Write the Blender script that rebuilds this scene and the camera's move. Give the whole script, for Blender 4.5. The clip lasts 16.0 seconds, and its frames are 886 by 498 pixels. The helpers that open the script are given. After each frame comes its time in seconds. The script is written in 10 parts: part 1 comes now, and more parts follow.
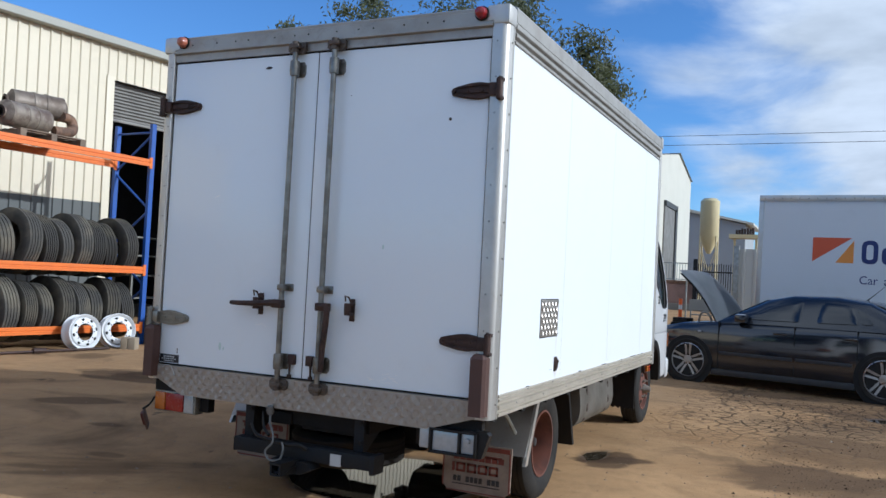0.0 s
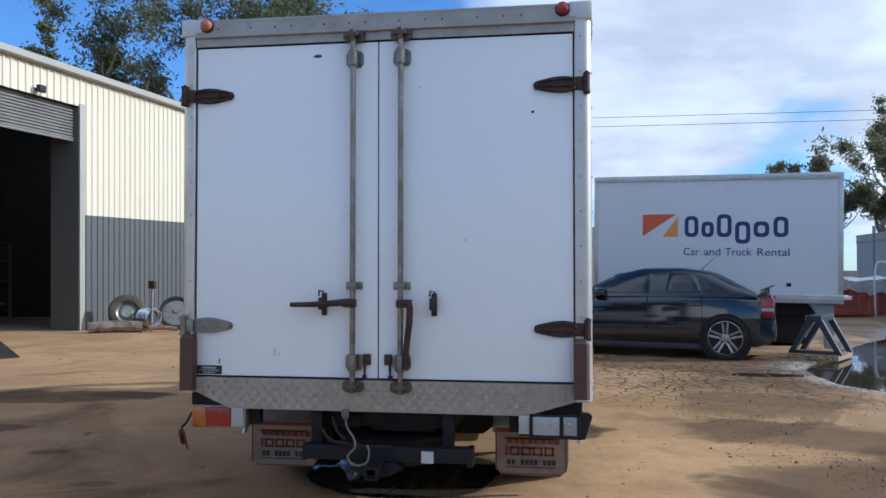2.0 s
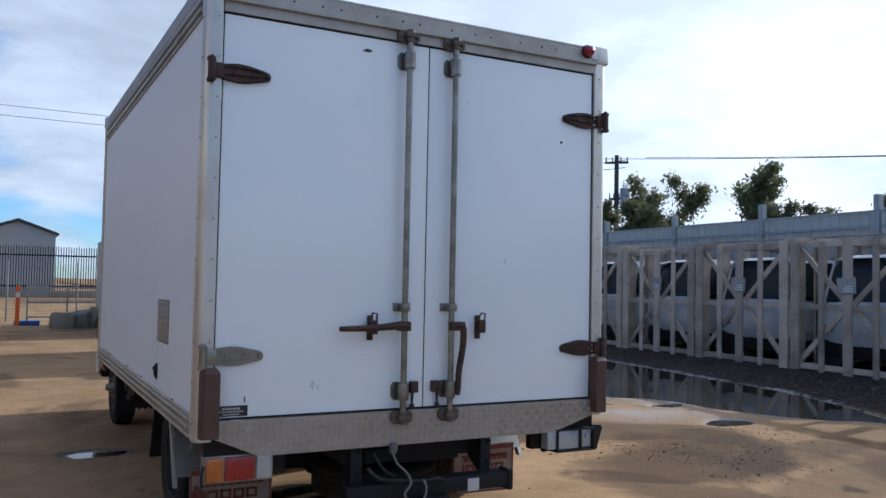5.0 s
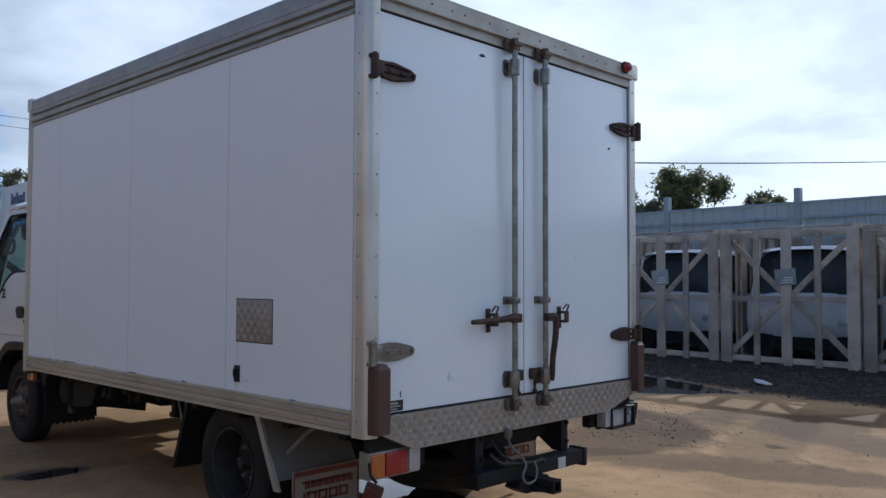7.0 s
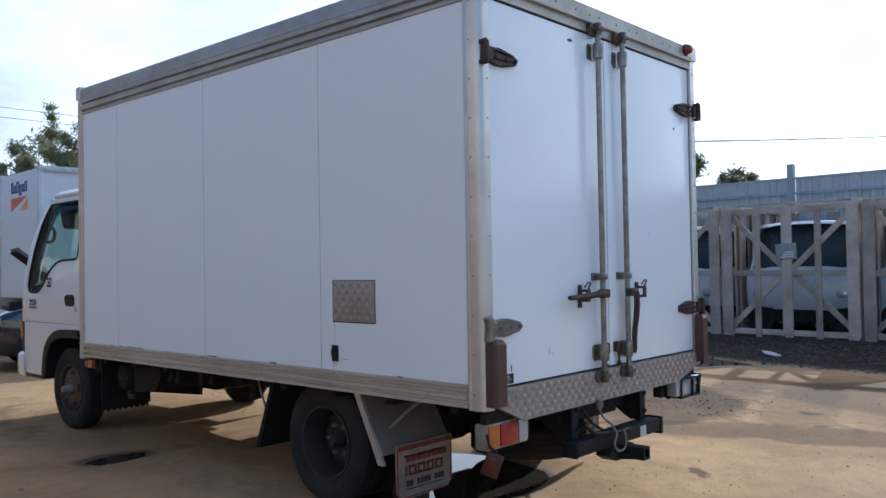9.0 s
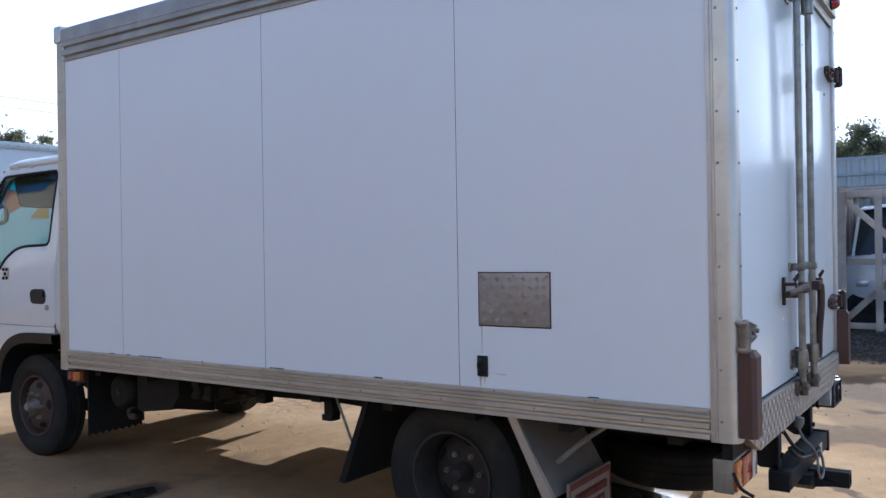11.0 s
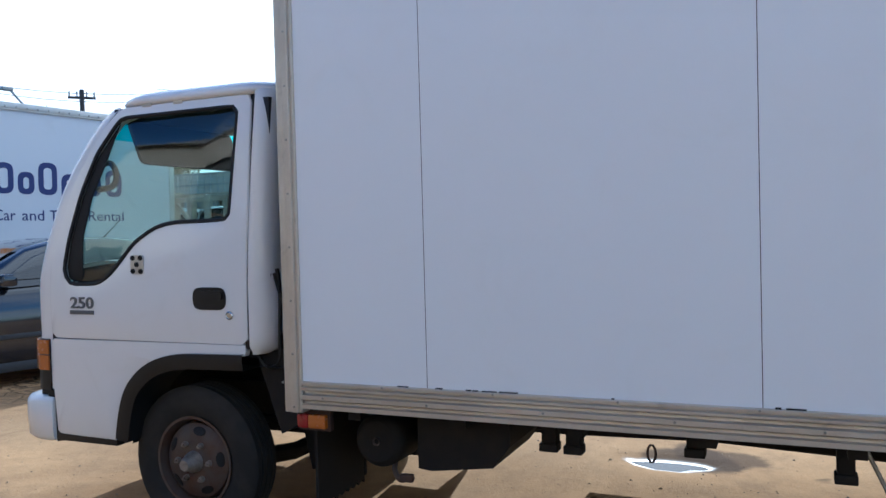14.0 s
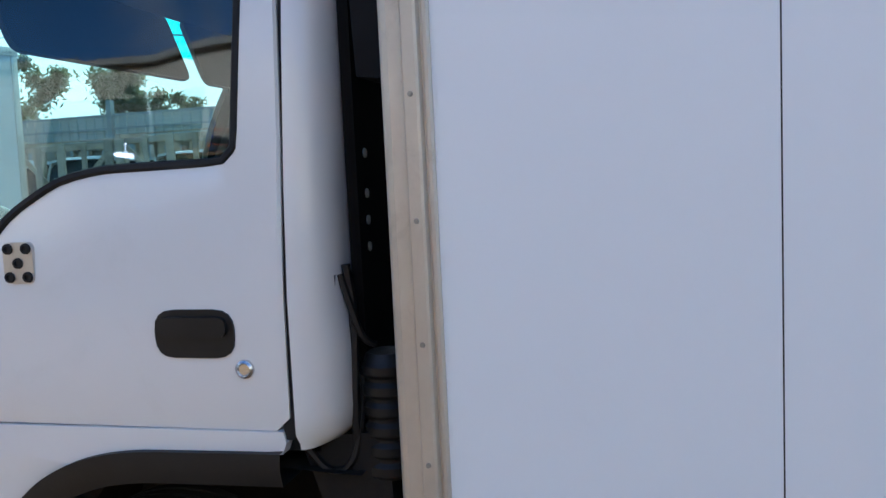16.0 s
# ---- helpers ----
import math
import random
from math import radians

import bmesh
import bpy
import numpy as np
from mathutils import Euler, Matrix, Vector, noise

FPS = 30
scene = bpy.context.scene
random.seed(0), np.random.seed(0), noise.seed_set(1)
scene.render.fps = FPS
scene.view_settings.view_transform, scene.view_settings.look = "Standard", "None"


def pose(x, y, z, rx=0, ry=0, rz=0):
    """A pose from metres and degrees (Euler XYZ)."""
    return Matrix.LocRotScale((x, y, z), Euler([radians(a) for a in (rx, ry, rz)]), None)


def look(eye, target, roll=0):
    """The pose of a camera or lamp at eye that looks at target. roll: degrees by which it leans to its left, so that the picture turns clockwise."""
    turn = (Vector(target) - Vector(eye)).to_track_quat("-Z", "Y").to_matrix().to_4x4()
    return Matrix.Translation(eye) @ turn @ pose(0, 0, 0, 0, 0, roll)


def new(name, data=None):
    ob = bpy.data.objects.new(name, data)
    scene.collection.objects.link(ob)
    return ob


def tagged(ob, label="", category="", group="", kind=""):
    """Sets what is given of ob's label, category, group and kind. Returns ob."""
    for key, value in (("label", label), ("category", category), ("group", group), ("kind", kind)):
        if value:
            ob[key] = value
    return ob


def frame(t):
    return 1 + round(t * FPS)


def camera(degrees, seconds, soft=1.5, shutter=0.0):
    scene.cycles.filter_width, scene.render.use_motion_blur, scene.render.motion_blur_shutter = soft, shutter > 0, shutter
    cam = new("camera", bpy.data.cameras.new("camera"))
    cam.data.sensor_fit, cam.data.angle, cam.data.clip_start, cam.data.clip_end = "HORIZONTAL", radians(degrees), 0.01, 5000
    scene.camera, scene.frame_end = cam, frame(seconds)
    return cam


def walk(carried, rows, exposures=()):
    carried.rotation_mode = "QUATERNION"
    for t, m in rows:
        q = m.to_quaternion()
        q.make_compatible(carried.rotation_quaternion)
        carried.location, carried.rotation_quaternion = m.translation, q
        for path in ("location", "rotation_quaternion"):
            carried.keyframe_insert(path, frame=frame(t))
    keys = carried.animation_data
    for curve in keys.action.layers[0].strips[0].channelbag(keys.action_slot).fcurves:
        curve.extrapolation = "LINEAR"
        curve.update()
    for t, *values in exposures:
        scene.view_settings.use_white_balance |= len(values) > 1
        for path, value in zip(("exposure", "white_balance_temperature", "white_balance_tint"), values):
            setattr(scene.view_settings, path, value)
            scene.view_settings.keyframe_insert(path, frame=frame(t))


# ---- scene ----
cam = camera(56.5, 16.0)
PATH = [
    (0, (2.808, -4.087, 1.457), (1.954, -2.28, 1.529), 2.9),
    (0.5, (2.458, -4.257, 1.462), (1.816, -2.364, 1.545), -0.0),
    (1, (2.019, -4.405, 1.469), (1.468, -2.487, 1.602), -0.7),
    (1.5, (1.559, -4.594, 1.472), (1.087, -2.653, 1.565), -0.3),
    (2, (1.092, -4.639, 1.453), (0.785, -2.663, 1.502), -0.0),
    (2.5, (0.575, -4.624, 1.458), (0.522, -2.625, 1.504), -0.8),
    (3, (0.057, -4.62, 1.478), (0.205, -2.626, 1.526), -0.3),
    (3.5, (-0.486, -4.537, 1.459), (-0.197, -2.56, 1.548), 0.7),
    (4, (-1.009, -4.432, 1.478), (-0.481, -2.504, 1.548), 0.2),
    (4.5, (-1.517, -4.211, 1.481), (-0.797, -2.346, 1.549), 0.5),
    (4.7, (-1.723, -4.126, 1.488), (-0.918, -2.297, 1.562), 0.8),
    (6.8, (-3.548, -3.021, 1.43), (-2.113, -1.632, 1.534), 0.5),
    (7, (-3.728, -2.975, 1.45), (-2.297, -1.581, 1.534), 0.2),
    (7.5, (-4.144, -2.887, 1.434), (-2.674, -1.532, 1.49), -1.4),
    (8, (-4.281, -2.934, 1.434), (-2.836, -1.552, 1.502), -1.6),
    (8.2, (-4.311, -2.908, 1.432), (-2.876, -1.517, 1.507), -1.3),
    (10.3, (-4.321, -1.58, 1.446), (-2.705, -0.401, 1.419), -0.3),
    (10.5, (-4.328, -1.399, 1.429), (-2.698, -0.239, 1.414), -0.5),
    (11, (-4.36, -0.821, 1.458), (-2.699, 0.293, 1.464), -0.9),
    (11.5, (-4.527, -0.285, 1.489), (-2.847, 0.8, 1.502), -1.1),
    (12, (-4.595, 0.258, 1.483), (-2.909, 1.334, 1.486), -1.3),
    (12.5, (-4.647, 0.79, 1.48), (-2.912, 1.784, 1.468), -1.4),
    (12.8, (-4.645, 1.101, 1.456), (-2.873, 2.029, 1.447), -1.5),
    (13, (-4.583, 1.306, 1.443), (-2.798, 2.208, 1.41), -1.4),
    (13.5, (-4.384, 1.821, 1.444), (-2.591, 2.705, 1.411), -1.1),
    (14, (-4.176, 2.335, 1.488), (-2.343, 3.131, 1.435), -1.5),
    (14.5, (-3.869, 2.841, 1.547), (-2.019, 3.589, 1.411), -0.8),
    (15, (-3.529, 3.298, 1.55), (-1.644, 3.933, 1.333), -2.8),
    (15.5, (-3.099, 3.61, 1.516), (-1.183, 4.139, 1.302), -3.1),
    (16, (-2.654, 3.926, 1.507), (-0.722, 4.409, 1.319), -2.7),
]
walk(cam, [(t, look(eye, target, roll)) for t, eye, target, roll in PATH], exposures=[(0.0, -0.02, 5260, 8), (1.0, 0.0, 5140, 7), (1.5, 0.1, 5180, 8), (3.0, 0.18, 5110, 11), (4.5, 0.04, 5190, 10), (7.0, -0.17, 5150, 8), (8.0, 0.06, 5120, 7), (10.5, 0.58, 4990, 8), (12.5, 0.66, 4920, 7), (14.5, 0.82, 4960, 5), (15.5, 1.05, 4990, 5), (16.0, 1.05, 5020, 5)])

# ---- light ----
random.seed(11)
SUN_EL, SUN_AZ = radians(25), radians(11)          # azimuth counted from +x towards +y
sun_way = Vector((math.cos(SUN_EL) * math.cos(SUN_AZ), math.cos(SUN_EL) * math.sin(SUN_AZ), math.sin(SUN_EL)))
world = bpy.data.worlds.new("sky")
scene.world = world
world.use_nodes = True


def node(tree, kind, **props):
    n = tree.nodes.new(kind)
    for k, v in props.items():
        if k == "operation":
            n.operation = v
        elif k == "blend_type":
            n.blend_type = v
        elif k == "data_type":
            n.data_type = v
    return n


def math_node(tree, op, a, b=None, clamp=False):
    n = node(tree, "ShaderNodeMath", operation=op)
    n.use_clamp = clamp
    for i, v in enumerate((a, b)):
        if v is None:
            continue
        if isinstance(v, (int, float)):
            n.inputs[i].default_value = v
        else:
            tree.links.new(v, n.inputs[i])
    return n.outputs[0]


def noise_node(tree, vec, scale, detail=4.0, rough=0.55, distort=0.0):
    n = tree.nodes.new("ShaderNodeTexNoise")
    n.inputs["Scale"].default_value, n.inputs["Detail"].default_value = scale, detail
    n.inputs["Roughness"].default_value, n.inputs["Distortion"].default_value = rough, distort
    if vec is not None:
        tree.links.new(vec, n.inputs["Vector"])
    return n.outputs["Fac"]


def ramp(tree, fac, lo, hi):
    n = tree.nodes.new("ShaderNodeMapRange")
    n.interpolation_type = "SMOOTHSTEP"
    tree.links.new(fac, n.inputs["Value"])
    n.inputs["From Min"].default_value, n.inputs["From Max"].default_value = lo, hi
    return n.outputs["Result"]


def mix_colour(tree, fac, a, b, blend="MIX"):
    n = tree.nodes.new("ShaderNodeMix")
    n.data_type, n.blend_type = "RGBA", blend
    for sock, v in ((n.inputs[0], fac), (n.inputs[6], a), (n.inputs[7], b)):
        if isinstance(v, (int, float)):
            sock.default_value = v
        elif isinstance(v, (tuple, list)):
            sock.default_value = (*v[:3], 1)
        else:
            tree.links.new(v, sock)
    return n.outputs[2]


def build_sky():
    t = world.node_tree
    t.nodes.clear()
    out = t.nodes.new("ShaderNodeOutputWorld")
    bg = t.nodes.new("ShaderNodeBackground")
    sky = t.nodes.new("ShaderNodeTexSky")
    sky.sky_type = "NISHITA"
    sky.sun_disc = False
    sky.sun_elevation, sky.sun_rotation = SUN_EL, math.pi / 2 - SUN_AZ
    sky.air_density, sky.dust_density, sky.ozone_density = 1.0, 0.1, 3.0
    co = t.nodes.new("ShaderNodeTexCoord")
    sep = t.nodes.new("ShaderNodeSeparateXYZ")
    t.links.new(co.outputs["Generated"], sep.inputs[0])
    z = math_node(t, "MAXIMUM", sep.outputs[2], 0.0)
    low = math_node(t, "ADD", z, 0.22)
    comb = t.nodes.new("ShaderNodeCombineXYZ")
    t.links.new(math_node(t, "DIVIDE", sep.outputs[0], low), comb.inputs[0])
    t.links.new(math_node(t, "DIVIDE", sep.outputs[1], low), comb.inputs[1])
    big = noise_node(t, comb.outputs[0], 0.62, 3, 0.5)
    fine = noise_node(t, comb.outputs[0], 2.0, 7, 0.55, 0.3)
    cover = math_node(t, "ADD", math_node(t, "MULTIPLY", big, 0.65), math_node(t, "MULTIPLY", fine, 0.35))
    # the cloud deck thickens towards the sun's side of the sky
    east = math_node(t, "MULTIPLY", sep.outputs[0], 0.23)
    cover = math_node(t, "ADD", cover, east)
    # a bank of cumulus to the north, open blue below and to the west of it
    # last lobe: unseen cloud added in the west to brighten west-facing sides
    for way, gain, a0, a1 in (((-0.02, 0.95, 0.33), 0.17, 0.945, 0.985), ((0.68, 0.70, 0.22), 0.26, 0.86, 0.965), ((-0.14, 0.97, 0.17), -0.10, 0.975, 0.996), ((-0.95, -0.32, 0.34), 0.18, 0.45, 0.92)):
        dn = t.nodes.new("ShaderNodeVectorMath")
        dn.operation = "DOT_PRODUCT"
        t.links.new(co.outputs["Generated"], dn.inputs[0])
        dn.inputs[1].default_value = tuple(Vector(way).normalized())
        cover = math_node(t, "ADD", cover, math_node(t, "MULTIPLY", ramp(t, dn.outputs["Value"], a0, a1), gain))
    cloud = ramp(t, cover, 0.48, 0.62)
    puffs = noise_node(t, comb.outputs[0], 1.15, 6, 0.55, 0.2)
    shade = ramp(t, math_node(t, "ADD", math_node(t, "MULTIPLY", puffs, 0.7), math_node(t, "MULTIPLY", fine, 0.3)), 0.40, 0.58)
    dot = t.nodes.new("ShaderNodeVectorMath")
    dot.operation = "DOT_PRODUCT"
    t.links.new(co.outputs["Generated"], dot.inputs[0])
    dot.inputs[1].default_value = tuple(sun_way)
    glow = ramp(t, dot.outputs["Value"], 0.38, 0.92)
    white = mix_colour(t, shade, (5.4, 5.6, 5.8), (8.1, 8.2, 8.3))
    white = mix_colour(t, math_node(t, "MULTIPLY", glow, math_node(t, "ADD", math_node(t, "MULTIPLY", shade, 0.45), 0.55)), white, (12.5, 12.2, 11.8))
    clear = mix_colour(t, 1.0, sky.outputs[0], (0.95, 1.17, 1.42), "MULTIPLY")
    col = mix_colour(t, cloud, clear, white)
    t.links.new(col, bg.inputs["Color"])
    bg.inputs["Strength"].default_value = 0.1
    t.links.new(bg.outputs[0], out.inputs[0])


build_sky()
sun = new("sun", bpy.data.lights.new("sun", "SUN"))
sun.data.energy, sun.data.angle, sun.data.color = 3.5, radians(0.6), (1.0, 0.94, 0.84)
sun.matrix_world = look((40, 0, 20), Vector((40, 0, 20)) - sun_way)


# ---- materials ----
def material(name, col, rough=0.6, metal=0.0, col2=None, scale=3.0, grain=60.0, amount=0.25, bump=0.08, spread=0.12, coat=0.0, dirt=None, dirt_amount=0.0, vary=0.0, spec=0.5):
    """A base colour with stains at one scale and grain at another, gloss that varies, and fine relief."""
    m = bpy.data.materials.new(name)
    m.use_nodes = True
    t = m.node_tree
    p = t.nodes["Principled BSDF"]
    co = t.nodes.new("ShaderNodeTexCoord").outputs["Object"]
    a = noise_node(t, co, scale, 5, 0.6)
    b = noise_node(t, co, grain, 3, 0.6)
    col2 = col2 or tuple(c * 0.72 for c in col)
    f = ramp(t, a, 0.35, 0.7)
    c = mix_colour(t, math_node(t, "MULTIPLY", f, amount * 2, True), col, col2)
    c = mix_colour(t, math_node(t, "MULTIPLY", b, amount * 0.6, True), c, tuple(x * 0.8 for x in col2))
    if dirt:
        d = ramp(t, noise_node(t, co, scale * 2.3, 8, 0.7, 0.6), 0.52, 0.75)
        c = mix_colour(t, math_node(t, "MULTIPLY", d, dirt_amount, True), c, dirt)
    if vary:
        info = t.nodes.new("ShaderNodeObjectInfo").outputs["Random"]
        h = t.nodes.new("ShaderNodeHueSaturation")
        t.links.new(math_node(t, "ADD", math_node(t, "MULTIPLY", info, vary * 2), 1 - vary), h.inputs["Value"])
        t.links.new(c, h.inputs["Color"])
        c = h.outputs[0]
    t.links.new(c, p.inputs["Base Color"])
    r = math_node(t, "ADD", math_node(t, "MULTIPLY", a, spread * 2), rough - spread, True)
    t.links.new(r, p.inputs["Roughness"])
    p.inputs["Metallic"].default_value = metal
    p.inputs["Specular IOR Level"].default_value = spec
    p.inputs["Coat Weight"].default_value = coat
    p.inputs["Coat Roughness"].default_value = 0.08
    if bump:
        n = t.nodes.new("ShaderNodeBump")
        n.inputs["Strength"].default_value, n.inputs["Distance"].default_value = bump, 0.01
        t.links.new(b, n.inputs["Height"])
        t.links.new(n.outputs[0], p.inputs["Normal"])
    return m


def glass(name, tint, gloss=0.02, ior=1.45):
    m = bpy.data.materials.new(name)
    m.use_nodes = True
    t = m.node_tree
    t.nodes.clear()
    out = t.nodes.new("ShaderNodeOutputMaterial")
    tr = t.nodes.new("ShaderNodeBsdfTransparent")
    tr.inputs[0].default_value = (*tint, 1)
    gl = t.nodes.new("ShaderNodeBsdfGlossy")
    gl.inputs["Roughness"].default_value = gloss
    facing = t.nodes.new("ShaderNodeLayerWeight")
    facing.inputs["Blend"].default_value = 0.5
    f0 = ((ior - 1) / (ior + 1)) ** 2
    fall = math_node(t, "POWER", facing.outputs["Facing"], 5.0)
    mx = t.nodes.new("ShaderNodeMixShader")
    t.links.new(math_node(t, "ADD", math_node(t, "MULTIPLY", fall, 1 - f0), f0), mx.inputs[0])
    t.links.new(tr.outputs[0], mx.inputs[1])
    t.links.new(gl.outputs[0], mx.inputs[2])
    t.links.new(mx.outputs[0], out.inputs[0])
    return m


def glow(name, col, strength):
    m = bpy.data.materials.new(name)
    m.use_nodes = True
    p = m.node_tree.nodes["Principled BSDF"]
    p.inputs["Base Color"].default_value = (*col, 1)
    p.inputs["Emission Color"].default_value = (*col, 1)
    p.inputs["Emission Strength"].default_value = strength
    return m


# the blue in these two whites stands for skylight on the shaded faces
WHITE_PANEL = material("white_panel", (0.775, 0.80, 0.83), 0.46, spec=0.3, scale=1.1, amount=0.04, bump=0.0, spread=0.05, col2=(0.70, 0.70, 0.69), dirt=(0.62, 0.60, 0.54), dirt_amount=0.10)
WHITE_DOOR = material("white_door_skin", (0.77, 0.83, 0.89), 0.16, scale=1.3, amount=0.04, bump=0.0, spread=0.05, col2=(0.70, 0.75, 0.79), dirt=(0.62, 0.62, 0.60), dirt_amount=0.10)
WHITE_PAINT = material("white_cab_paint", (0.72, 0.72, 0.72), 0.25, scale=1.7, amount=0.05, bump=0.01, spread=0.06, coat=0.4, col2=(0.64, 0.64, 0.62), dirt=(0.5, 0.47, 0.4), dirt_amount=0.12)
ALLOY = material("weathered_aluminium", (0.62, 0.60, 0.56), 0.42, 0.75, scale=4, amount=0.2, bump=0.03, col2=(0.44, 0.41, 0.36), dirt=(0.3, 0.27, 0.22), dirt_amount=0.3)
ALLOY_DULL = material("dull_grey_aluminium", (0.42, 0.405, 0.375), 0.5, 0.6, scale=4, amount=0.25, bump=0.03, col2=(0.27, 0.25, 0.22), dirt=(0.16, 0.14, 0.11), dirt_amount=0.4)
ALLOY_WARM = material("oxidised_aluminium", (0.60, 0.55, 0.46), 0.5, 0.55, scale=3, amount=0.25, bump=0.03, col2=(0.42, 0.37, 0.29), dirt=(0.25, 0.21, 0.16), dirt_amount=0.4)
TREAD = material("tread_plate", (0.38, 0.355, 0.325), 0.42, 0.6, scale=5, amount=0.35, bump=0.05, col2=(0.33, 0.29, 0.24), dirt=(0.25, 0.14, 0.08), dirt_amount=0.35)
GALV = material("galvanised_steel", (0.36, 0.36, 0.33), 0.45, 0.7, scale=12, amount=0.35, bump=0.06, col2=(0.22, 0.21, 0.18), dirt=(0.2, 0.1, 0.06), dirt_amount=0.35)
RUST = material("rusted_steel", (0.065, 0.034, 0.025), 0.62, 0.3, scale=14, amount=0.5, bump=0.3, col2=(0.03, 0.019, 0.016), dirt=(0.17, 0.075, 0.04), dirt_amount=0.35)
GRIMY_STEEL = material("grimy_rusted_steel", (0.075, 0.06, 0.05), 0.6, 0.4, scale=14, amount=0.5, bump=0.15, col2=(0.15, 0.12, 0.095), dirt=(0.12, 0.055, 0.03), dirt_amount=0.5)
DOOR_STEEL = material("worn_door_steel", (0.30, 0.29, 0.26), 0.36, 0.85, scale=11, amount=0.4, bump=0.08, col2=(0.15, 0.135, 0.115), dirt=(0.10, 0.06, 0.04), dirt_amount=0.45)
BROWN_STEEL = material("brown_oxide_paint", (0.085, 0.042, 0.032), 0.6, 0.1, scale=6, amount=0.35, bump=0.1, col2=(0.075, 0.04, 0.032))
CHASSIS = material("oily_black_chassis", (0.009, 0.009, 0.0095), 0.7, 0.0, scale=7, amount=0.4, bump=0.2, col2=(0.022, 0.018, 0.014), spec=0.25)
BLUE_STEEL = material("dark_blue_towbar", (0.007, 0.010, 0.015), 0.6, 0.0, scale=9, amount=0.4, bump=0.1, col2=(0.016, 0.015, 0.014), spec=0.25)
RUBBER = material("tyre_rubber", (0.013, 0.013, 0.013), 0.8, 0.0, scale=6, amount=0.5, bump=0.12, col2=(0.034, 0.03, 0.025), spec=0.3)
TANK_GREY = material("dusty_tank_steel", (0.17, 0.16, 0.14), 0.55, 0.3, scale=4, amount=0.4, bump=0.05, col2=(0.09, 0.08, 0.065), dirt=(0.22, 0.17, 0.11), dirt_amount=0.5)
MUDDY_RUBBER = material("mud_stained_rubber", (0.013, 0.012, 0.011), 0.85, 0.0, scale=4, amount=0.5, bump=0.15, col2=(0.032, 0.025, 0.018), spec=0.15)
OLD_RUBBER = material("dusty_tyre_rubber", (0.035, 0.034, 0.033), 0.85, 0.0, scale=3, amount=0.5, bump=0.15, col2=(0.10, 0.088, 0.066), spec=0.3, vary=0.45)
BLACK = material("black_plastic", (0.007, 0.007, 0.0075), 0.5, 0.0, scale=9, amount=0.3, bump=0.05, col2=(0.016, 0.015, 0.014), spec=0.35)
SEAL = material("black_seal", (0.005, 0.005, 0.005), 0.75, 0.0, amount=0.2, bump=0.0)
RIM_GREY = material("rusty_grey_rim", (0.085, 0.07, 0.06), 0.6, 0.3, scale=9, amount=0.5, bump=0.12, col2=(0.085, 0.045, 0.03))
RIM_DARK = material("near_black_rim", (0.04, 0.034, 0.03), 0.7, 0.1, scale=9, amount=0.5, bump=0.12, col2=(0.025, 0.02, 0.018))
RIM_RED = material("red_oxide_rim", (0.17, 0.06, 0.035), 0.7, 0.1, scale=9, amount=0.4, bump=0.1, col2=(0.09, 0.04, 0.03))
RIM_NUT = material("dull_wheel_nut", (0.30, 0.27, 0.23), 0.55, 0.4, scale=20, amount=0.4, bump=0.05, col2=(0.15, 0.11, 0.08))
CHROME = material("bright_metal", (0.6, 0.6, 0.6), 0.25, 0.95, scale=9, amount=0.2, bump=0.02)
AMBER = material("amber_lens", (0.42, 0.12, 0.015), 0.25, 0.0, scale=40, amount=0.2, bump=0.1, coat=0.5)
RED_LENS = material("red_lens", (0.27, 0.008, 0.011), 0.25, 0.0, scale=40, amount=0.2, bump=0.1, coat=0.5)
DULL_RED = material("dull_red_lens", (0.10, 0.016, 0.014), 0.5, 0.0, scale=30, amount=0.3, bump=0.1)
ORANGE_LENS = material("faded_orange_lens", (0.42, 0.13, 0.07), 0.3, 0.0, scale=30, amount=0.3, bump=0.1, coat=0.4)
CLEAR_LENS = material("clear_lens", (0.42, 0.46, 0.50), 0.15, 0.3, scale=40, amount=0.2, bump=0.1, coat=0.5)
FLAP = material("mudflap_rubber", (0.30, 0.235, 0.18), 0.8, 0.0, scale=6, amount=0.35, bump=0.1, col2=(0.17, 0.125, 0.095))
FLAP_RED = material("faded_red_print", (0.20, 0.045, 0.03), 0.8, 0.0, scale=12, amount=0.4, bump=0.05, col2=(0.12, 0.04, 0.03))
PRINT_DARK = material("dark_print", (0.035, 0.03, 0.03), 0.7, 0.0, scale=12, amount=0.2, bump=0.0)
LABEL_BLACK = material("black_sticker", (0.012, 0.013, 0.02), 0.35, 0.0, amount=0.1, bump=0.0)
SCUFF = material("rubbed_pale_paint", (0.86, 0.87, 0.87), 0.5, 0.0, amount=0.05, bump=0.0)
STAIN = material("faint_green_stain", (0.52, 0.66, 0.66), 0.4, 0.0, amount=0.2, bump=0.0)
RUST_STAIN = material("thin_rust_run", (0.55, 0.46, 0.38), 0.5, 0.0, scale=20, amount=0.4, bump=0.0, col2=(0.42, 0.30, 0.21))
LABEL_WHITE = material("pale_print", (0.46, 0.47, 0.47), 0.5, 0.0, amount=0.1, bump=0.0)
CABLE = material("grey_cable", (0.14, 0.14, 0.135), 0.5, 0.0, amount=0.2, bump=0.05)
DASH = material("grey_trim", (0.30, 0.31, 0.29), 0.7, 0.0, amount=0.15, bump=0.1)
LINING = material("dark_headlining", (0.02, 0.023, 0.028), 0.85, 0.0, amount=0.2, bump=0.1)
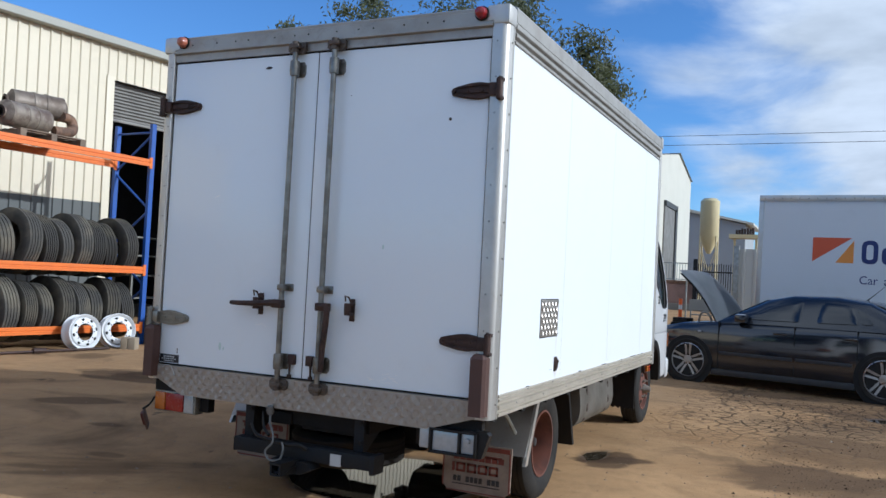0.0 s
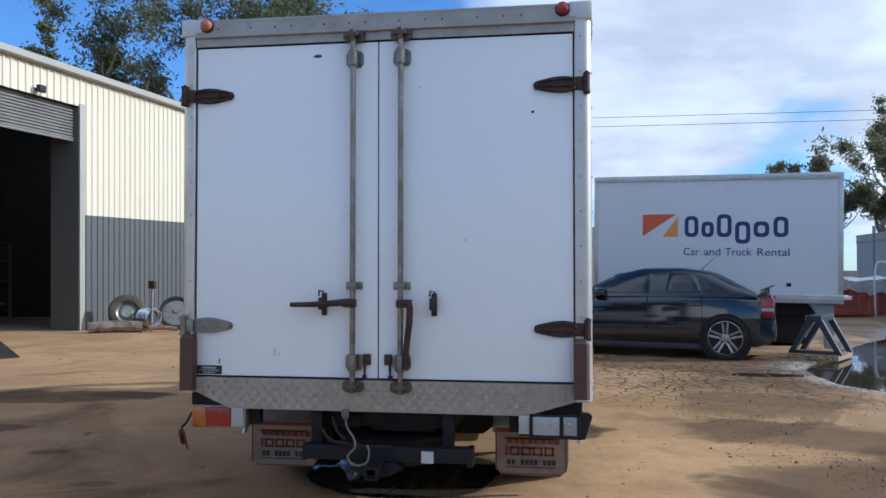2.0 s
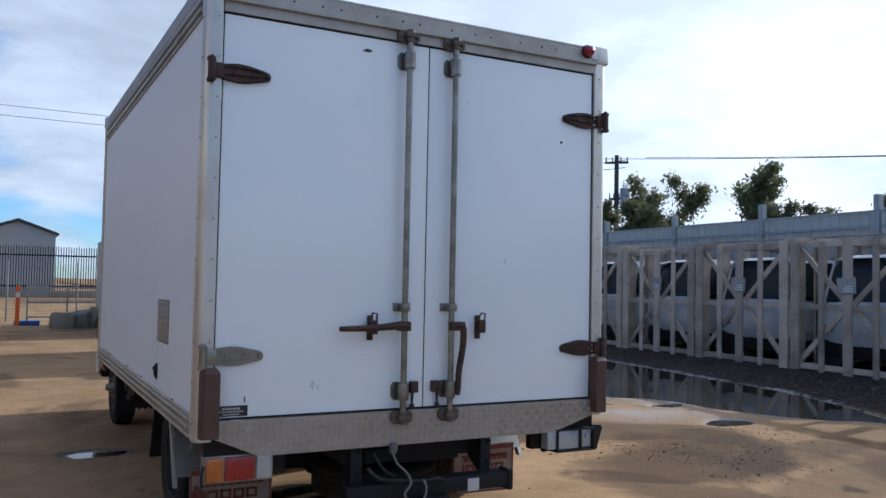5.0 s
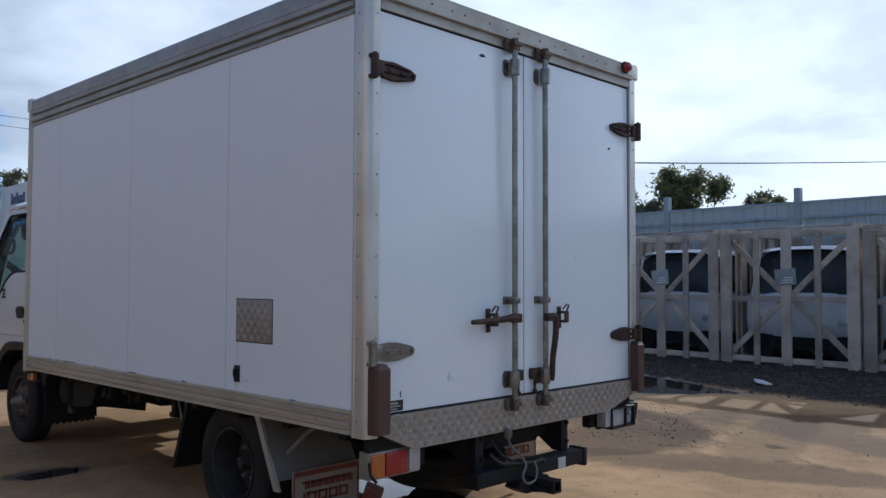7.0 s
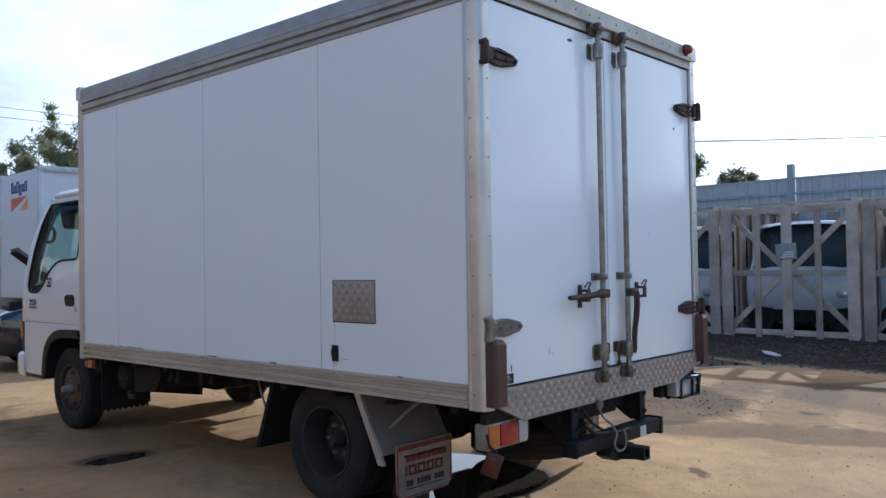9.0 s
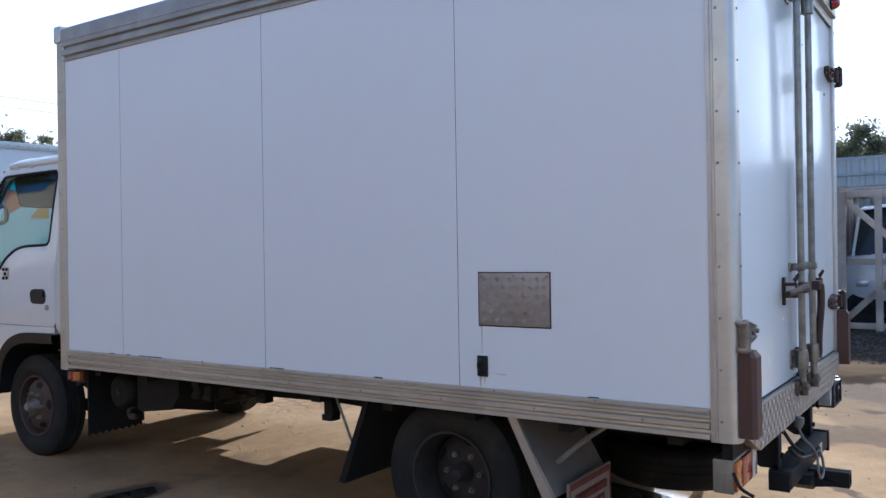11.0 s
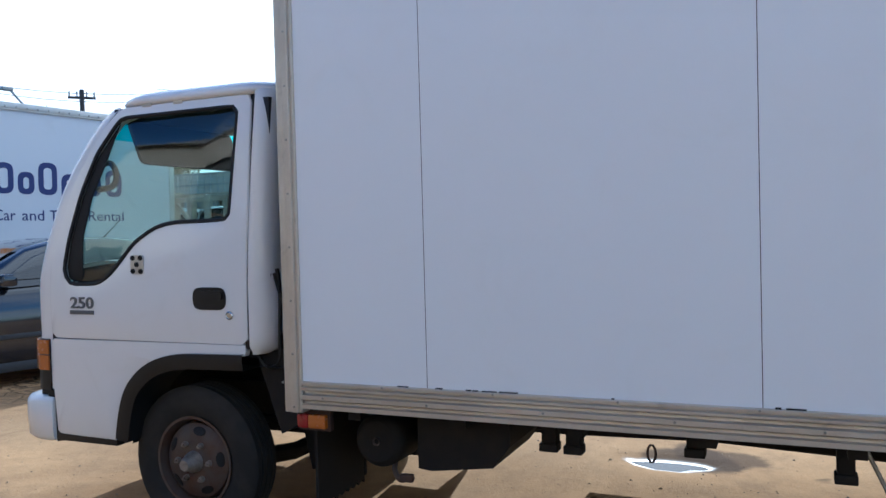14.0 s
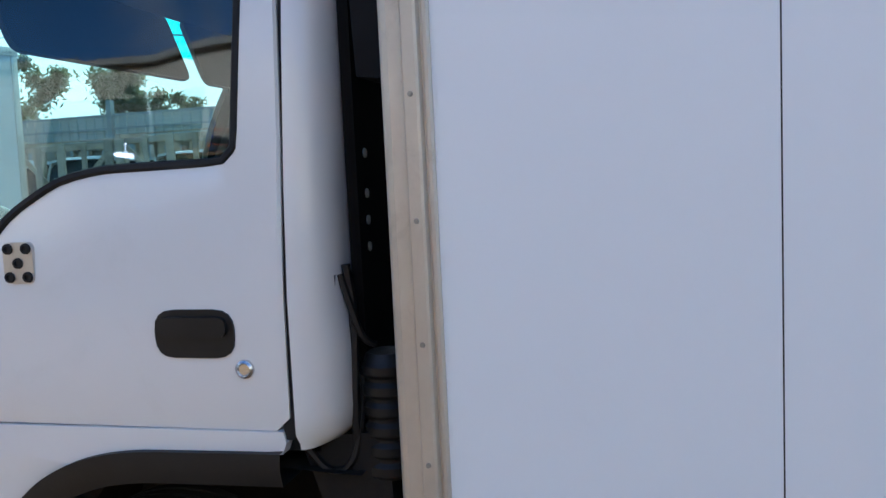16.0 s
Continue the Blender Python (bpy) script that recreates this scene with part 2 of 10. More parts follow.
CAB_GLASS = glass("green_tinted_glass", (0.66, 0.82, 0.76), ior=1.75)
SHADE_BAND = glass("teal_shade_band", (0.10, 0.62, 0.62), ior=1.25)


# ---- mesh helpers ----
def box(bm, lo, hi, bevel=0.0, m=None):
    made = bmesh.ops.create_cube(bm, size=1.0)["verts"]
    s = Matrix.LocRotScale([(a + b) / 2 for a, b in zip(lo, hi)], None, [abs(b - a) for a, b in zip(lo, hi)])
    bmesh.ops.transform(bm, matrix=(m @ s) if m else s, verts=made)
    if bevel:
        edges = list({e for v in made for e in v.link_edges})
        bmesh.ops.bevel(bm, geom=edges, offset=bevel, segments=2, affect="EDGES", profile=0.6)
    return bm


def ring_verts(bm, centre, r, across, up, n):
    return [bm.verts.new(centre + across * (r * math.cos(2 * math.pi * i / n)) + up * (r * math.sin(2 * math.pi * i / n))) for i in range(n)]


def bridge(bm, a, b, closed=True):
    n = len(a)
    for i in range(n if closed else n - 1):
        j = (i + 1) % n
        bm.faces.new((a[i], a[j], b[j], b[i]))


def cyl(bm, a, b, r, r2=None, n=14, caps=True):
    a, b = Vector(a), Vector(b)
    q = (b - a).to_track_quat("Z", "Y").to_matrix()
    across, up = q @ Vector((1, 0, 0)), q @ Vector((0, 1, 0))
    ra, rb = ring_verts(bm, a, r, across, up, n), ring_verts(bm, b, r if r2 is None else r2, across, up, n)
    bridge(bm, ra, rb)
    if caps:
        bm.faces.new(ra[::-1])
        bm.faces.new(rb)
    return bm


def lathe(bm, profile, origin, axis, n=32, closed=False):
    """Turns (radius, height) pairs round an axis through origin."""
    o, ax = Vector(origin), Vector(axis).normalized()
    q = ax.to_track_quat("Z", "Y").to_matrix()
    across, up = q @ Vector((1, 0, 0)), q @ Vector((0, 1, 0))
    rings = [ring_verts(bm, o + ax * h, max(r, 1e-4), across, up, n) for r, h in profile]
    for a, b in zip(rings, rings[1:]):
        bridge(bm, a, b)
    if closed:
        bridge(bm, rings[-1], rings[0])
    return bm


def tube(bm, pts, r, n=8, caps=True):
    pts = [Vector(p) for p in pts]
    rings = []
    side = None
    for i, p in enumerate(pts):
        d = (pts[min(i + 1, len(pts) - 1)] - pts[max(i - 1, 0)]).normalized()
        if side is None:
            side = d.orthogonal().normalized()
        side = (side - d * side.dot(d)).normalized()
        rr = r[i] if isinstance(r, (list, tuple)) else r
        rings.append(ring_verts(bm, p, rr, side, d.cross(side), n))
    for a, b in zip(rings, rings[1:]):
        bridge(bm, a, b)
    if caps:
        bm.faces.new(rings[0][::-1])
        bm.faces.new(rings[-1])
    return bm


def prism(bm, pts, axis, d0, d1):
    """A flat outline, pushed from d0 to d1 along an axis. x: points are (y, z); y: (x, z); z: (x, y)."""
    put = {"x": lambda p, d: (d, p[0], p[1]), "y": lambda p, d: (p[0], d, p[1]), "z": lambda p, d: (p[0], p[1], d)}[axis]
    a = [bm.verts.new(put(p, d0)) for p in pts]
    b = [bm.verts.new(put(p, d1)) for p in pts]
    bridge(bm, a, b)
    bm.faces.new(a[::-1])
    bm.faces.new(b)
    return bm


def smooth_line(pts, steps=6):
    """A Catmull-Rom curve through the points."""
    pts = [Vector(p) for p in pts]
    out = []
    for i in range(len(pts) - 1):
        p0, p1, p2, p3 = pts[max(i - 1, 0)], pts[i], pts[i + 1], pts[min(i + 2, len(pts) - 1)]
        for k in range(steps):
            u = k / steps
            out.append(0.5 * ((2 * p1) + (p2 - p0) * u + (2 * p0 - 5 * p1 + 4 * p2 - p3) * u * u + (3 * p1 - p0 - 3 * p2 + p3) * u ** 3))
    out.append(pts[-1])
    return out


def lerp_table(v, table):
    if v <= table[0][0]:
        return table[0][1]
    for (a, p), (b, q) in zip(table, table[1:]):
        if v <= b:
            return p + (q - p) * (v - a) / (b - a)
    return table[-1][1]


def to_mesh(name, bm, mat, smooth=True, angle=32):
    bmesh.ops.recalc_face_normals(bm, faces=bm.faces)
    me = bpy.data.meshes.new(name)
    bm.to_mesh(me)
    bm.free()
    me.materials.append(mat)
    if smooth:
        me.shade_smooth()
        me.set_sharp_from_angle(angle=radians(angle))
    return me


def part(name, bm, mat, parent, label="", smooth=True, angle=32, m=None):
    ob = new(name, to_mesh(name, bm, mat, smooth, angle) if isinstance(bm, bmesh.types.BMesh) else bm)
    ob.parent = parent
    if m is not None:
        ob.matrix_basis = m
    return tagged(ob, label)


def thing(name, label, category, m=None, group="", kind=""):
    ob = new(name)
    ob.empty_display_size = 0.2
    if m is not None:
        ob.matrix_basis = m
    return tagged(ob, label, category, group, kind)


def single(name, bm, mat, label, category, m=None, group="", kind="", smooth=True, angle=32):
    ob = new(name, to_mesh(name, bm, mat, smooth, angle))
    if m is not None:
        ob.matrix_basis = m
    return tagged(ob, label, category, group, kind)


def BM():
    return bmesh.new()


def lettering(name, words, size, mat, parent, m, label="", depth=0.002, bold=0.0):
    """Raised words in the built-in font, as a mesh part."""
    cu = bpy.data.curves.new(name, "FONT")
    cu.body, cu.size, cu.extrude, cu.resolution_u, cu.offset = words, size, depth, 3, bold
    tmp = bpy.data.objects.new(name, cu)
    me = bpy.data.meshes.new_from_object(tmp)
    bpy.data.objects.remove(tmp)
    bpy.data.curves.remove(cu)
    me.name = name
    me.materials.append(mat)
    return part(name, me, mat, parent, label, m=m)

# ---- the box truck ----
BW, BL = 1.205, 4.31                 # half width and length of the cargo box
SEAMS = (1.217, 2.460, 3.710)
# near-black that stands for the shade between cab and box
GAP_SHADE = material("gap_shade_black", (0.006, 0.006, 0.006), 0.9, 0.0, scale=5, amount=0.4, bump=0.1, col2=(0.012, 0.011, 0.01), spec=0.08)
truck = thing("box_truck", "white box truck with a worn aluminium-framed body standing on bare dirt", "truck")


def tread_bars(bm, u0, u1, v0, v1, put, pitch=0.052, inside=None):
    """Five-bar tread pattern: little raised bars in groups that turn by ninety degrees."""
    rows, cols = int((v1 - v0) / pitch), int((u1 - u0) / pitch)
    for i in range(cols):
        for j in range(rows):
            cu, cv = u0 + (i + 0.5) * (u1 - u0) / cols, v0 + (j + 0.5) * (v1 - v0) / rows
            if inside and not inside(cu, cv):
                continue
            a = math.pi / 4 if (i + j) % 2 else -math.pi / 4
            du, dv = math.cos(a), math.sin(a)
            for k in (-1.5, -0.5, 0.5, 1.5):
                ou, ov = cu - dv * k * pitch * 0.19, cv + du * k * pitch * 0.19
                h = pitch * 0.47
                ends = [(ou - du * h, ov - dv * h), (ou - dv * 0.0034, ov + du * 0.0034), (ou + du * h, ov + dv * h), (ou + dv * 0.0034, ov - du * 0.0034)]
                base = [bm.verts.new(put(p[0], p[1], 0)) for p in ends]
                top = bm.verts.new(put(ou, ov, pitch * 0.07))
                for q in range(4):
                    bm.faces.new((base[q], base[(q + 1) % 4], top))


def build_cargo_box():
    for s in (-1, 1):
        ys = (0.075, *SEAMS, 4.30)
        for a, b in zip(ys, ys[1:]):
            bm = BM()
            box(bm, (s * (BW - 0.045), a + 0.0015, 0.835), (s * (BW - 0.002), b - 0.0015, 2.765))
            part("side_panel", bm, WHITE_PANEL, truck, "glossy white composite side panel", smooth=False)
        for y in SEAMS:
            bm = BM()
            box(bm, (s * (BW - 0.04), y - 0.005, 0.838), (s * (BW - 0.0026), y + 0.005, 2.76))
            part("seam_strip", bm, SEAL, truck, "dark joint sealant")
        # torn black sealant along the foot of the panels
        bm = BM()
        rng = random.Random(7)
        y = 0.4
        while y < 4.1:
            ln = rng.uniform(0.01, 0.09)
            if rng.random() < (0.45 if 2.9 < y < 3.7 else 0.10):
                box(bm, (s * (BW - 0.004), y, 0.8455), (s * (BW + 0.004), y + ln, 0.850 + rng.uniform(0, 0.003)))
            y += ln + rng.uniform(0.005, 0.06)
        tagged(part("sealant_bits", bm, SEAL, truck, "torn black sealant"), kind="stuff")
        # bottom rail: an extrusion with three ribs
        prof = [(1.15, 0.730), (1.214, 0.730), (1.214, 0.748), (1.196, 0.752), (1.194, 0.762), (1.213, 0.768), (1.218, 0.772), (1.218, 0.789), (1.196, 0.793),
                (1.194, 0.803), (1.213, 0.809), (1.217, 0.813), (1.217, 0.821), (1.205, 0.825), (1.203, 0.829), (1.213, 0.832), (1.213, 0.843), (1.208, 0.847), (1.15, 0.847)]
        bm = BM()
        prism(bm, [(s * x, z) for x, z in prof], "y", 0.088, 4.298)
        part("bottom_rail", bm, ALLOY_WARM, truck, "ribbed aluminium bottom rail", angle=20)
        bm = BM()
        for i in range(9):
            y = 0.35 + i * 0.48
            cyl(bm, (s * 1.217, y, 0.780), (s * 1.222, y, 0.780), 0.006, 0.004, 8)
            cyl(bm, (s * 1.210, y + 0.2, 0.838), (s * 1.2175, y + 0.2, 0.838), 0.006, 0.004, 8)
        tagged(part("rivets", bm, GALV, truck), kind="stuff")
        # top rail
        prof = [(1.10, 2.756), (1.208, 2.756), (1.213, 2.759), (1.213, 2.772), (1.199, 2.775), (1.197, 2.789), (1.214, 2.794), (1.217, 2.798), (1.217, 2.813), (1.199, 2.818),
                (1.197, 2.834), (1.214, 2.839), (1.217, 2.843), (1.217, 2.866), (1.213, 2.868), (1.213, 2.871), (1.216, 2.873), (1.214, 2.950), (1.207, 2.963), (1.19, 2.968), (1.05, 2.97), (1.05, 2.955), (1.10, 2.955)]
        bm = BM()
        prism(bm, [(s * x, z) for x, z in prof], "y", 0.088, 4.33)
        for v in bm.verts:
            v.co.z += 0.004 * v.co.y * (v.co.z > 2.80)      # the roof rises a little towards the cab
        part("top_rail", bm, ALLOY_DULL, truck, "grooved aluminium roof rail", angle=20)
        # front corner post, ribbed
        bm = BM()
        prism(bm, [(s * 1.14, 4.232), (s * 1.210, 4.232), (s * 1.214, 4.236), (s * 1.214, 4.243), (s * 1.208, 4.246), (s * 1.208, 4.249), (s * 1.217, 4.254), (s * 1.219, 4.259), (s * 1.219, 4.281),
                   (s * 1.214, 4.285), (s * 1.212, 4.295), (s * 1.214, 4.310), (s * 1.208, 4.322), (s * 1.19, 4.332), (s * 1.10, 4.332), (s * 1.10, 4.27), (s * 1.14, 4.27)], "z", 0.712, 2.88)
        post = part("corner_post", bm, ALLOY_WARM if s < 0 else ALLOY, truck, "ribbed aluminium corner post", angle=20, m=pose(0, 0.062, 0))
        bm = BM()
        for i in range(10):
            z = 0.735 + i * 0.228
            cyl(bm, (s * 1.217, 4.270, z), (s * 1.222, 4.270, z), 0.006, 0.0045, 10)
            cyl(bm, (s * 1.220, 4.270, z), (s * 1.2225, 4.270, z), 0.003, 0.003, 8)
        tagged(part("rivets", bm, GALV, post), kind="stuff")
        bm = BM()
        box(bm, (s * 1.10, 4.315, 2.885), (s * 1.222, 4.402, 3.0), 0.016)
        part("corner_cap", bm, ALLOY, truck, "pressed aluminium corner cap")
        # rear corner post with rounded outer corner
        arc = [(s * (1.165 + 0.04 * math.sin(a)), 0.022 - 0.04 * math.cos(a)) for a in [i * math.pi / 2 / 6 for i in range(7)]]
        bm = BM()
        inner = 1.125 if s < 0 else 1.1135
        prism(bm, [(s * inner, 0.03), (s * inner, -0.012), (s * (inner + 0.005), -0.018), *arc, (s * 1.208, 0.055), (s * 1.203, 0.06), (s * 1.203, 0.066), (s * 1.209, 0.07), (s * 1.207, 0.085), (s * 1.15, 0.085)], "z", 0.72, 2.85)
        post = part("corner_post", bm, ALLOY, truck, "rounded aluminium rear corner post", angle=25)
        bm = BM()
        for i in range(11):
            z = 0.80 + i * 0.195
            cyl(bm, (s * 1.207, 0.045, z), (s * 1.213, 0.045, z), 0.006, 0.004, 8)
            cyl(bm, (s * 1.147, -0.017, z), (s * 1.147, -0.022, z), 0.006, 0.004, 8)
        tagged(part("rivets", bm, GALV, post), kind="stuff")
        bm = BM()
        box(bm, (s * 1.118, -0.026, 2.842), (s * 1.214, 0.115, 2.950), 0.017)
        box(bm, (s * 1.085, -0.023, 2.862), (s * 1.15, 0.03, 2.946), 0.006)
        part("corner_cap", bm, ALLOY, truck, "pressed aluminium corner cap")
    # header over the doors with its drip lip
    bm = BM()
    prism(bm, [(0.0, 2.782), (-0.010, 2.782), (-0.012, 2.828), (-0.036, 2.832), (-0.037, 2.842), (-0.018, 2.848), (-0.020, 2.915), (-0.015, 2.920), (-0.017, 2.934), (-0.004, 2.943), (0.04, 2.945), (0.04, 2.782)], "x", -1.12, 1.12)
    head = part("door_header", bm, ALLOY_DULL, truck, "aluminium header with a drip lip", angle=20)
    bm = BM()
    for i in range(14):
        x = -0.95 + i * 0.15 + (0.02 if i % 3 else -0.03)
        cyl(bm, (x, -0.018, 2.884), (x, -0.0225, 2.884), 0.006, 0.004, 8)
    tagged(part("rivets", bm, CHASSIS, head), kind="stuff")
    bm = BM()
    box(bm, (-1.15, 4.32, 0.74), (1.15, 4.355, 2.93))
    part("front_panel", bm, GAP_SHADE, truck, "front bulkhead of the box, near-black for the gap's shade")
    bm = BM()
    box(bm, (-1.06, 0.03, 2.925), (1.06, 4.33, 2.946))
    part("roof", bm, WHITE_PANEL, truck, "white roof skin")
    bm = BM()
    box(bm, (-1.16, 0.03, 0.74), (1.16, 4.26, 0.80))
    for i in range(9):
        y = 0.25 + i * 0.48
        box(bm, (-1.13, y - 0.03, 0.675), (1.13, y + 0.03, 0.742))
    part("floor_frame", bm, CHASSIS, truck, "dark floor with cross bearers")
    # tread-plate sill
    bm = BM()
    prism(bm, [(-1.12, 0.815), (-1.12, 0.735), (-0.895, 0.637), (0.84, 0.637), (1.12, 0.722), (1.12, 0.815)], "y", -0.022, 0.02)
    sill = part("rear_sill", bm, TREAD, truck, "scuffed aluminium tread-plate sill")
    bm = BM()
    tread_bars(bm, -1.11, 1.11, 0.64, 0.812, lambda u, v, d: (u, -0.0225 - d, v), 0.034, lambda u, v: v > (0.745 - (1.12 + u) * 0.44 if u < 0 else 0.735 - (1.12 - u) * 0.31))
    tagged(part("tread", bm, TREAD, sill, smooth=False), kind="stuff")


def build_doors():
    for s in (-1, 1):
        x0, x1 = (-1.117, -0.009) if s < 0 else (-0.003, 1.105)
        bm = BM()
        box(bm, (x0, 0.0, 0.826), (x1, 0.045, 2.772), 0.004)
        door = part("rear_door", bm, WHITE_DOOR, truck, "white rear cargo door, shut")
        bm = BM()
        for a, b in (((x0 - 0.008, 0.818), (x0, 2.780)), ((x1, 0.818), (x1 + 0.006, 2.780)), ((x0, 0.816), (x1, 0.826)), ((x0, 2.772), (x1, 2.782))):
            box(bm, (a[0], 0.004, a[1]), (b[0], 0.03, b[1]))
        part("door_seal", bm, SEAL, door, "black rubber seal")
        rx = 0.14 * s - 0.006
        # lock rod with guides and cams
        bm = BM()
        cyl(bm, (rx, -0.048, 0.785), (rx, -0.048, 2.83), 0.0165, n=16)
        part("lock_rod", bm, DOOR_STEEL, door, "grey steel lock rod")
        for z, w in ((2.673, 0.052), (0.918, 0.052)):
            bm = BM()
            prism(bm, [(rx - w, z - 0.028), (rx - w + 0.014, z - 0.046), (rx + w - 0.014, z - 0.046), (rx + w, z - 0.028), (rx + w, z + 0.028), (rx + w - 0.014, z + 0.046), (rx - w + 0.014, z + 0.046), (rx - w, z + 0.028)], "y", -0.008, 0.0)
            lathe(bm, [(0.019, -0.048), (0.028, -0.044), (0.03, -0.02), (0.03, 0.02), (0.028, 0.044), (0.019, 0.048)], (rx, -0.046, z), (0, 0, 1), 16)
            for dx in (-0.036, 0.036):
                for dz in (-0.026, 0.026):
                    cyl(bm, (rx + dx, -0.008, z + dz), (rx + dx, -0.017, z + dz), 0.008, 0.007, 6)
            part("rod_guide", bm, DOOR_STEEL, door, "bolted cast rod guide")
        bm = BM()
        z = 1.358
        box(bm, (rx - 0.05, -0.01, z - 0.022), (rx + 0.05, 0.0, z + 0.022), 0.003)
        box(bm, (rx - 0.024, -0.07, z - 0.018), (rx + 0.024, -0.008, z + 0.018), 0.008)
        for dx in (-0.038, 0.038):
            cyl(bm, (rx + dx, -0.008, z), (rx + dx, -0.017, z), 0.008, n=6)
        part("rod_guide", bm, DOOR_STEEL, door, "small steel rod clamp")
        for z in (2.804, 0.783):
            bm = BM()
            prism(bm, [(rx - 0.062, z - 0.018), (rx - 0.045, z - 0.034), (rx + 0.045, z - 0.034), (rx + 0.062, z - 0.018), (rx + 0.062, z + 0.018), (rx + 0.045, z + 0.032), (rx - 0.045, z + 0.032), (rx - 0.062, z + 0.018)], "y", -0.036, -0.010)
            box(bm, (rx - 0.03, -0.075, z - 0.012), (rx + 0.034, -0.034, z + 0.012), 0.004)
            cyl(bm, (rx, -0.05, z - 0.035), (rx, -0.05, z + 0.03), 0.022, n=12)
            for dx in (-0.045, 0.045):
                cyl(bm, (rx + dx, -0.036, z), (rx + dx, -0.044, z), 0.009, n=8)
            part("rod_cam", bm, GRIMY_STEEL, door, "worn cam lock and keeper")
        # latch plate beside the lower guide
        bm = BM()
        px = rx - 0.077 * s
        box(bm, (px - 0.022, -0.03, 0.905), (px + 0.022, 0.0, 0.965), 0.004)
        cyl(bm, (px + 0.01 * s, -0.02, 0.91), (px + 0.012 * s, -0.02, 0.84), 0.008, 0.006, 8)
        cyl(bm, (px + 0.012 * s, -0.02, 0.845), (px + 0.012 * s, -0.02, 0.825), 0.014, n=8)
        part("latch_plate", bm, RUST, door, "rusty latch plate with a pin")
        # handles
        bm = BM()
        if s < 0:
            pts = smooth_line([(rx, -0.065, 1.262), (rx - 0.06, -0.072, 1.262), (-0.28, -0.068, 1.256), (-0.40, -0.064, 1.250), (-0.512, -0.06, 1.248)])
            tube(bm, pts, [0.023 - 0.010 * i / (len(pts) - 1) for i in range(len(pts))], 8)
            box(bm, (rx - 0.05, -0.085, 1.235), (rx + 0.024, -0.04, 1.285), 0.008)
        else:
            pts = smooth_line([(rx + 0.01, -0.07, 1.262), (rx + 0.055, -0.076, 1.255), (rx + 0.058, -0.078, 1.16), (rx + 0.040, -0.07, 1.02), (rx + 0.036, -0.068, 0.92), (rx + 0.03, -0.065, 0.89)])
            tube(bm, pts, [0.020 - 0.004 * i / (len(pts) - 1) for i in range(len(pts))], 8)
            box(bm, (rx - 0.02, -0.085, 1.235), (rx + 0.07, -0.045, 1.282), 0.008)
        part("door_handle", bm, RUST, door, "rusted steel lever handle")
        bm = BM()
        cx = -0.325 if s < 0 else 0.322
        box(bm, (cx - 0.016, -0.012, 1.185), (cx + 0.016, 0.0, 1.315), 0.004)
        box(bm, (cx - 0.02, -0.062, 1.22), (cx + 0.02, -0.012, 1.235), 0.004)
        box(bm, (cx - 0.02, -0.062, 1.275), (cx + 0.02, -0.012, 1.29), 0.004)
        box(bm, (cx - 0.02, -0.066, 1.22), (cx + 0.02, -0.056, 1.29), 0.005)
        tube(bm, [(cx + 0.018, -0.05, 1.29), (cx + 0.012, -0.07, 1.325), (cx - 0.012, -0.07, 1.33), (cx - 0.02, -0.05, 1.30)], 0.005, 6)
        part("handle_catch", bm, RUST, door, "rusted handle catch")
        # strap hinges
        for z in (2.485, 1.12):
            bm = BM()
            mat = DOOR_STEEL if (s < 0 and z < 2) else RUST
            e, tip = 1.135 * s, 0.885 * s
            outline = [(e, z + 0.036), (s * 1.05, z + 0.047), (s * 1.0, z + 0.044), (s * 0.92, z + 0.027), (s * 0.893, z + 0.018), (tip, z), (s * 0.893, z - 0.02), (s * 0.92, z - 0.027), (s * 1.0, z - 0.044), (s * 1.05, z - 0.047), (e, z - 0.036)]
            prism(bm, outline, "y", -0.012, 0.0)
            for q in (1, -1):
                prism(bm, [(e, z + q * 0.034), (s * 1.05, z + q * 0.045), (s * 0.92, z + q * 0.025), (s * 0.92, z + q * 0.017), (s * 1.05, z + q * 0.03), (e, z + q * 0.022)], "y", -0.022, -0.008)
            prism(bm, [(e, z + 0.012), (s * 0.96, z + 0.010), (s * 0.93, z), (s * 0.96, z - 0.010), (e, z - 0.012)], "y", -0.02, -0.008)
            for x in (0.905, 0.985, 1.07):
                cyl(bm, (s * x, -0.012, z), (s * x, -0.026, z), 0.011, 0.009, 8)
            box(bm, (s * 1.12, -0.040, z - 0.036), (s * 1.178, -0.012, z + 0.036), 0.006)
            cyl(bm, (s * 1.180, -0.040, z - 0.053), (s * 1.180, -0.040, z + 0.053), 0.019, n=14)
            for q in (-1, 1):
                box(bm, (s * 1.168, -0.052, z + q * 0.050 - 0.010), (s * 1.2, -0.012, z + q * 0.050 + 0.010), 0.004)
            cyl(bm, (s * 1.180, -0.040, z + 0.053), (s * 1.180, -0.040, z + 0.066), 0.010, 0.008, 8)
            part("hinge", bm, mat, door, "rusty strap hinge" if mat is RUST else "bare grey strap hinge")
        # old scuffs and chips
        bm = BM()
        if s < 0:
            prism(bm, [(-0.40, 2.70), (-0.375, 2.712), (-0.35, 2.708), (-0.345, 2.70), (-0.36, 2.694), (-0.385, 2.694)], "y", -0.0022, 0.001)
            box(bm, (-0.972, -0.002, 0.895), (-0.966, 0.001, 0.925))
        else:
            cyl(bm, (0.882, 0.001, 2.338), (0.882, -0.002, 2.338), 0.009, n=8)
            cyl(bm, (0.235, 0.001, 2.50), (0.235, -0.002, 2.50), 0.004, n=6)
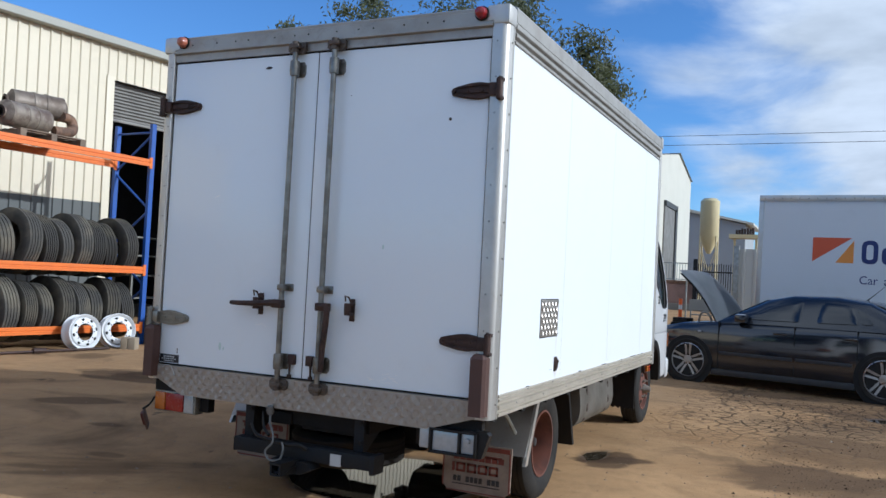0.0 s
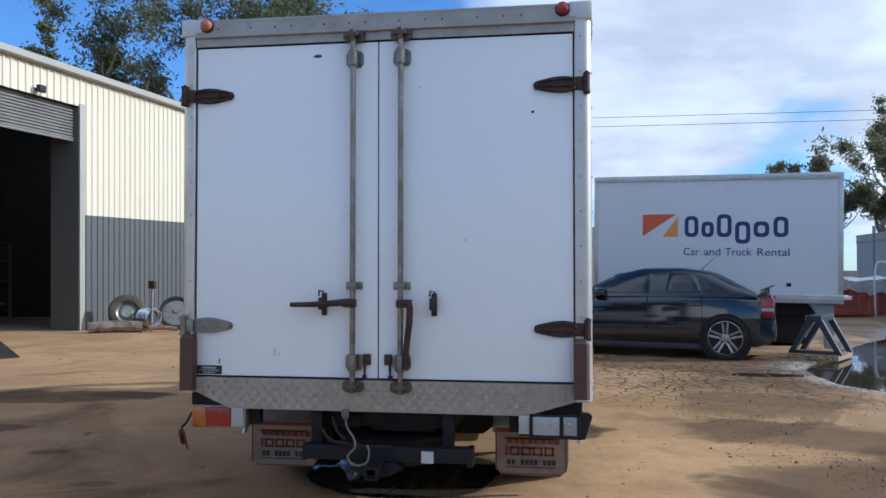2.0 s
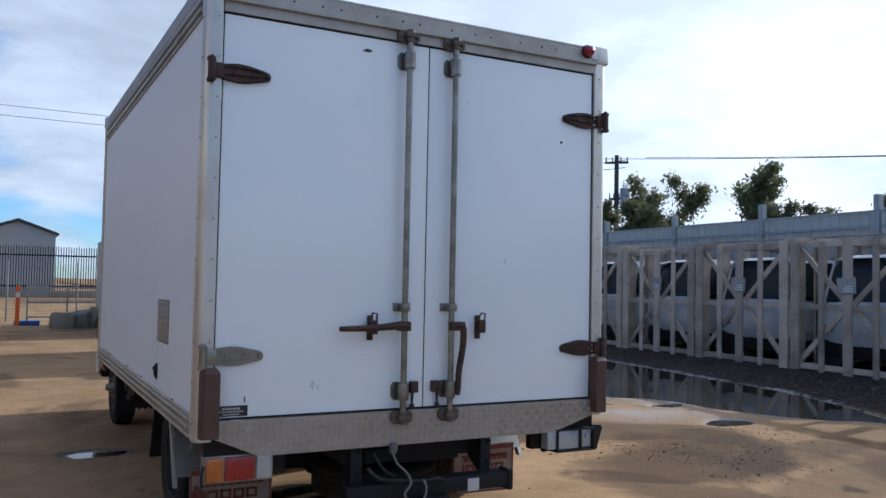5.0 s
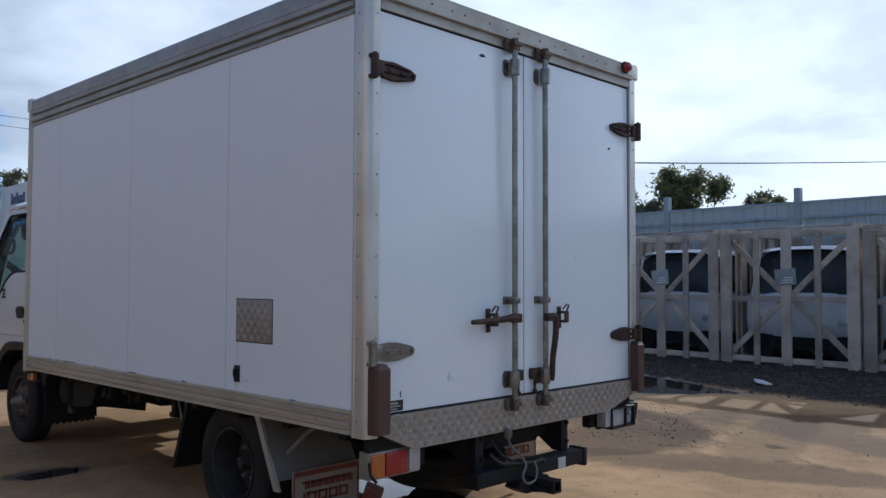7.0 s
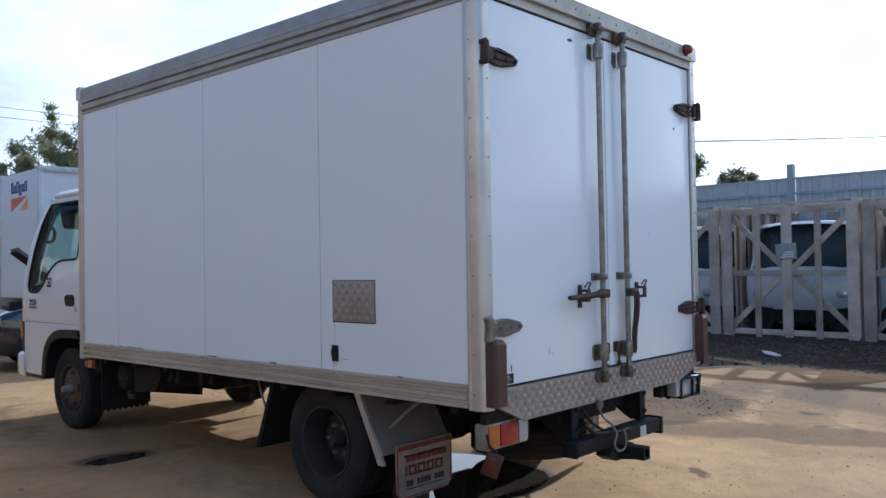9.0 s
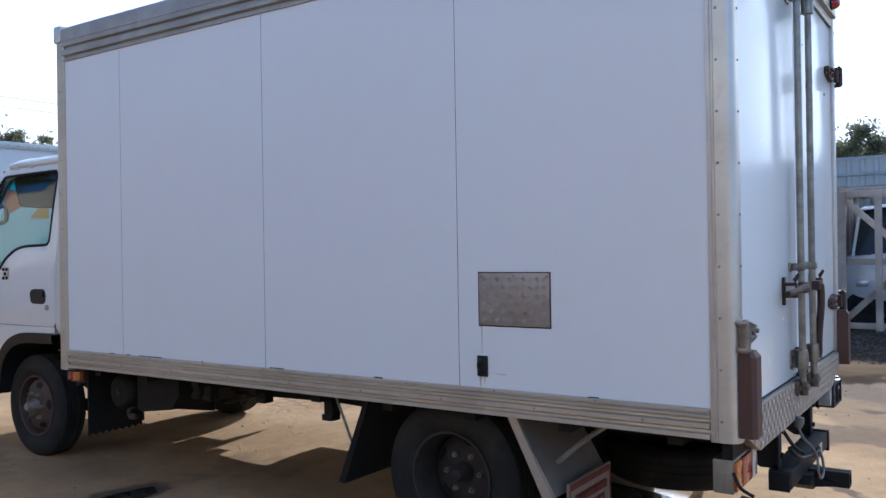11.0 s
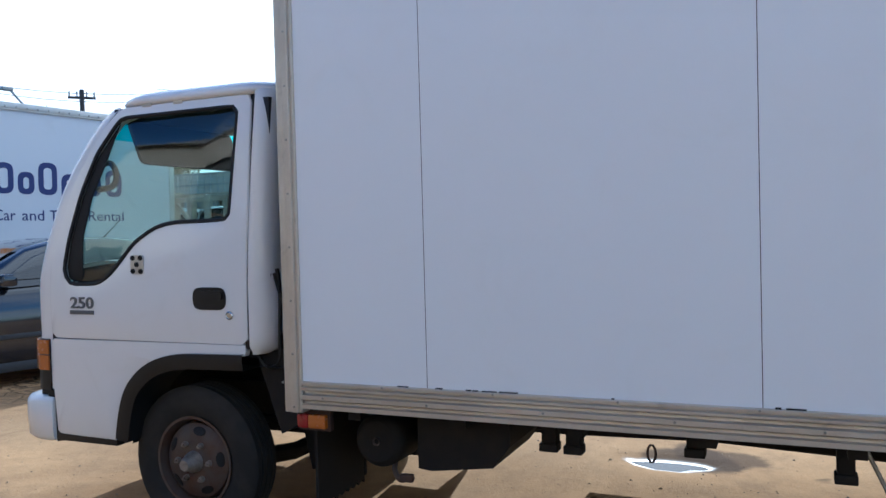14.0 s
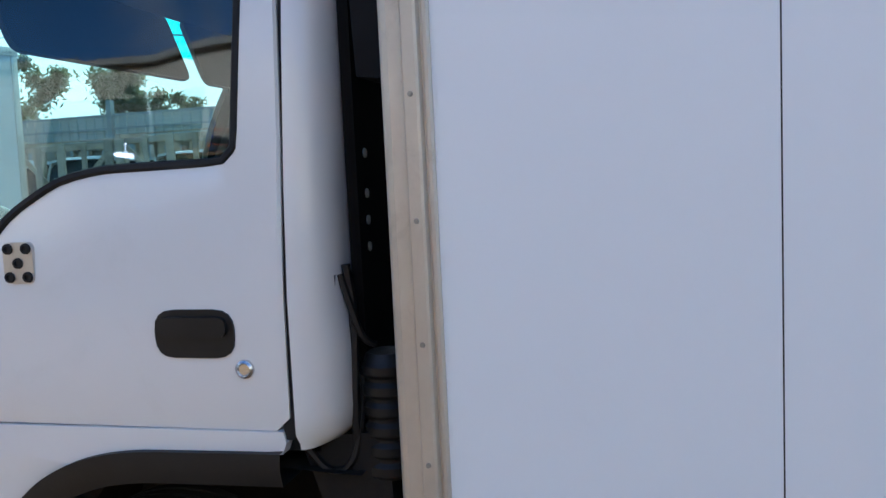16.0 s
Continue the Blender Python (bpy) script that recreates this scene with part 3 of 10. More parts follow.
        tagged(part("chips", bm, PRINT_DARK, door, "dark chips in the skin"), kind="stuff")
        # rubbed and scratched places
        rng = random.Random(31 + s)
        bm = BM()
        spots = [(0.50, 0.885, 0.05, 5), (0.565, 0.872, 0.06, 6), (0.60, 0.895, 0.03, 4), (0.36, 1.32, 0.04, 2)] if s > 0 else [(-0.30, 1.13, 0.07, 3), (-0.75, 1.9, 0.05, 1)]
        for x, z, w, n in spots:
            for k in range(n):
                p, a, l = Vector((x + rng.uniform(-w, w), 0, z + rng.uniform(-0.4, 0.4) * w)), rng.uniform(-0.5, 0.5), rng.uniform(0.2, 0.6) * w
                d, q = Vector((math.cos(a), 0, math.sin(a))) * l, Vector((-math.sin(a), 0, math.cos(a))) * rng.uniform(0.0008, 0.0035)
                v = [bm.verts.new(o + Vector((0, -0.0008, 0))) for o in (p - d, p + q, p + d, p - q)]
                bm.faces.new(v)
        tagged(part("scuffs", bm, SCUFF, door, "pale scuff marks"), kind="stuff")
        for x, z, r in (((-0.628, 0.967, 0.018), (-0.60, 0.955, 0.009)) if s < 0 else ((0.50, 1.62, 0.010),)):
            bm = BM()
            lathe(bm, [(r, 0.0), (r * 0.8, 0.0006), (0.0001, 0.0008)], (0, 0, 0), (0, -1, 0), 12)
            part("stain", bm, STAIN, door, "faint greenish stain", m=pose(x, 0, z) @ Matrix.Diagonal((0.6, 1, 1.4, 1)))
        if s < 0:
            bm = BM()
            box(bm, (-1.109, -0.003, 0.832), (-0.953, 0.001, 0.883))
            part("sticker", bm, LABEL_BLACK, door, "small black maker's sticker")
            bm = BM()
            for z, w, h in ((0.869, 0.045, 0.010), (0.855, 0.062, 0.006), (0.842, 0.04, 0.006)):
                n = 7
                for i in range(n):
                    a = -1.031 - w + i * 2 * w / n
                    box(bm, (a, -0.0042, z - h / 2), (a + 2 * w / n * 0.72, -0.002, z + h / 2))
            part("print", bm, LABEL_WHITE, door, "pale illegible print")
            bm = BM()
            tube(bm, smooth_line([(-1.06, -0.027, 0.80), (-1.03, -0.028, 0.818), (-0.99, -0.028, 0.812), (-0.97, -0.028, 0.785), (-0.955, -0.028, 0.755)]), 0.0025, 5)
            part("scratch", bm, LABEL_WHITE, door, "curved pale scratch on the sill")


def build_rear_fittings():
    for s in (-1, 1):
        bm = BM()
        prism(bm, [(s * 1.104, -0.078), (s * 1.104, -0.014), (s * 1.19, -0.014), (s * 1.19, -0.062), (s * 1.175, -0.078)], "z", 0.742, 1.045)
        a = [bm.verts.new((s * x, y, 1.045)) for x, y in ((1.104, -0.078), (1.104, -0.014), (1.19, -0.014), (1.19, -0.062), (1.175, -0.078))]
        b = [bm.verts.new((s * x, y, 1.068)) for x, y in ((1.116, -0.062), (1.116, -0.014), (1.18, -0.014), (1.18, -0.05), (1.168, -0.062))]
        bridge(bm, a, b)
        bm.faces.new(b)
        part("buffer_post", bm, BROWN_STEEL, truck, "brown painted steel buffer post")
        bm = BM()
        lathe(bm, [(0.0, 0.052), (0.012, 0.051), (0.027, 0.042), (0.034, 0.022), (0.036, 0.0)], (s * 1.05, -0.02, 2.905), (0, -1, 0), 20)
        lamp = part("clearance_lamp", bm, RED_LENS if s > 0 else ORANGE_LENS, truck, "red dome lamp" if s > 0 else "faded orange dome lamp")
        bm = BM()
        lathe(bm, [(0.036, 0.0), (0.041, 0.002), (0.041, 0.009), (0.035, 0.012)], (s * 1.05, -0.018, 2.905), (0, -1, 0), 20)
        part("bezel", bm, CHASSIS, lamp)
        # bracket behind the sill
        bm = BM()
        prism(bm, [(s * 0.80, 0.72), (s * 1.15, 0.72), (s * 1.15, 0.645), (s * 0.80, 0.645)], "y", 0.02, 0.06)
        box(bm, (s * 0.74, 0.06, 0.53), (s * 0.81, 0.12, 0.66), 0.005)
        part("lamp_bracket", bm, CHASSIS, truck)
    # complete left tail lamp
    bm = BM()
    box(bm, (-1.148, 0.020, 0.512), (-0.812, 0.10, 0.645), 0.010)
    lamp = part("tail_lamp", bm, GALV, truck, "three-colour tail lamp in a grey frame")
    for a, b, mt, lb in ((-1.140, -1.057, AMBER, "amber lens"), (-1.050, -0.905, RED_LENS, "red lens"), (-0.898, -0.822, CLEAR_LENS, "clear reversing lens")):
        bm = BM()
        box(bm, (a, 0.008, 0.522), (b, 0.03, 0.636), 0.007)
        part("lens", bm, mt, lamp, lb)
    # right lamp, lens missing
    bm = BM()
    z0, z1 = 0.515, 0.65
    for lo, hi in (((0.86, -0.03, z0), (0.874, 0.05, z1)), ((1.125, -0.03, z0), (1.14, 0.05, z1)), ((1.03, -0.028, z0), (1.042, 0.05, z1)), ((0.86, -0.03, z0), (1.14, 0.05, z0 + 0.012)), ((0.86, -0.03, z1 - 0.012), (1.14, 0.05, z1)), ((0.86, 0.045, z0), (1.14, 0.06, z1))):
        box(bm, lo, hi, 0.003)
    prism(bm, [(1.13, 0.66), (1.19, 0.655), (1.205, 0.64), (1.165, 0.515), (1.13, 0.51)], "y", -0.01, 0.04)
    rear = [[bm.verts.new(p) for p in ((x0, y, za), (x1, y, za), (x1, y, zb), (x0, y, zb))] for x0, x1, y, za, zb in ((0.80, 1.14, 0.045, z0, z1), (0.815, 1.13, 0.10, z0 + 0.025, z1 - 0.004), (0.86, 1.09, 0.135, z0 + 0.06, z1 - 0.02))]
    for p, q in zip(rear, rear[1:]):
        bridge(bm, p, q)
    bm.faces.new(rear[-1])
    lamp = part("tail_lamp", bm, BLACK, truck, "broken tail lamp with its lens missing")
    bm = BM()
    box(bm, (0.877, -0.014, z0 + 0.015), (1.028, 0.044, z1 - 0.015), 0.004)
    box(bm, (1.045, -0.008, z0 + 0.015), (1.123, 0.044, z1 - 0.015), 0.004)
    cyl(bm, (1.085, -0.008, 0.60), (1.085, -0.024, 0.60), 0.016, 0.012, 12)
    part("reflector", bm, CLEAR_LENS, lamp, "bare silver reflector and bulb")
    bm = BM()
    box(bm, (0.80, -0.02, 0.535), (0.862, 0.05, 0.648), 0.006)
    part("lens", bm, CLEAR_LENS, lamp, "grey end piece")
    # dangling marker lamp
    bm = BM()
    rot = pose(-1.172, -0.03, 0.462, 14, 20, -52)
    box(bm, (-0.044, -0.006, -0.065), (0.044, 0.006, 0.060), 0.010, rot)
    lamp = part("side_marker", bm, BROWN_STEEL, truck, "marker lamp hanging askew from its bracket")
    bm = BM()
    box(bm, (-0.036, -0.026, -0.045), (0.012, -0.005, 0.042), 0.010, rot)
    part("lens", bm, DULL_RED, lamp, "dull brown-red lens")
    bm = BM()
    tube(bm, smooth_line([rot @ Vector((0, 0, 0.07)), Vector((-1.165, -0.01, 0.55)), Vector((-1.15, 0.02, 0.60))]), 0.007, 6)
    part("stay", bm, CHASSIS, lamp)
    # towbar
    bm = BM()
    box(bm, (-0.43, -0.045, 0.362), (0.515, 0.055, 0.445), 0.007)
    tow = part("tow_bar", bm, BLUE_STEEL, truck, "oily dark blue steel tow bar")
    for x0, x1, d in ((-0.445, -0.428, -0.004), (0.513, 0.545, 0.007)):
        bm = BM()
        box(bm, (x0, -0.045 - d, 0.350 - d), (x1, 0.055 + d, 0.445 + d), 0.006)
        part("end_plate", bm, BLUE_STEEL, tow)
    for x in (-0.375, 0.40):
        bm = BM()
        prism(bm, [(0.02, 0.44), (0.02, 0.70), (0.36, 0.70), (0.32, 0.58), (0.10, 0.44)], "x", x - 0.008, x + 0.008)
        box(bm, (x - 0.032, 0.012, 0.445), (x + 0.032, 0.022, 0.665), 0.003)
        bracket = part("tow_bracket", bm, BLUE_STEEL, tow, "upright bolted bracket")
        for z in (0.50, 0.61):
            bm = BM()
            cyl(bm, (x + 0.015, 0.012, z), (x + 0.015, 0.0, z), 0.013, n=6)
            part("bolt", bm, CHASSIS, bracket)
    bm = BM()
    prism(bm, [(-0.125, 0.36), (-0.155, 0.322), (-0.08, 0.285), (0.07, 0.285), (0.15, 0.325), (0.115, 0.36)], "y", -0.075, 0.02)
    prism(bm, [(-0.06, 0.36), (-0.02, 0.36), (-0.20, 0.322), (-0.20, 0.305), (-0.06, 0.285)], "x", -0.035, 0.045)
    part("hitch", bm, BLUE_STEEL, tow, "welded hitch gusset")
    bm = BM()
    outer = [(-0.030, 0.298), (0.042, 0.298), (0.042, 0.370), (-0.030, 0.370)]
    inner = [(-0.018, 0.310), (0.030, 0.310), (0.030, 0.358), (-0.018, 0.358)]
    loops = [[bm.verts.new((x, y, z)) for x, z in pts] for pts, y in ((outer, 0.0), (outer, -0.225), (inner, -0.225), (inner, -0.05))]
    for p, q in zip(loops, loops[1:]):
        bridge(bm, p, q)
    bm.faces.new(loops[-1])
    part("receiver", bm, BLUE_STEEL, tow, "square hitch receiver tube", smooth=False)
    bm = BM()
    box(bm, (0.255, -0.0495, 0.362), (0.325, -0.044, 0.428))
    part("sticker", bm, LABEL_WHITE, tow, "small pale sticker")
    bm = BM()
    tube(bm, smooth_line([(-0.19, -0.03, 0.605), (-0.175, -0.05, 0.55), (-0.13, -0.08, 0.50), (-0.115, -0.10, 0.45), (-0.155, -0.11, 0.40), (-0.12, -0.115, 0.355), (-0.05, -0.115, 0.365), (-0.03, -0.11, 0.42), (-0.045, -0.10, 0.465)]), 0.0065, 7)
    lathe(bm, [(0.0, 0.0), (0.018, 0.0), (0.024, 0.02), (0.02, 0.05), (0.0, 0.055)], (-0.19, -0.03, 0.60), (0, -0.2, 1), 10)
    part("trailer_cable", bm, CABLE, tow, "looped grey trailer cable and plug")
    bm = BM()
    tube(bm, smooth_line([(-0.33, -0.02, 0.53), (-0.27, -0.05, 0.475), (-0.16, -0.075, 0.462), (-0.03, -0.085, 0.45), (0.06, -0.08, 0.455), (0.10, -0.06, 0.43)]), 0.011, 7)
    tube(bm, smooth_line([(-0.28, 0.02, 0.60), (-0.24, -0.02, 0.52), (-0.18, -0.05, 0.478)]), 0.009, 7)
    part("loom", bm, BLACK, tow, "black wiring loom lying on the bar")
    bm = BM()
    box(bm, (-0.30, 0.10, 0.52), (-0.13, 0.20, 0.60), 0.02)
    box(bm, (-0.08, 0.14, 0.50), (0.30, 0.24, 0.585), 0.015)
    part("valve_box", bm, CHASSIS, truck, "grimy box behind the tow bar")


def tyre_profile(r, w, bead):
    h = w / 2
    return [(bead, -h * 0.72), (bead + 0.02, -h * 0.86), (bead + (r - bead) * 0.5, -h), (r - 0.035, -h * 0.93), (r - 0.010, -h * 0.80), (r, -h * 0.70),
            (r, -h * 0.42), (r - 0.008, -h * 0.40), (r - 0.008, -h * 0.33), (r, -h * 0.31), (r, -h * 0.05), (r - 0.008, -h * 0.03), (r - 0.008, h * 0.03), (r, h * 0.05),
            (r, h * 0.31), (r - 0.008, h * 0.33), (r - 0.008, h * 0.40), (r, h * 0.42), (r, h * 0.70), (r - 0.010, h * 0.80), (r - 0.035, h * 0.93), (bead + (r - bead) * 0.5, h), (bead + 0.02, h * 0.86), (bead, h * 0.72)]


def truck_wheel(x, y, out, dish, rim_mat, name="wheel", r=0.372, w=0.205):
    """A wheel on the x axis; out is +1 or -1 for the side that its face looks to; dish is how far the disc stands out."""
    bm = BM()
    lathe(bm, tyre_profile(r, w, 0.215), (0, 0, 0), (1, 0, 0), 48)
    wheel = part(name, bm, RUBBER, truck, "worn black truck tyre on a steel rim", m=pose(x, y, r - 0.004))
    bm = BM()
    o = out
    lathe(bm, [(0.222, o * w * 0.40), (0.225, o * w * 0.44), (0.212, o * w * 0.44), (0.205, o * w * 0.30), (0.196, o * w * 0.1), (0.196, -o * w * 0.40), (0.222, -o * w * 0.42)], (0, 0, 0), (1, 0, 0), 40)
    d = o * dish
    lathe(bm, [(0.200, d - o * 0.05), (0.185, d - o * 0.008), (0.165, d + o * 0.004), (0.115, d + o * 0.022), (0.095, d + o * 0.018), (0.075, d + o * 0.018), (0.06, d + o * 0.02), (0.0001, d + o * 0.02)], (0, 0, 0), (1, 0, 0), 40)
    rim = part("rim", bm, rim_mat, wheel, "rusty pressed steel rim")
    for k in range(5):
        bm = BM()
        a = 2 * math.pi * k / 5 + 0.5
        c = Vector((d, 0.152 * math.cos(a), 0.152 * math.sin(a)))
        t = Vector((0, -math.sin(a), math.cos(a)))
        n = Vector((0, math.cos(a), math.sin(a)))
        ring = [[bm.verts.new(c + t * 0.034 * g * math.cos(q) + n * 0.018 * g * math.sin(q) + Vector((o * (e - 0.010 * math.sin(q)), 0, 0))) for q in [i * math.pi / 6 for i in range(12)]] for g, e in ((1.12, 0.009), (1.0, 0.0125))]
        bridge(bm, *ring)
        bm.faces.new(ring[1])
        part("vent_hole", bm, SEAL, wheel, "dark hand hole")
    for k in range(6):
        bm = BM()
        a = 2 * math.pi * k / 6
        p = Vector((d + o * 0.016, 0.095 * math.cos(a), 0.095 * math.sin(a)))
        cyl(bm, p, p + Vector((o * 0.024, 0, 0)), 0.016, 0.014, 6)
        cyl(bm, p, p + Vector((o * 0.036, 0, 0)), 0.008, 0.007, 8)
        part("wheel_nut", bm, RIM_NUT, wheel)
    bm = BM()
    lathe(bm, [(0.055, 0.0), (0.052, o * 0.03), (0.040, o * 0.05), (0.034, o * 0.075), (0.026, o * 0.088), (0.0001, o * 0.09)], (d + o * 0.01, 0, 0), (1, 0, 0), 20)
    part("hub", bm, RIM_NUT if dish > 0.03 else RIM_DARK, wheel, "greasy hub cap")
    return wheel


def build_underbody():
    bm = BM()
    for s in (-1, 1):
        prism(bm, [(0.08, 0.70), (5.75, 0.66), (5.75, 0.50), (3.4, 0.50), (2.6, 0.52), (0.08, 0.54)], "x", s * 0.36, s * 0.43)
    for y in (0.12, 0.9, 2.0, 3.1, 4.2, 5.2):
        box(bm, (-0.38, y, 0.53), (0.38, y + 0.07, 0.66))
    part("chassis_frame", bm, CHASSIS, truck, "oily black ladder frame", angle=20)
    bm = BM()
    tube(bm, [(-0.85, 1.37, 0.37), (-0.25, 1.37, 0.37), (-0.16, 1.37, 0.36), (0.16, 1.37, 0.36), (0.25, 1.37, 0.37), (0.85, 1.37, 0.37)], [0.05, 0.06, 0.16, 0.16, 0.06, 0.05], 14)
    tube(bm, [(0, 1.5, 0.40), (0, 3.9, 0.50)], 0.045, 12)
    part("rear_axle", bm, CHASSIS, truck, "drive axle and propeller shaft")
    bm = BM()
    tube(bm, [(-0.8, 4.82, 0.37), (-0.5, 4.82, 0.32), (0.5, 4.82, 0.32), (0.8, 4.82, 0.37)], 0.045, 10)
    part("front_axle", bm, CHASSIS, truck)
    for s in (-1, 1):
        for y0, y1, z in ((0.70, 2.05, 0.47), (4.25, 5.45, 0.45)):
            bm = BM()
            for k in range(4):
                q = 0.62 - 0.12 * k
                pts = [(0.40 * s, (y0 + y1) / 2 + (y1 - y0) / 2 * u * q / 0.62, z + 0.10 * u * u * (q / 0.62) ** 2 - 0.014 * k) for u in (-1, -0.5, 0, 0.5, 1)]
                for a, b in zip(pts, pts[1:]):
                    lo = [(x - 0.032, y, zz - 0.006) for x, y, zz in (a, b)]
                    v = [bm.verts.new(Vector(p) + Vector(d)) for p in (a, b) for d in ((-0.03, 0, -0.006), (0.03, 0, -0.006), (0.03, 0, 0.006), (-0.03, 0, 0.006))]
                    bridge(bm, v[:4], v[4:])
            part("leaf_spring", bm, CHASSIS, truck, "rusty leaf spring", smooth=False)
    # gearbox and engine mass under the cab
    bm = BM()
    box(bm, (-0.26, 3.85, 0.36), (0.26, 4.6, 0.70), 0.06)
    box(bm, (-0.30, 4.6, 0.34), (0.30, 5.6, 0.95), 0.07)
    part("engine", bm, CHASSIS, truck, "engine and gearbox in shadow")
    # plain black sheets added to close the view under the floor
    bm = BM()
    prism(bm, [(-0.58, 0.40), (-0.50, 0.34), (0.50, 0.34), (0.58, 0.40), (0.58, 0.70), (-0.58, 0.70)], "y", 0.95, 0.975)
    part("rear_shield", bm, CHASSIS, truck, "added black sheet ahead of the tow bar")
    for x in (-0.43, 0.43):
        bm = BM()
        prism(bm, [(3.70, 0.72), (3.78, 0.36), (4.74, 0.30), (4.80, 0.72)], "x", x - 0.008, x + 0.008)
        part("frame_shield", bm, CHASSIS, truck, "added black sheet beside the gearbox")
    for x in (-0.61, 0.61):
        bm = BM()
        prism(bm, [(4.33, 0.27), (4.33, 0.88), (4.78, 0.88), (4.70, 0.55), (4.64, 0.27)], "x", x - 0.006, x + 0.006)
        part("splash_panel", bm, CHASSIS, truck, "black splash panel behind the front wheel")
    # spare wheel slung flat under the tail
    bm = BM()
    lathe(bm, tyre_profile(0.37, 0.2, 0.215), (-0.02, 0.60, 0.352), (0, 0, 1), 40)
    lathe(bm, [(0.215, -0.06), (0.19, -0.02), (0.10, 0.0), (0.0001, 0.0)], (-0.02, 0.60, 0.312), (0, 0, 1), 30)
    part("spare_wheel", bm, MUDDY_RUBBER, truck, "mud-stained spare wheel slung under the tail")
    # fuel tank, right hand side
    bm = BM()
    prof = [(0.55, 0.46), (0.57, 0.37), (0.64, 0.31), (0.90, 0.30), (0.98, 0.35), (1.01, 0.44), (1.00, 0.60), (0.96, 0.68), (0.60, 0.69), (0.56, 0.62)]
    prism(bm, [(p.x, p.y) for p in smooth_line([(*q, 0) for q in prof], 3)], "y", 2.45, 3.55)
    tank = part("fuel_tank", bm, TANK_GREY, truck, "dusty grey fuel tank")
    bm = BM()
    for y in (2.65, 3.35):
        bm = BM()
        prism(bm, [(0.78 + (x - 0.78) * 1.015, 0.49 + (z - 0.49) * 1.03) for x, z in prof], "y", y, y + 0.035)
        part("strap", bm, RUST, tank, "tank strap")
    # battery box, air drum and brackets, left hand side
    bm = BM()
    prism(bm, [(3.395, 0.70), (3.81, 0.70), (3.81, 0.455), (3.75, 0.448), (3.47, 0.485), (3.395, 0.58)], "x", -1.0, -0.50)
    part("battery_box", bm, CHASSIS, truck, "black battery box", angle=20, m=pose(0, 0.045, 0))
    bm = BM()
    lathe(bm, [(0.0001, 0.0), (0.09, 0.0), (0.108, 0.012), (0.118, 0.03), (0.122, 0.05), (0.122, 0.22), (0.11, 0.24), (0.0001, 0.25)], (-1.0, 4.005, 0.553), (1, 0, 0), 28)
    drum = part("air_cleaner", bm, CHASSIS, truck, "round black air cleaner", m=pose(0, 0.05, 0))
    bm = BM()
    lathe(bm, [(0.012, -0.004), (0.018, -0.008), (0.018, 0.0), (0.012, 0.002)], (-1.002, 4.005, 0.555), (1, 0, 0), 16)
    part("wing_nut", bm, RIM_GREY, drum)
    bm = BM()
    tube(bm, smooth_line([(-0.98, 3.84, 0.405), (-0.985, 3.90, 0.39), (-0.98, 3.93, 0.43), (-0.93, 3.95, 0.45)]), 0.012, 6)
    box(bm, (-1.0, 3.84, 0.385), (-0.97, 3.90, 0.42), 0.008)
    part("drain_pipe", bm, RIM_GREY, truck, "bent grey drain pipe", m=pose(0, 0.05, 0))
    bm = BM()
    tube(bm, smooth_line([(-0.45, 4.12, 0.62), (-0.62, 4.0, 0.55), (-0.60, 3.6, 0.56), (-0.25, 3.0, 0.58), (-0.2, 2.3, 0.60), (-0.2, 1.9, 0.62)]), 0.03, 10)
    tube(bm, [(-0.22, 3.1, 0.58), (-0.22, 2.5, 0.59)], 0.075, 14)
    part("exhaust", bm, CHASSIS, truck, "sooty exhaust pipe and silencer")
    for y, z0 in ((3.245, 0.575), (3.145, 0.572), (2.17, 0.55), (2.68, 0.60)):
        bm = BM()
        box(bm, (-1.0, y, z0 + 0.02), (-0.93, y + 0.06, 0.73), 0.006)
        box(bm, (-1.01, y - 0.008, z0), (-0.94, y + 0.068, z0 + 0.035), 0.006)
        part("rope_hook", bm, CHASSIS, truck, "dark rope hook under the rail")
    bm = BM()
    tube(bm, [(-0.99, 2.87 + 0.016 * math.cos(a), 0.60 + 0.034 * math.sin(a)) for a in [k * math.pi / 5 for k in range(11)]], 0.005, 6, False)
    part("lashing_loop", bm, RUST, truck, "small rusty loop")
    # wiring and hoses
    for k in range(4):
        bm = BM()
        x = -0.75 + 0.07 * k
        tube(bm, smooth_line([(x, 4.3, 0.66 - 0.02 * k), (x + 0.02, 3.4, 0.64 - 0.02 * k), (x - 0.03, 2.5, 0.66 - 0.02 * k), (x + 0.02, 1.7, 0.64)]), 0.012, 6)
        part("hose", bm, CHASSIS, truck, "black hose along the frame")
    # mudguards and flaps of the rear wheels
    for s in (-1, 1):
        bm = BM()
        prism(bm, [(0.985, 0.74), (1.005, 0.74), (0.80, 0.385), (0.775, 0.385)], "x", s * 0.58, s * 1.135)
        guard = part("mudguard", bm, TREAD, truck, "dusty tread-plate mudguard")
        bm = BM()
        prism(bm, [(0.97, 0.738), (1.015, 0.738), (0.812, 0.33), (0.765, 0.33)], "x", s * 1.125, s * 1.145)
        part("edge_strip", bm, ALLOY, guard, "folded alloy edge strip")
        bm = BM()
        tube(bm, [(s * 1.06, 0.80, 0.52), (s * 1.05, 0.66, 0.64), (s * 1.02, 0.55, 0.72)], 0.012, 6)
        part("stay", bm, GALV, guard)
        bm = BM()
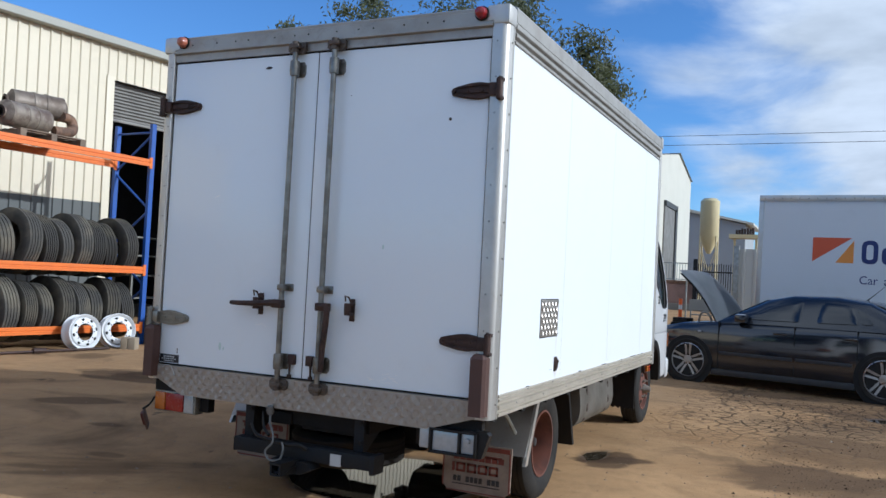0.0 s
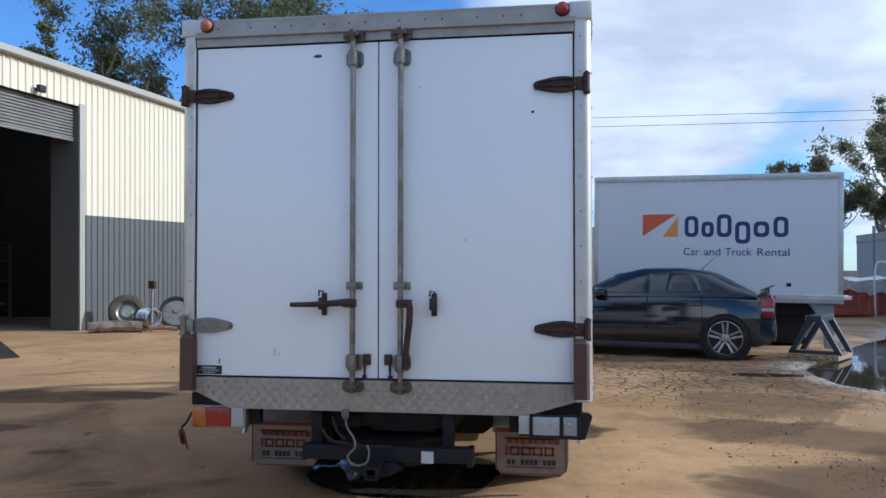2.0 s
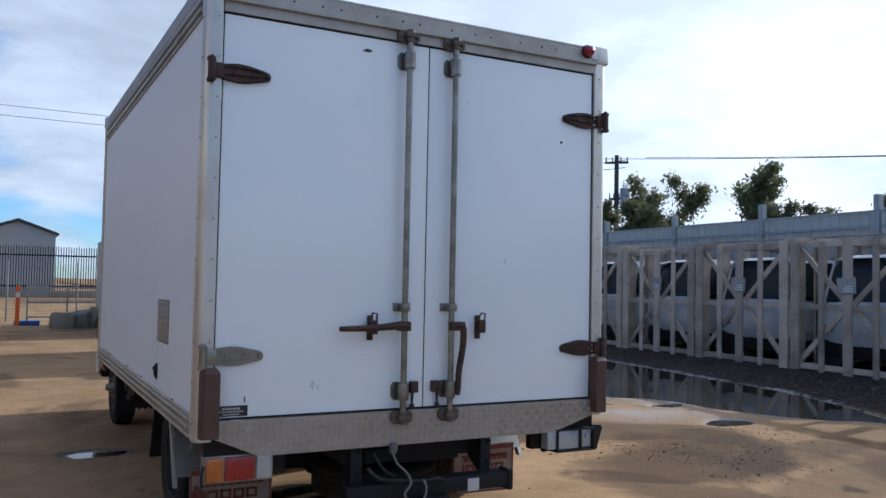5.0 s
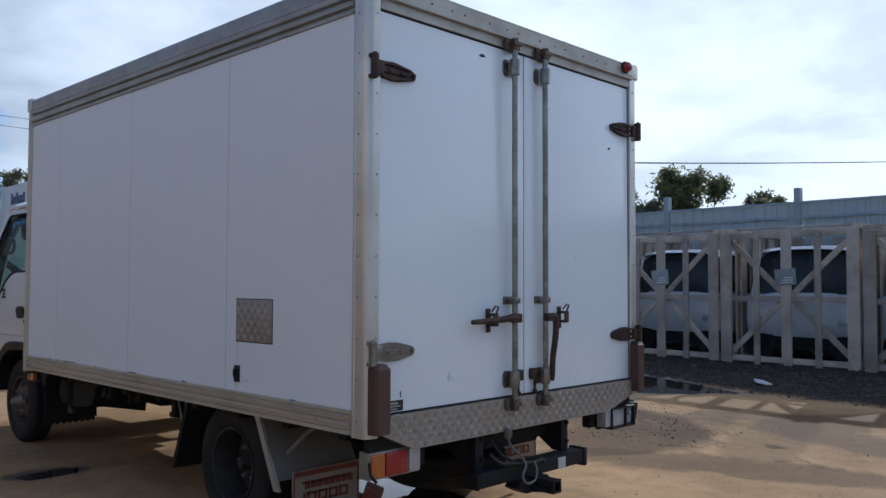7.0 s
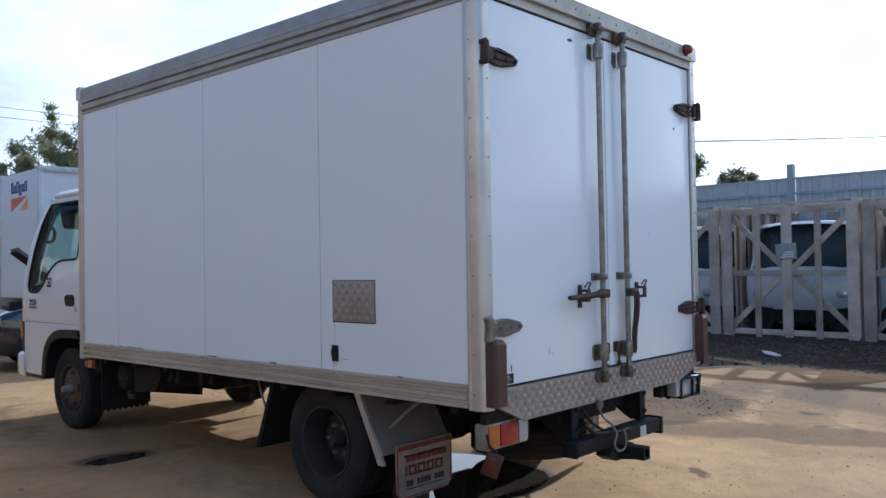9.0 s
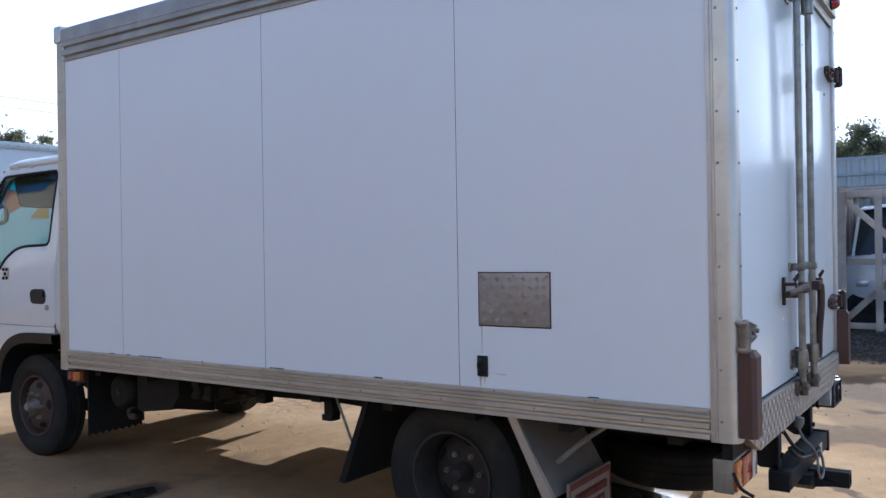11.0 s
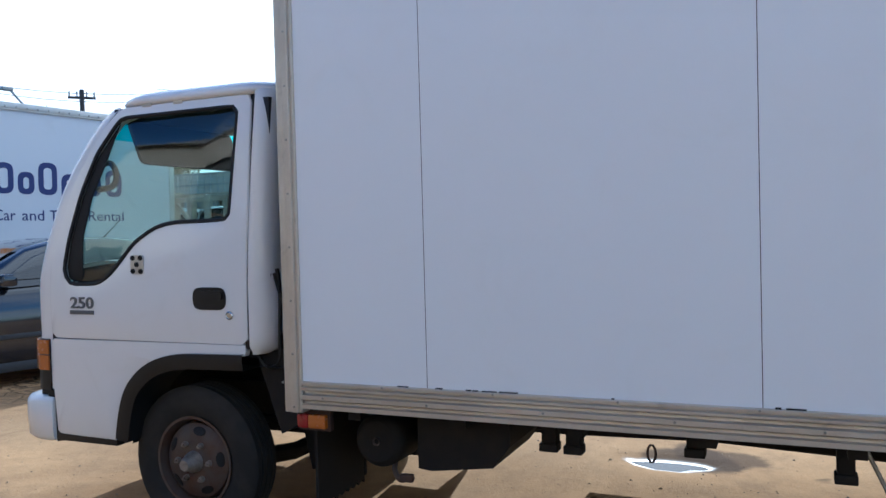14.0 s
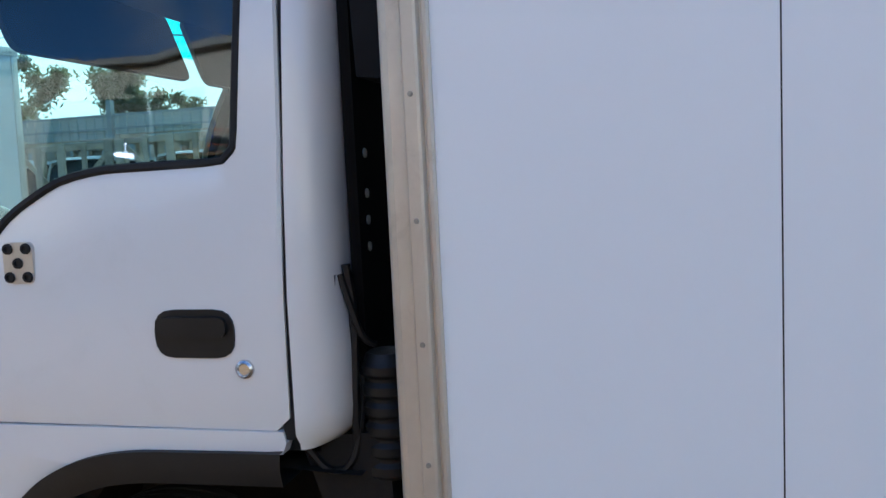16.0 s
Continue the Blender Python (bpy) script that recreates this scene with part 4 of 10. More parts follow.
        outline = [(s * 0.60, 0.43), (s * 0.60, 0.17), (s * 0.64, 0.125), (s * 1.01, 0.115), (s * 1.06, 0.16), (s * 1.065, 0.43)]
        prism(bm, outline, "y", 0.745, 0.757)
        flap = part("mud_flap", bm, FLAP, truck, "dusty tan mud flap with faded red print")
        cx, fy = s * 0.832, 0.7445
        bm = BM()
        for lo, hi in (((cx - 0.225, 0.395), (cx + 0.22, 0.422)), ((cx - 0.230, 0.15), (cx - 0.222, 0.40)), ((cx + 0.218, 0.15), (cx + 0.226, 0.40)), ((cx - 0.20, 0.125), (cx + 0.195, 0.132))):
            box(bm, (lo[0], fy - 0.003, lo[1]), (hi[0], fy + 0.004, hi[1]))
        for i in range(8):
            box(bm, (cx - 0.155 + i * 0.043, fy - 0.003, 0.325), (cx - 0.155 + i * 0.043 + 0.036, fy + 0.004, 0.36))
        box(bm, (cx - 0.17, fy - 0.003, 0.352), (cx + 0.17, fy + 0.004, 0.366))
        for i, w in enumerate((0.016, 0.062, 0.062, 0.062, 0.062)):
            a = cx - 0.165 + (0.0, 0.028, 0.102, 0.176, 0.25)[i]
            if w < 0.03:
                box(bm, (a, fy - 0.003, 0.248), (a + w, fy + 0.004, 0.305))
            else:
                for lo, hi in (((a, 0.248), (a + 0.014, 0.305)), ((a + w - 0.014, 0.248), (a + w, 0.305)), ((a, 0.248), (a + w, 0.262)), ((a, 0.291), (a + w, 0.305))):
                    box(bm, (lo[0], fy - 0.003, lo[1]), (hi[0], fy + 0.004, hi[1]))
        part("print", bm, FLAP_RED, flap, "faded red bars and blocks")
        bm = BM()
        for i in range(11):
            if i in (2, 7):
                continue
            box(bm, (cx - 0.155 + i * 0.029, fy - 0.003, 0.188), (cx - 0.155 + i * 0.029 + 0.022, fy + 0.004, 0.222))
        box(bm, (cx - 0.16, fy - 0.003, 0.17), (cx + 0.16, fy + 0.004, 0.175))
        part("print", bm, PRINT_DARK, flap, "dark number bars")
        # flap ahead of the rear wheel
        bm = BM()
        prism(bm, [(1.84, 0.73), (1.87, 0.73), (2.06, 0.26), (2.02, 0.255)], "x", s * 0.60, s * 1.08)
        part("mud_flap", bm, CHASSIS, truck, "plain black rubber flap")
        bm = BM()
        tube(bm, [(s * 1.0, 2.16, 0.73), (s * 1.0, 2.01, 0.40)], 0.008, 6)
        part("stay", bm, GALV, truck)
        # rubber behind the front wheel, serrated foot
        bm = BM()
        teeth = [(s * (0.62 + 0.42 * i / 16), 0.235 + (0.02 if i % 2 else 0)) for i in range(17)]
        prism(bm, [*teeth, (s * 1.04, 0.70), (s * 0.62, 0.70)], "y", 4.335, 4.35)
        part("mud_flap", bm, CHASSIS, truck, "black rubber flap with a toothed lower edge")
    # front marker lamp under the rail corner
    for s in (-1, 1):
        bm = BM()
        box(bm, (s * 1.13, 4.19, 0.625), (s * 1.165, 4.345, 0.715), 0.006)
        lamp = part("side_marker", bm, RUST, truck, "small side marker lamp")
        for a, b, mt in ((4.20, 4.285, AMBER), (4.285, 4.34, RED_LENS)):
            bm = BM()
            box(bm, (s * 1.16, a, 0.640), (s * 1.19, b, 0.700), 0.008)
            part("lens", bm, mt, lamp, "orange lens" if mt is AMBER else "red lens")
    # chequer hatch plates and eye latches on both flanks
    for s in (-1, 1):
        bm = BM()
        prism(bm, [(0.749, 1.122), (1.109, 1.122), (1.109, 1.364), (0.749, 1.364)], "x", s * 1.2015, s * 1.2045)
        part("hatch_seal", bm, SEAL, truck, "dark sealant line round the cover")
        bm = BM()
        box(bm, (s * 1.202, 0.754, 1.127), (s * 1.207, 1.104, 1.359), 0.002)
        hatch = part("hatch_plate", bm, TREAD, truck, "riveted tread-plate cover")
        bm = BM()
        tread_bars(bm, 0.761, 1.096, 1.135, 1.352, lambda u, v, d: (s * (1.2072 + d), u, v), 0.032)
        tagged(part("tread", bm, TREAD, hatch, smooth=False), kind="stuff")
        bm = BM()
        for y in (0.766, 0.929, 1.092):
            for z in (1.14, 1.346):
                cyl(bm, (s * 1.206, y, z), (s * 1.2115, y, z), 0.006, 0.004, 8)
        tagged(part("rivets", bm, GALV, hatch), kind="stuff")
        bm = BM()
        box(bm, (s * 1.202, 1.064, 0.897), (s * 1.210, 1.118, 0.990), 0.003)
        for yy in (1.075, 1.107):
            for zz in (0.909, 0.978):
                cyl(bm, (s * 1.209, yy, zz), (s * 1.214, yy, zz), 0.006, 0.004, 8)
        tube(bm, [(s * 1.214, 1.091 + 0.020 * math.cos(a), 0.945 + 0.028 * math.sin(a)) for a in [k * math.pi / 6 for k in range(13)]], 0.006, 6, False)
        box(bm, (s * 1.208, 1.081, 0.952), (s * 1.228, 1.101, 0.972), 0.003)
        for yy, zt, zb, w in ((1.104, 0.897, 0.850, 0.006), (1.082, 0.897, 0.862, 0.003), (1.094, 1.122, 1.0, 0.003)):
            run = BM()
            run.faces.new([run.verts.new((s * 1.2036, y, z)) for y, z in ((yy - w, zt), (yy + w, zt), (yy + w * 0.3, zb), (yy - w * 0.3, zb))])
            part("rust_run", run, RUST_STAIN, truck, "faint rust run down the panel")
        run = BM()
        run.faces.new([run.verts.new((s * 1.2036, y, z)) for y, z in ((1.045, 0.914), (0.99, 0.9115), (0.97, 0.912), (0.99, 0.9135))])
        part("scratch", run, PRINT_DARK, truck, "thin dark scratch")
        part("tie_ring", bm, BLACK if s < 0 else RUST, truck, "dark rusty lashing plate")


build_cargo_box()
build_doors()
build_rear_fittings()
build_underbody()
for s in (-1, 1):
    truck_wheel(s * 0.895, 5.085, s, 0.065, RIM_GREY if s < 0 else RIM_RED)
    truck_wheel(s * 0.965, 1.375, s, -0.06, RIM_DARK if s < 0 else RIM_RED)
    truck_wheel(s * 0.72, 1.375, -s, 0.0, RIM_GREY)


# ---- the cab ----
DUCT = material("dull_grey_plastic", (0.012, 0.0125, 0.014), 0.75, 0.0, scale=5, amount=0.3, bump=0.03, spec=0.15)
BADGE = material("grey_badge", (0.10, 0.105, 0.11), 0.5, 0.0, amount=0.15, bump=0.0)
def cab_x(y, z):
    """Half width of the cab's side at a place of its side view."""
    x = 1.035 - 0.11 * max(0.0, (z - 1.25)) ** 1.35 / 0.95
    x -= 0.12 * max(0.0, y - 5.62) ** 1.6
    x -= 0.05 * max(0.0, 4.60 - y) ** 1.3
    return x - 0.02 * max(0.0, 0.75 - z)


def resample(pts, n):
    pts = [Vector((*p, 0)) for p in pts]
    pts.append(pts[0])
    seg = [(b - a).length for a, b in zip(pts, pts[1:])]
    total, out, i, run = sum(seg), [], 0, 0.0
    for k in range(n):
        d = total * k / n
        while run + seg[i] < d:
            run += seg[i]
            i += 1
        out.append(pts[i].lerp(pts[i + 1], (d - run) / seg[i]))
    return [(p.x, p.y) for p in out]


def rounded(pts, r=0.04, steps=4):
    """Rounds the corners of an outline."""
    out = []
    n = len(pts)
    for i in range(n):
        a, b, c = (Vector(pts[(i + k) % n]) for k in (-1, 0, 1))
        d1, d2 = (a - b), (c - b)
        q = min(r, d1.length * 0.45, d2.length * 0.45)
        p1, p2 = b + d1.normalized() * q, b + d2.normalized() * q
        for k in range(steps + 1):
            u = k / steps
            out.append(tuple((1 - u) ** 2 * p1 + 2 * u * (1 - u) * b + u * u * p2))
    return out


def panel_with_hole(bm, outer, hole, place, thick, inward):
    """A curved panel between two outlines, with turned edges. The hole's points are matched to the outer ones by the nearest start."""
    n = 96
    o, h = resample(outer, n), resample(hole, n)
    cx, cy = sum(p[0] for p in h) / n, sum(p[1] for p in h) / n

    def start(ring):
        k = min(range(n), key=lambda i: abs(math.atan2(ring[i][1] - cy, ring[i][0] - cx) + 2.2))
        return ring[k:] + ring[:k]
    o, h = start(o), start(h)
    rings = []
    for u in (0.0, 0.06, 0.35, 0.7, 0.95, 1.0):
        ring = []
        for p, q in zip(o, h):
            yy, zz = p[0] + (q[0] - p[0]) * u, p[1] + (q[1] - p[1]) * u
            v = Vector(place(yy, zz))
            if u in (0.0, 1.0):
                v += inward * 0.006
            ring.append(bm.verts.new(v))
        rings.append(ring)
    back_o = [bm.verts.new(Vector(place(*p)) + inward * thick) for p in o]
    back_h = [bm.verts.new(Vector(place(*p)) + inward * thick) for p in h]
    for a, b in zip(rings, rings[1:]):
        bridge(bm, a, b)
    bridge(bm, rings[0], back_o)
    bridge(bm, rings[-1], back_h)
    bridge(bm, back_o, back_h)


def filled_panel(bm, outline, place, thick, inward, n=60, centre=None):
    """A curved panel without a hole."""
    o = resample(outline, n)
    cy, cz = centre or (sum(p[0] for p in o) / n, sum(p[1] for p in o) / n)
    front = []
    for u in (0.0, 0.04, 0.4, 0.75):
        front.append([bm.verts.new(Vector(place(p[0] + (cy - p[0]) * u, p[1] + (cz - p[1]) * u)) + inward * (0.006 if u == 0 else 0)) for p in o])
    for a, b in zip(front, front[1:]):
        bridge(bm, a, b)
    c = bm.verts.new(place(cy, cz))
    for i in range(n):
        bm.faces.new((front[-1][i], front[-1][(i + 1) % n], c))
    back = [bm.verts.new(Vector(place(*p)) + inward * thick) for p in o]
    bridge(bm, front[0], back)


def fore(pts):
    """Outlines given along the finished cab, brought to the length it is built in."""
    return [(4.6 + (y - 4.6) / 1.03, z) for y, z in pts]


WINDOW = rounded(fore([(5.387, 2.085), (5.531, 1.91), (5.62, 1.709), (5.69, 1.48), (5.722, 1.315), (5.68, 1.25), (5.486, 1.252), (5.40, 1.30), (5.249, 1.459), (5.12, 1.53), (5.01, 1.55), (4.682, 1.553), (4.662, 2.09)]), 0.04)
DOOR = rounded(fore([(4.582, 0.972), (4.575, 1.6), (4.588, 2.142), (5.39, 2.138), (5.50, 2.042), (5.672, 1.775), (5.765, 1.53), (5.82, 1.32), (5.830, 1.15), (5.827, 0.972)]), 0.03)
ARCH = fore([(5.38, 0.475), (5.355, 0.60), (5.31, 0.72), (5.225, 0.815), (5.115, 0.875), (4.981, 0.905), (4.785, 0.912)])


def build_cab():
    for s in (-1, 1):
        side = lambda y, z: (s * cab_x(y, z), y, z)
        inw = Vector((-s, 0, 0))
        bm = BM()
        panel_with_hole(bm, DOOR, WINDOW, side, 0.05, inw)
        door = part("cab_door", bm, WHITE_PAINT, truck, "white cab door, shut")
        # rubber round the glass
        bm = BM()
        w_out = resample(WINDOW, 80)
        pts = [Vector(side(y, z)) + inw * 0.004 for y, z in w_out]
        tube(bm, pts + [pts[0], pts[1]], 0.0105, 6, False)
        part("window_seal", bm, SEAL, door, "black window rubber")
        bm = BM()
        strip = fore([(5.40, 2.06), (5.531, 1.90), (5.615, 1.705), (5.685, 1.48), (5.712, 1.31), (5.69, 1.262), (5.60, 1.262), (5.607, 1.48), (5.559, 1.685), (5.47, 1.88)])
        filled_panel(bm, strip, lambda y, z: (s * (cab_x(y, z) - 0.012), y, z), 0.008, inw, 40, (5.58, 1.58))
        part("quarter_trim", bm, SEAL, door, "black corner trim of the window")
        bm = BM()
        filled_panel(bm, WINDOW, lambda y, z: (s * (cab_x(y, z) - 0.020), y, z), 0.004, inw, 60)
        pane = part("window_glass", bm, CAB_GLASS, door, "green-tinted window glass")
        pane.visible_shadow = False
        # handle cup, lock and mirror mount
        bm = BM()
        hx = cab_x(4.78, 1.185)
        outline = rounded([(4.690, 1.132), (4.690, 1.238), (4.876, 1.238), (4.876, 1.132)], 0.045)
        prism(bm, outline, "x", s * (hx - 0.012), s * (hx + 0.004))
        part("handle_cup", bm, BLACK, door, "black recessed handle cup")
        bm = BM()
        prism(bm, rounded([(4.705, 1.178), (4.705, 1.222), (4.862, 1.222), (4.862, 1.178)], 0.018), "x", s * (hx + 0.002), s * (hx + 0.014))
        part("handle", bm, BLACK, door, "black pull handle")
        bm = BM()
        lathe(bm, [(0.021, 0.0), (0.020, 0.006), (0.015, 0.010), (0.012, 0.006), (0.0001, 0.006)], (s * cab_x(4.672, 1.108), 4.672, 1.108), (s, 0, 0), 16)
        part("lock", bm, CHROME, door, "round key lock")
        bm = BM()
        mx = cab_x(5.204, 1.347)
        prism(bm, rounded([(5.167, 1.30), (5.167, 1.395), (5.244, 1.395), (5.244, 1.30)], 0.018), "x", s * (mx - 0.004), s * (mx + 0.006))
        part("mirror_mount", bm, ALLOY, door, "bare mirror mounting plate")
        for y, z in ((5.182, 1.315), (5.229, 1.315), (5.182, 1.38), (5.229, 1.38), (5.205, 1.347)):
            bm = BM()
            lathe(bm, [(0.013, 0.0), (0.012, 0.005), (0.007, 0.006), (0.006, 0.001), (0.0001, 0.001)], (s * (mx + 0.006), y, z), (s, 0, 0), 10)
            part("bolt_hole", bm, SEAL, door, "dark bolt hole")
        # model number
        bx = s * (cab_x(5.5, 1.16) + 0.003)
        turn = Matrix(((0, 0, s, bx), (s, 0, 0, 5.642 if s < 0 else 5.492), (0, 1, 0, 1.128), (0, 0, 0, 1)))
        badge = lettering("number_badge", "250", 0.088, BADGE, door, turn, "grey model number", 0.003, 0.0012)
        wide = max(v.co.x for v in badge.data.vertices)
        for v in badge.data.vertices:
            v.co.x *= 0.154 / wide
            v.co.y *= 0.92
        bm = BM()
        box(bm, (bx - 0.003, 5.488, 1.097), (bx + 0.003, 5.644, 1.117), 0.002)
        part("badge_bar", bm, BADGE, door)
        # lower side with the wheel arch cut into it
        bm = BM()
        lower = [(5.792, 0.966), (5.792, 0.70), (5.778, 0.47), (5.37, 0.465), *[(y + 0.012, z) for y, z in ARCH], (4.595, 0.918), (4.592, 0.971)]
        filled_panel(bm, rounded(lower, 0.012, 2), side, 0.04, inw, 110, (5.6, 0.945))
        part("lower_side", bm, WHITE_PAINT, truck, "white lower cab side with wheel arch")
        bm = BM()
        arch = [Vector(p) for p in ARCH] + [Vector((4.60, 0.915))]
        arch = [(p.x, p.y) for p in smooth_line([(*p, 0) for p in arch], 4)]
        rings = []
        for i, (y, z) in enumerate(arch):
            a, b = arch[max(i - 1, 0)], arch[min(i + 1, len(arch) - 1)]
            d = Vector((b[0] - a[0], b[1] - a[1])).normalized()
            nrm = Vector((d.y, -d.x))
            if nrm.dot(Vector((y, z)) - Vector((4.98, 0.45))) < 0:
                nrm = -nrm
            o, q = Vector((y, z)) + nrm * 0.012, Vector((y, z)) - nrm * 0.062
            x = cab_x(y, z)
            rings.append([bm.verts.new((s * xx, yy, zz)) for xx, (yy, zz) in ((x - 0.02, o), (x + 0.016, o), (x + 0.020, (o + q) / 2), (x + 0.010, q), (x - 0.22, q))])
        for a, b in zip(rings, rings[1:]):
            bridge(bm, a, b, False)
        part("arch_trim", bm, BLACK, truck, "black plastic wheel-arch flare")
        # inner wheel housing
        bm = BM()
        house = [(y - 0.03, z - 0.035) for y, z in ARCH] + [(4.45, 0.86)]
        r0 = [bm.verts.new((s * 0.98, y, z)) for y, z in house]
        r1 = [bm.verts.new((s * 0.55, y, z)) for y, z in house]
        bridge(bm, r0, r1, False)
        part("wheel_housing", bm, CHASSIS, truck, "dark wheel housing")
        # rear quarter behind the door, rounded towards the back
        bm = BM()
        rows = []
        for z in (0.926, 0.938, 0.965, 1.01, 1.08, 1.14, 1.20, 1.26, 1.5, 1.8, 2.0, 2.10, 2.16, 2.185):
            row = []
            # the foot of the corner swells a little and is rounded off below
            deep = lerp_table(z, ((0.926, 0.045), (0.938, 0.072), (0.965, 0.094), (1.01, 0.104), (1.14, 0.104), (1.26, 0.090), (2.2, 0.090)))
            for k in range(9):
                a = k / 8 * math.pi / 2
                y = 4.568 - deep * math.sin(a)
                x = cab_x(4.6, min(z, 2.16)) - 0.10 * (1 - math.cos(a)) - (0.05 if z > 2.17 else 0) - (0.02 if z < 0.94 else 0)
                row.append(bm.verts.new((s * x, y, z)))
            row.append(bm.verts.new((0, row[-1].co.y, z)))
            rows.append(row)
        for a, b in zip(rows, rows[1:]):
            bridge(bm, a, b, False)
        part("rear_quarter", bm, WHITE_PAINT, truck, "rounded rear corner of the cab", angle=60)
        bm = BM()
        rows = [[bm.verts.new((s * (cab_x(4.59, z) - d), y, z)) for d, y in ((0.03, 4.560), (0.012, 4.560), (0.012, 4.60), (0.03, 4.60))] for z in (0.95, 1.3, 1.6, 1.9, 2.14)]
        for a, b in zip(rows, rows[1:]):
            bridge(bm, a, b)
        part("door_gap", bm, SEAL, truck)
        # front pillar and corner
        bm = BM()
        line = fore([(5.386, 2.142), (5.496, 2.046), (5.668, 1.777), (5.761, 1.530), (5.816, 1.32), (5.826, 1.15), (5.824, 0.99), (5.826, 0.70)])
        line = [(p.x, p.y) for p in smooth_line([(*p, 0) for p in line], 4)]
        rows = []
        for y, z in line:
            x = cab_x(y - 0.02, z)
            x -= 0.008
            flat = 0.01 + lerp_table(z, ((0.7, 0.075), (1.2, 0.075), (1.6, 0.05), (1.9, 0.03), (2.2, 0.0)))
            row = [bm.verts.new((s * x, y, z)), bm.verts.new((s * (x - flat * 0.06), y + flat * 0.55, z))]
            for k in range(0, 7):
                a = k / 6 * math.pi / 2
                row.append(bm.verts.new((s * (x - flat * 0.12 - 0.10 * (1 - math.cos(a))), y + flat + (0.112 - flat) * math.sin(a), z)))
            row.append(bm.verts.new((s * (x - 0.17), y + 0.116, z)))
            rows.append(row)
        for a, b in zip(rows, rows[1:]):
            bridge(bm, a, b, False)
        part("front_pillar", bm, WHITE_PAINT, truck, "white windscreen pillar", angle=60)
        bm = BM()
        rows = []
        for y, z in line:
            x = cab_x(y - 0.02, z)
            rows.append([bm.verts.new((s * (x - 0.045), y - 0.06, z)), bm.verts.new((s * (x - 0.03), y + 0.0, z)), bm.verts.new((s * (x - 0.06), y + 0.06, z)), bm.verts.new((s * (x - 0.16), y + 0.098, z))])
        for a, b in zip(rows, rows[1:]):
            bridge(bm, a, b, False)
        part("pillar_lining", bm, LINING, truck, "dark pillar lining", angle=60)
        # corner lamp wrapped round the nose
        corner = [(1.028, 5.806), (1.024, 5.86), (1.002, 5.91), (0.955, 5.945), (0.88, 5.958), (0.80, 5.960)]
        line_in = [(0.80, 5.90), (0.97, 5.806)]
        bm = BM()
        prism(bm, [(s * x, y) for x, y in corner + line_in], "z", 0.694, 0.962)
        lamp = part("front_lamp_unit", bm, BLACK, truck, "corner lamp housing with a dark lower part", angle=50)
        for z0, z1 in ((0.882, 0.956), (0.800, 0.876)):
            bm = BM()
            prism(bm, [(s * (x + 0.008), y + (0.008 if y > 5.84 else 0.004)) for x, y in corner] + [(s * x, y) for x, y in line_in], "z", z0, z1)
            part("lens", bm, AMBER, lamp, "amber turn lens", angle=50)
        bm = BM()
        box(bm, (s * 0.6, 5.385, 0.430), (s * 1.02, 5.785, 0.480), 0.012)
        step = part("step", bm, BLACK, truck, "black entry step")
        bm = BM()
        for i in range(8):
            box(bm, (s * 0.985, 5.43 + i * 0.03, 0.478), (s * 1.012, 5.448 + i * 0.03, 0.484), 0.001)
        part("grip", bm, GALV, step)
        # roof vents over the door
        for y in (5.20, 5.01):
            bm = BM()
            xx = cab_x(y, 2.15)
            box(bm, (s * (xx - 0.01), y - 0.028, 2.128), (s * (xx + 0.006), y + 0.028, 2.148), 0.004)
            part("roof_clip", bm, ALLOY_WARM, truck, "small bracket over the door")
    # roof: a shallow pressed cap with a rolled edge
    bm = BM()
    rows = []
    for z, d in ((2.140, 0.012), (2.146, -0.004), (2.160, -0.010), (2.178, -0.006), (2.196, 0.012), (2.210, 0.045), (2.222, 0.10), (2.232, 0.20), (2.240, 0.36)):
        w, y0, y1 = 0.938 - d, 4.470 + d, 5.475 - d * 1.3 - max(0.0, z - 2.15) * 0.5
        rows.append([bm.verts.new((x, y, z)) for x, y in rounded([(-w, y0 + 0.10), (-w + 0.10, y0), (w - 0.10, y0), (w, y0 + 0.10), (w, y1 - 0.17), (w * 0.90, y1 - 0.05), (w * 0.66, y1), (-w * 0.66, y1), (-w * 0.90, y1 - 0.05), (-w, y1 - 0.17)], 0.07, 4)])
    for a, b in zip(rows, rows[1:]):
        bridge(bm, a, b)
    bm.faces.new(rows[-1])
    part("cab_roof", bm, WHITE_PAINT, truck, "white cab roof", angle=60)
    bm = BM()
    box(bm, (-0.93, 4.60, 2.085), (0.93, 5.42, 2.135), 0.01)
    part("headlining", bm, LINING, truck, "dark headlining")
    # front panel, windscreen, bumper, grille
    bm = BM()
    prism(bm, [(5.90, 1.28), (5.925, 1.0), (5.94, 0.70), (5.88, 0.70), (5.86, 1.28)], "x", -0.86, 0.86)
    part("front_panel", bm, WHITE_PAINT, truck, "white nose panel", angle=60)
    bm = BM()
    quad = [(-0.80, 5.49, 2.15), (0.80, 5.49, 2.15), (0.88, 5.87, 1.27), (-0.88, 5.87, 1.27)]
    top = [Vector(quad[0]).lerp(Vector(quad[3]), 0.17), Vector(quad[1]).lerp(Vector(quad[2]), 0.17)]
    bm.faces.new([bm.verts.new(p) for p in (top[0], top[1], quad[2], quad[3])])
    screen = part("windscreen", bm, CAB_GLASS, truck, "green-tinted windscreen")
    screen.visible_shadow = False
    bm = BM()
    bm.faces.new([bm.verts.new(p) for p in (quad[0], quad[1], top[1], top[0])])
    band = part("shade_band", bm, SHADE_BAND, truck, "teal shade band of the windscreen")
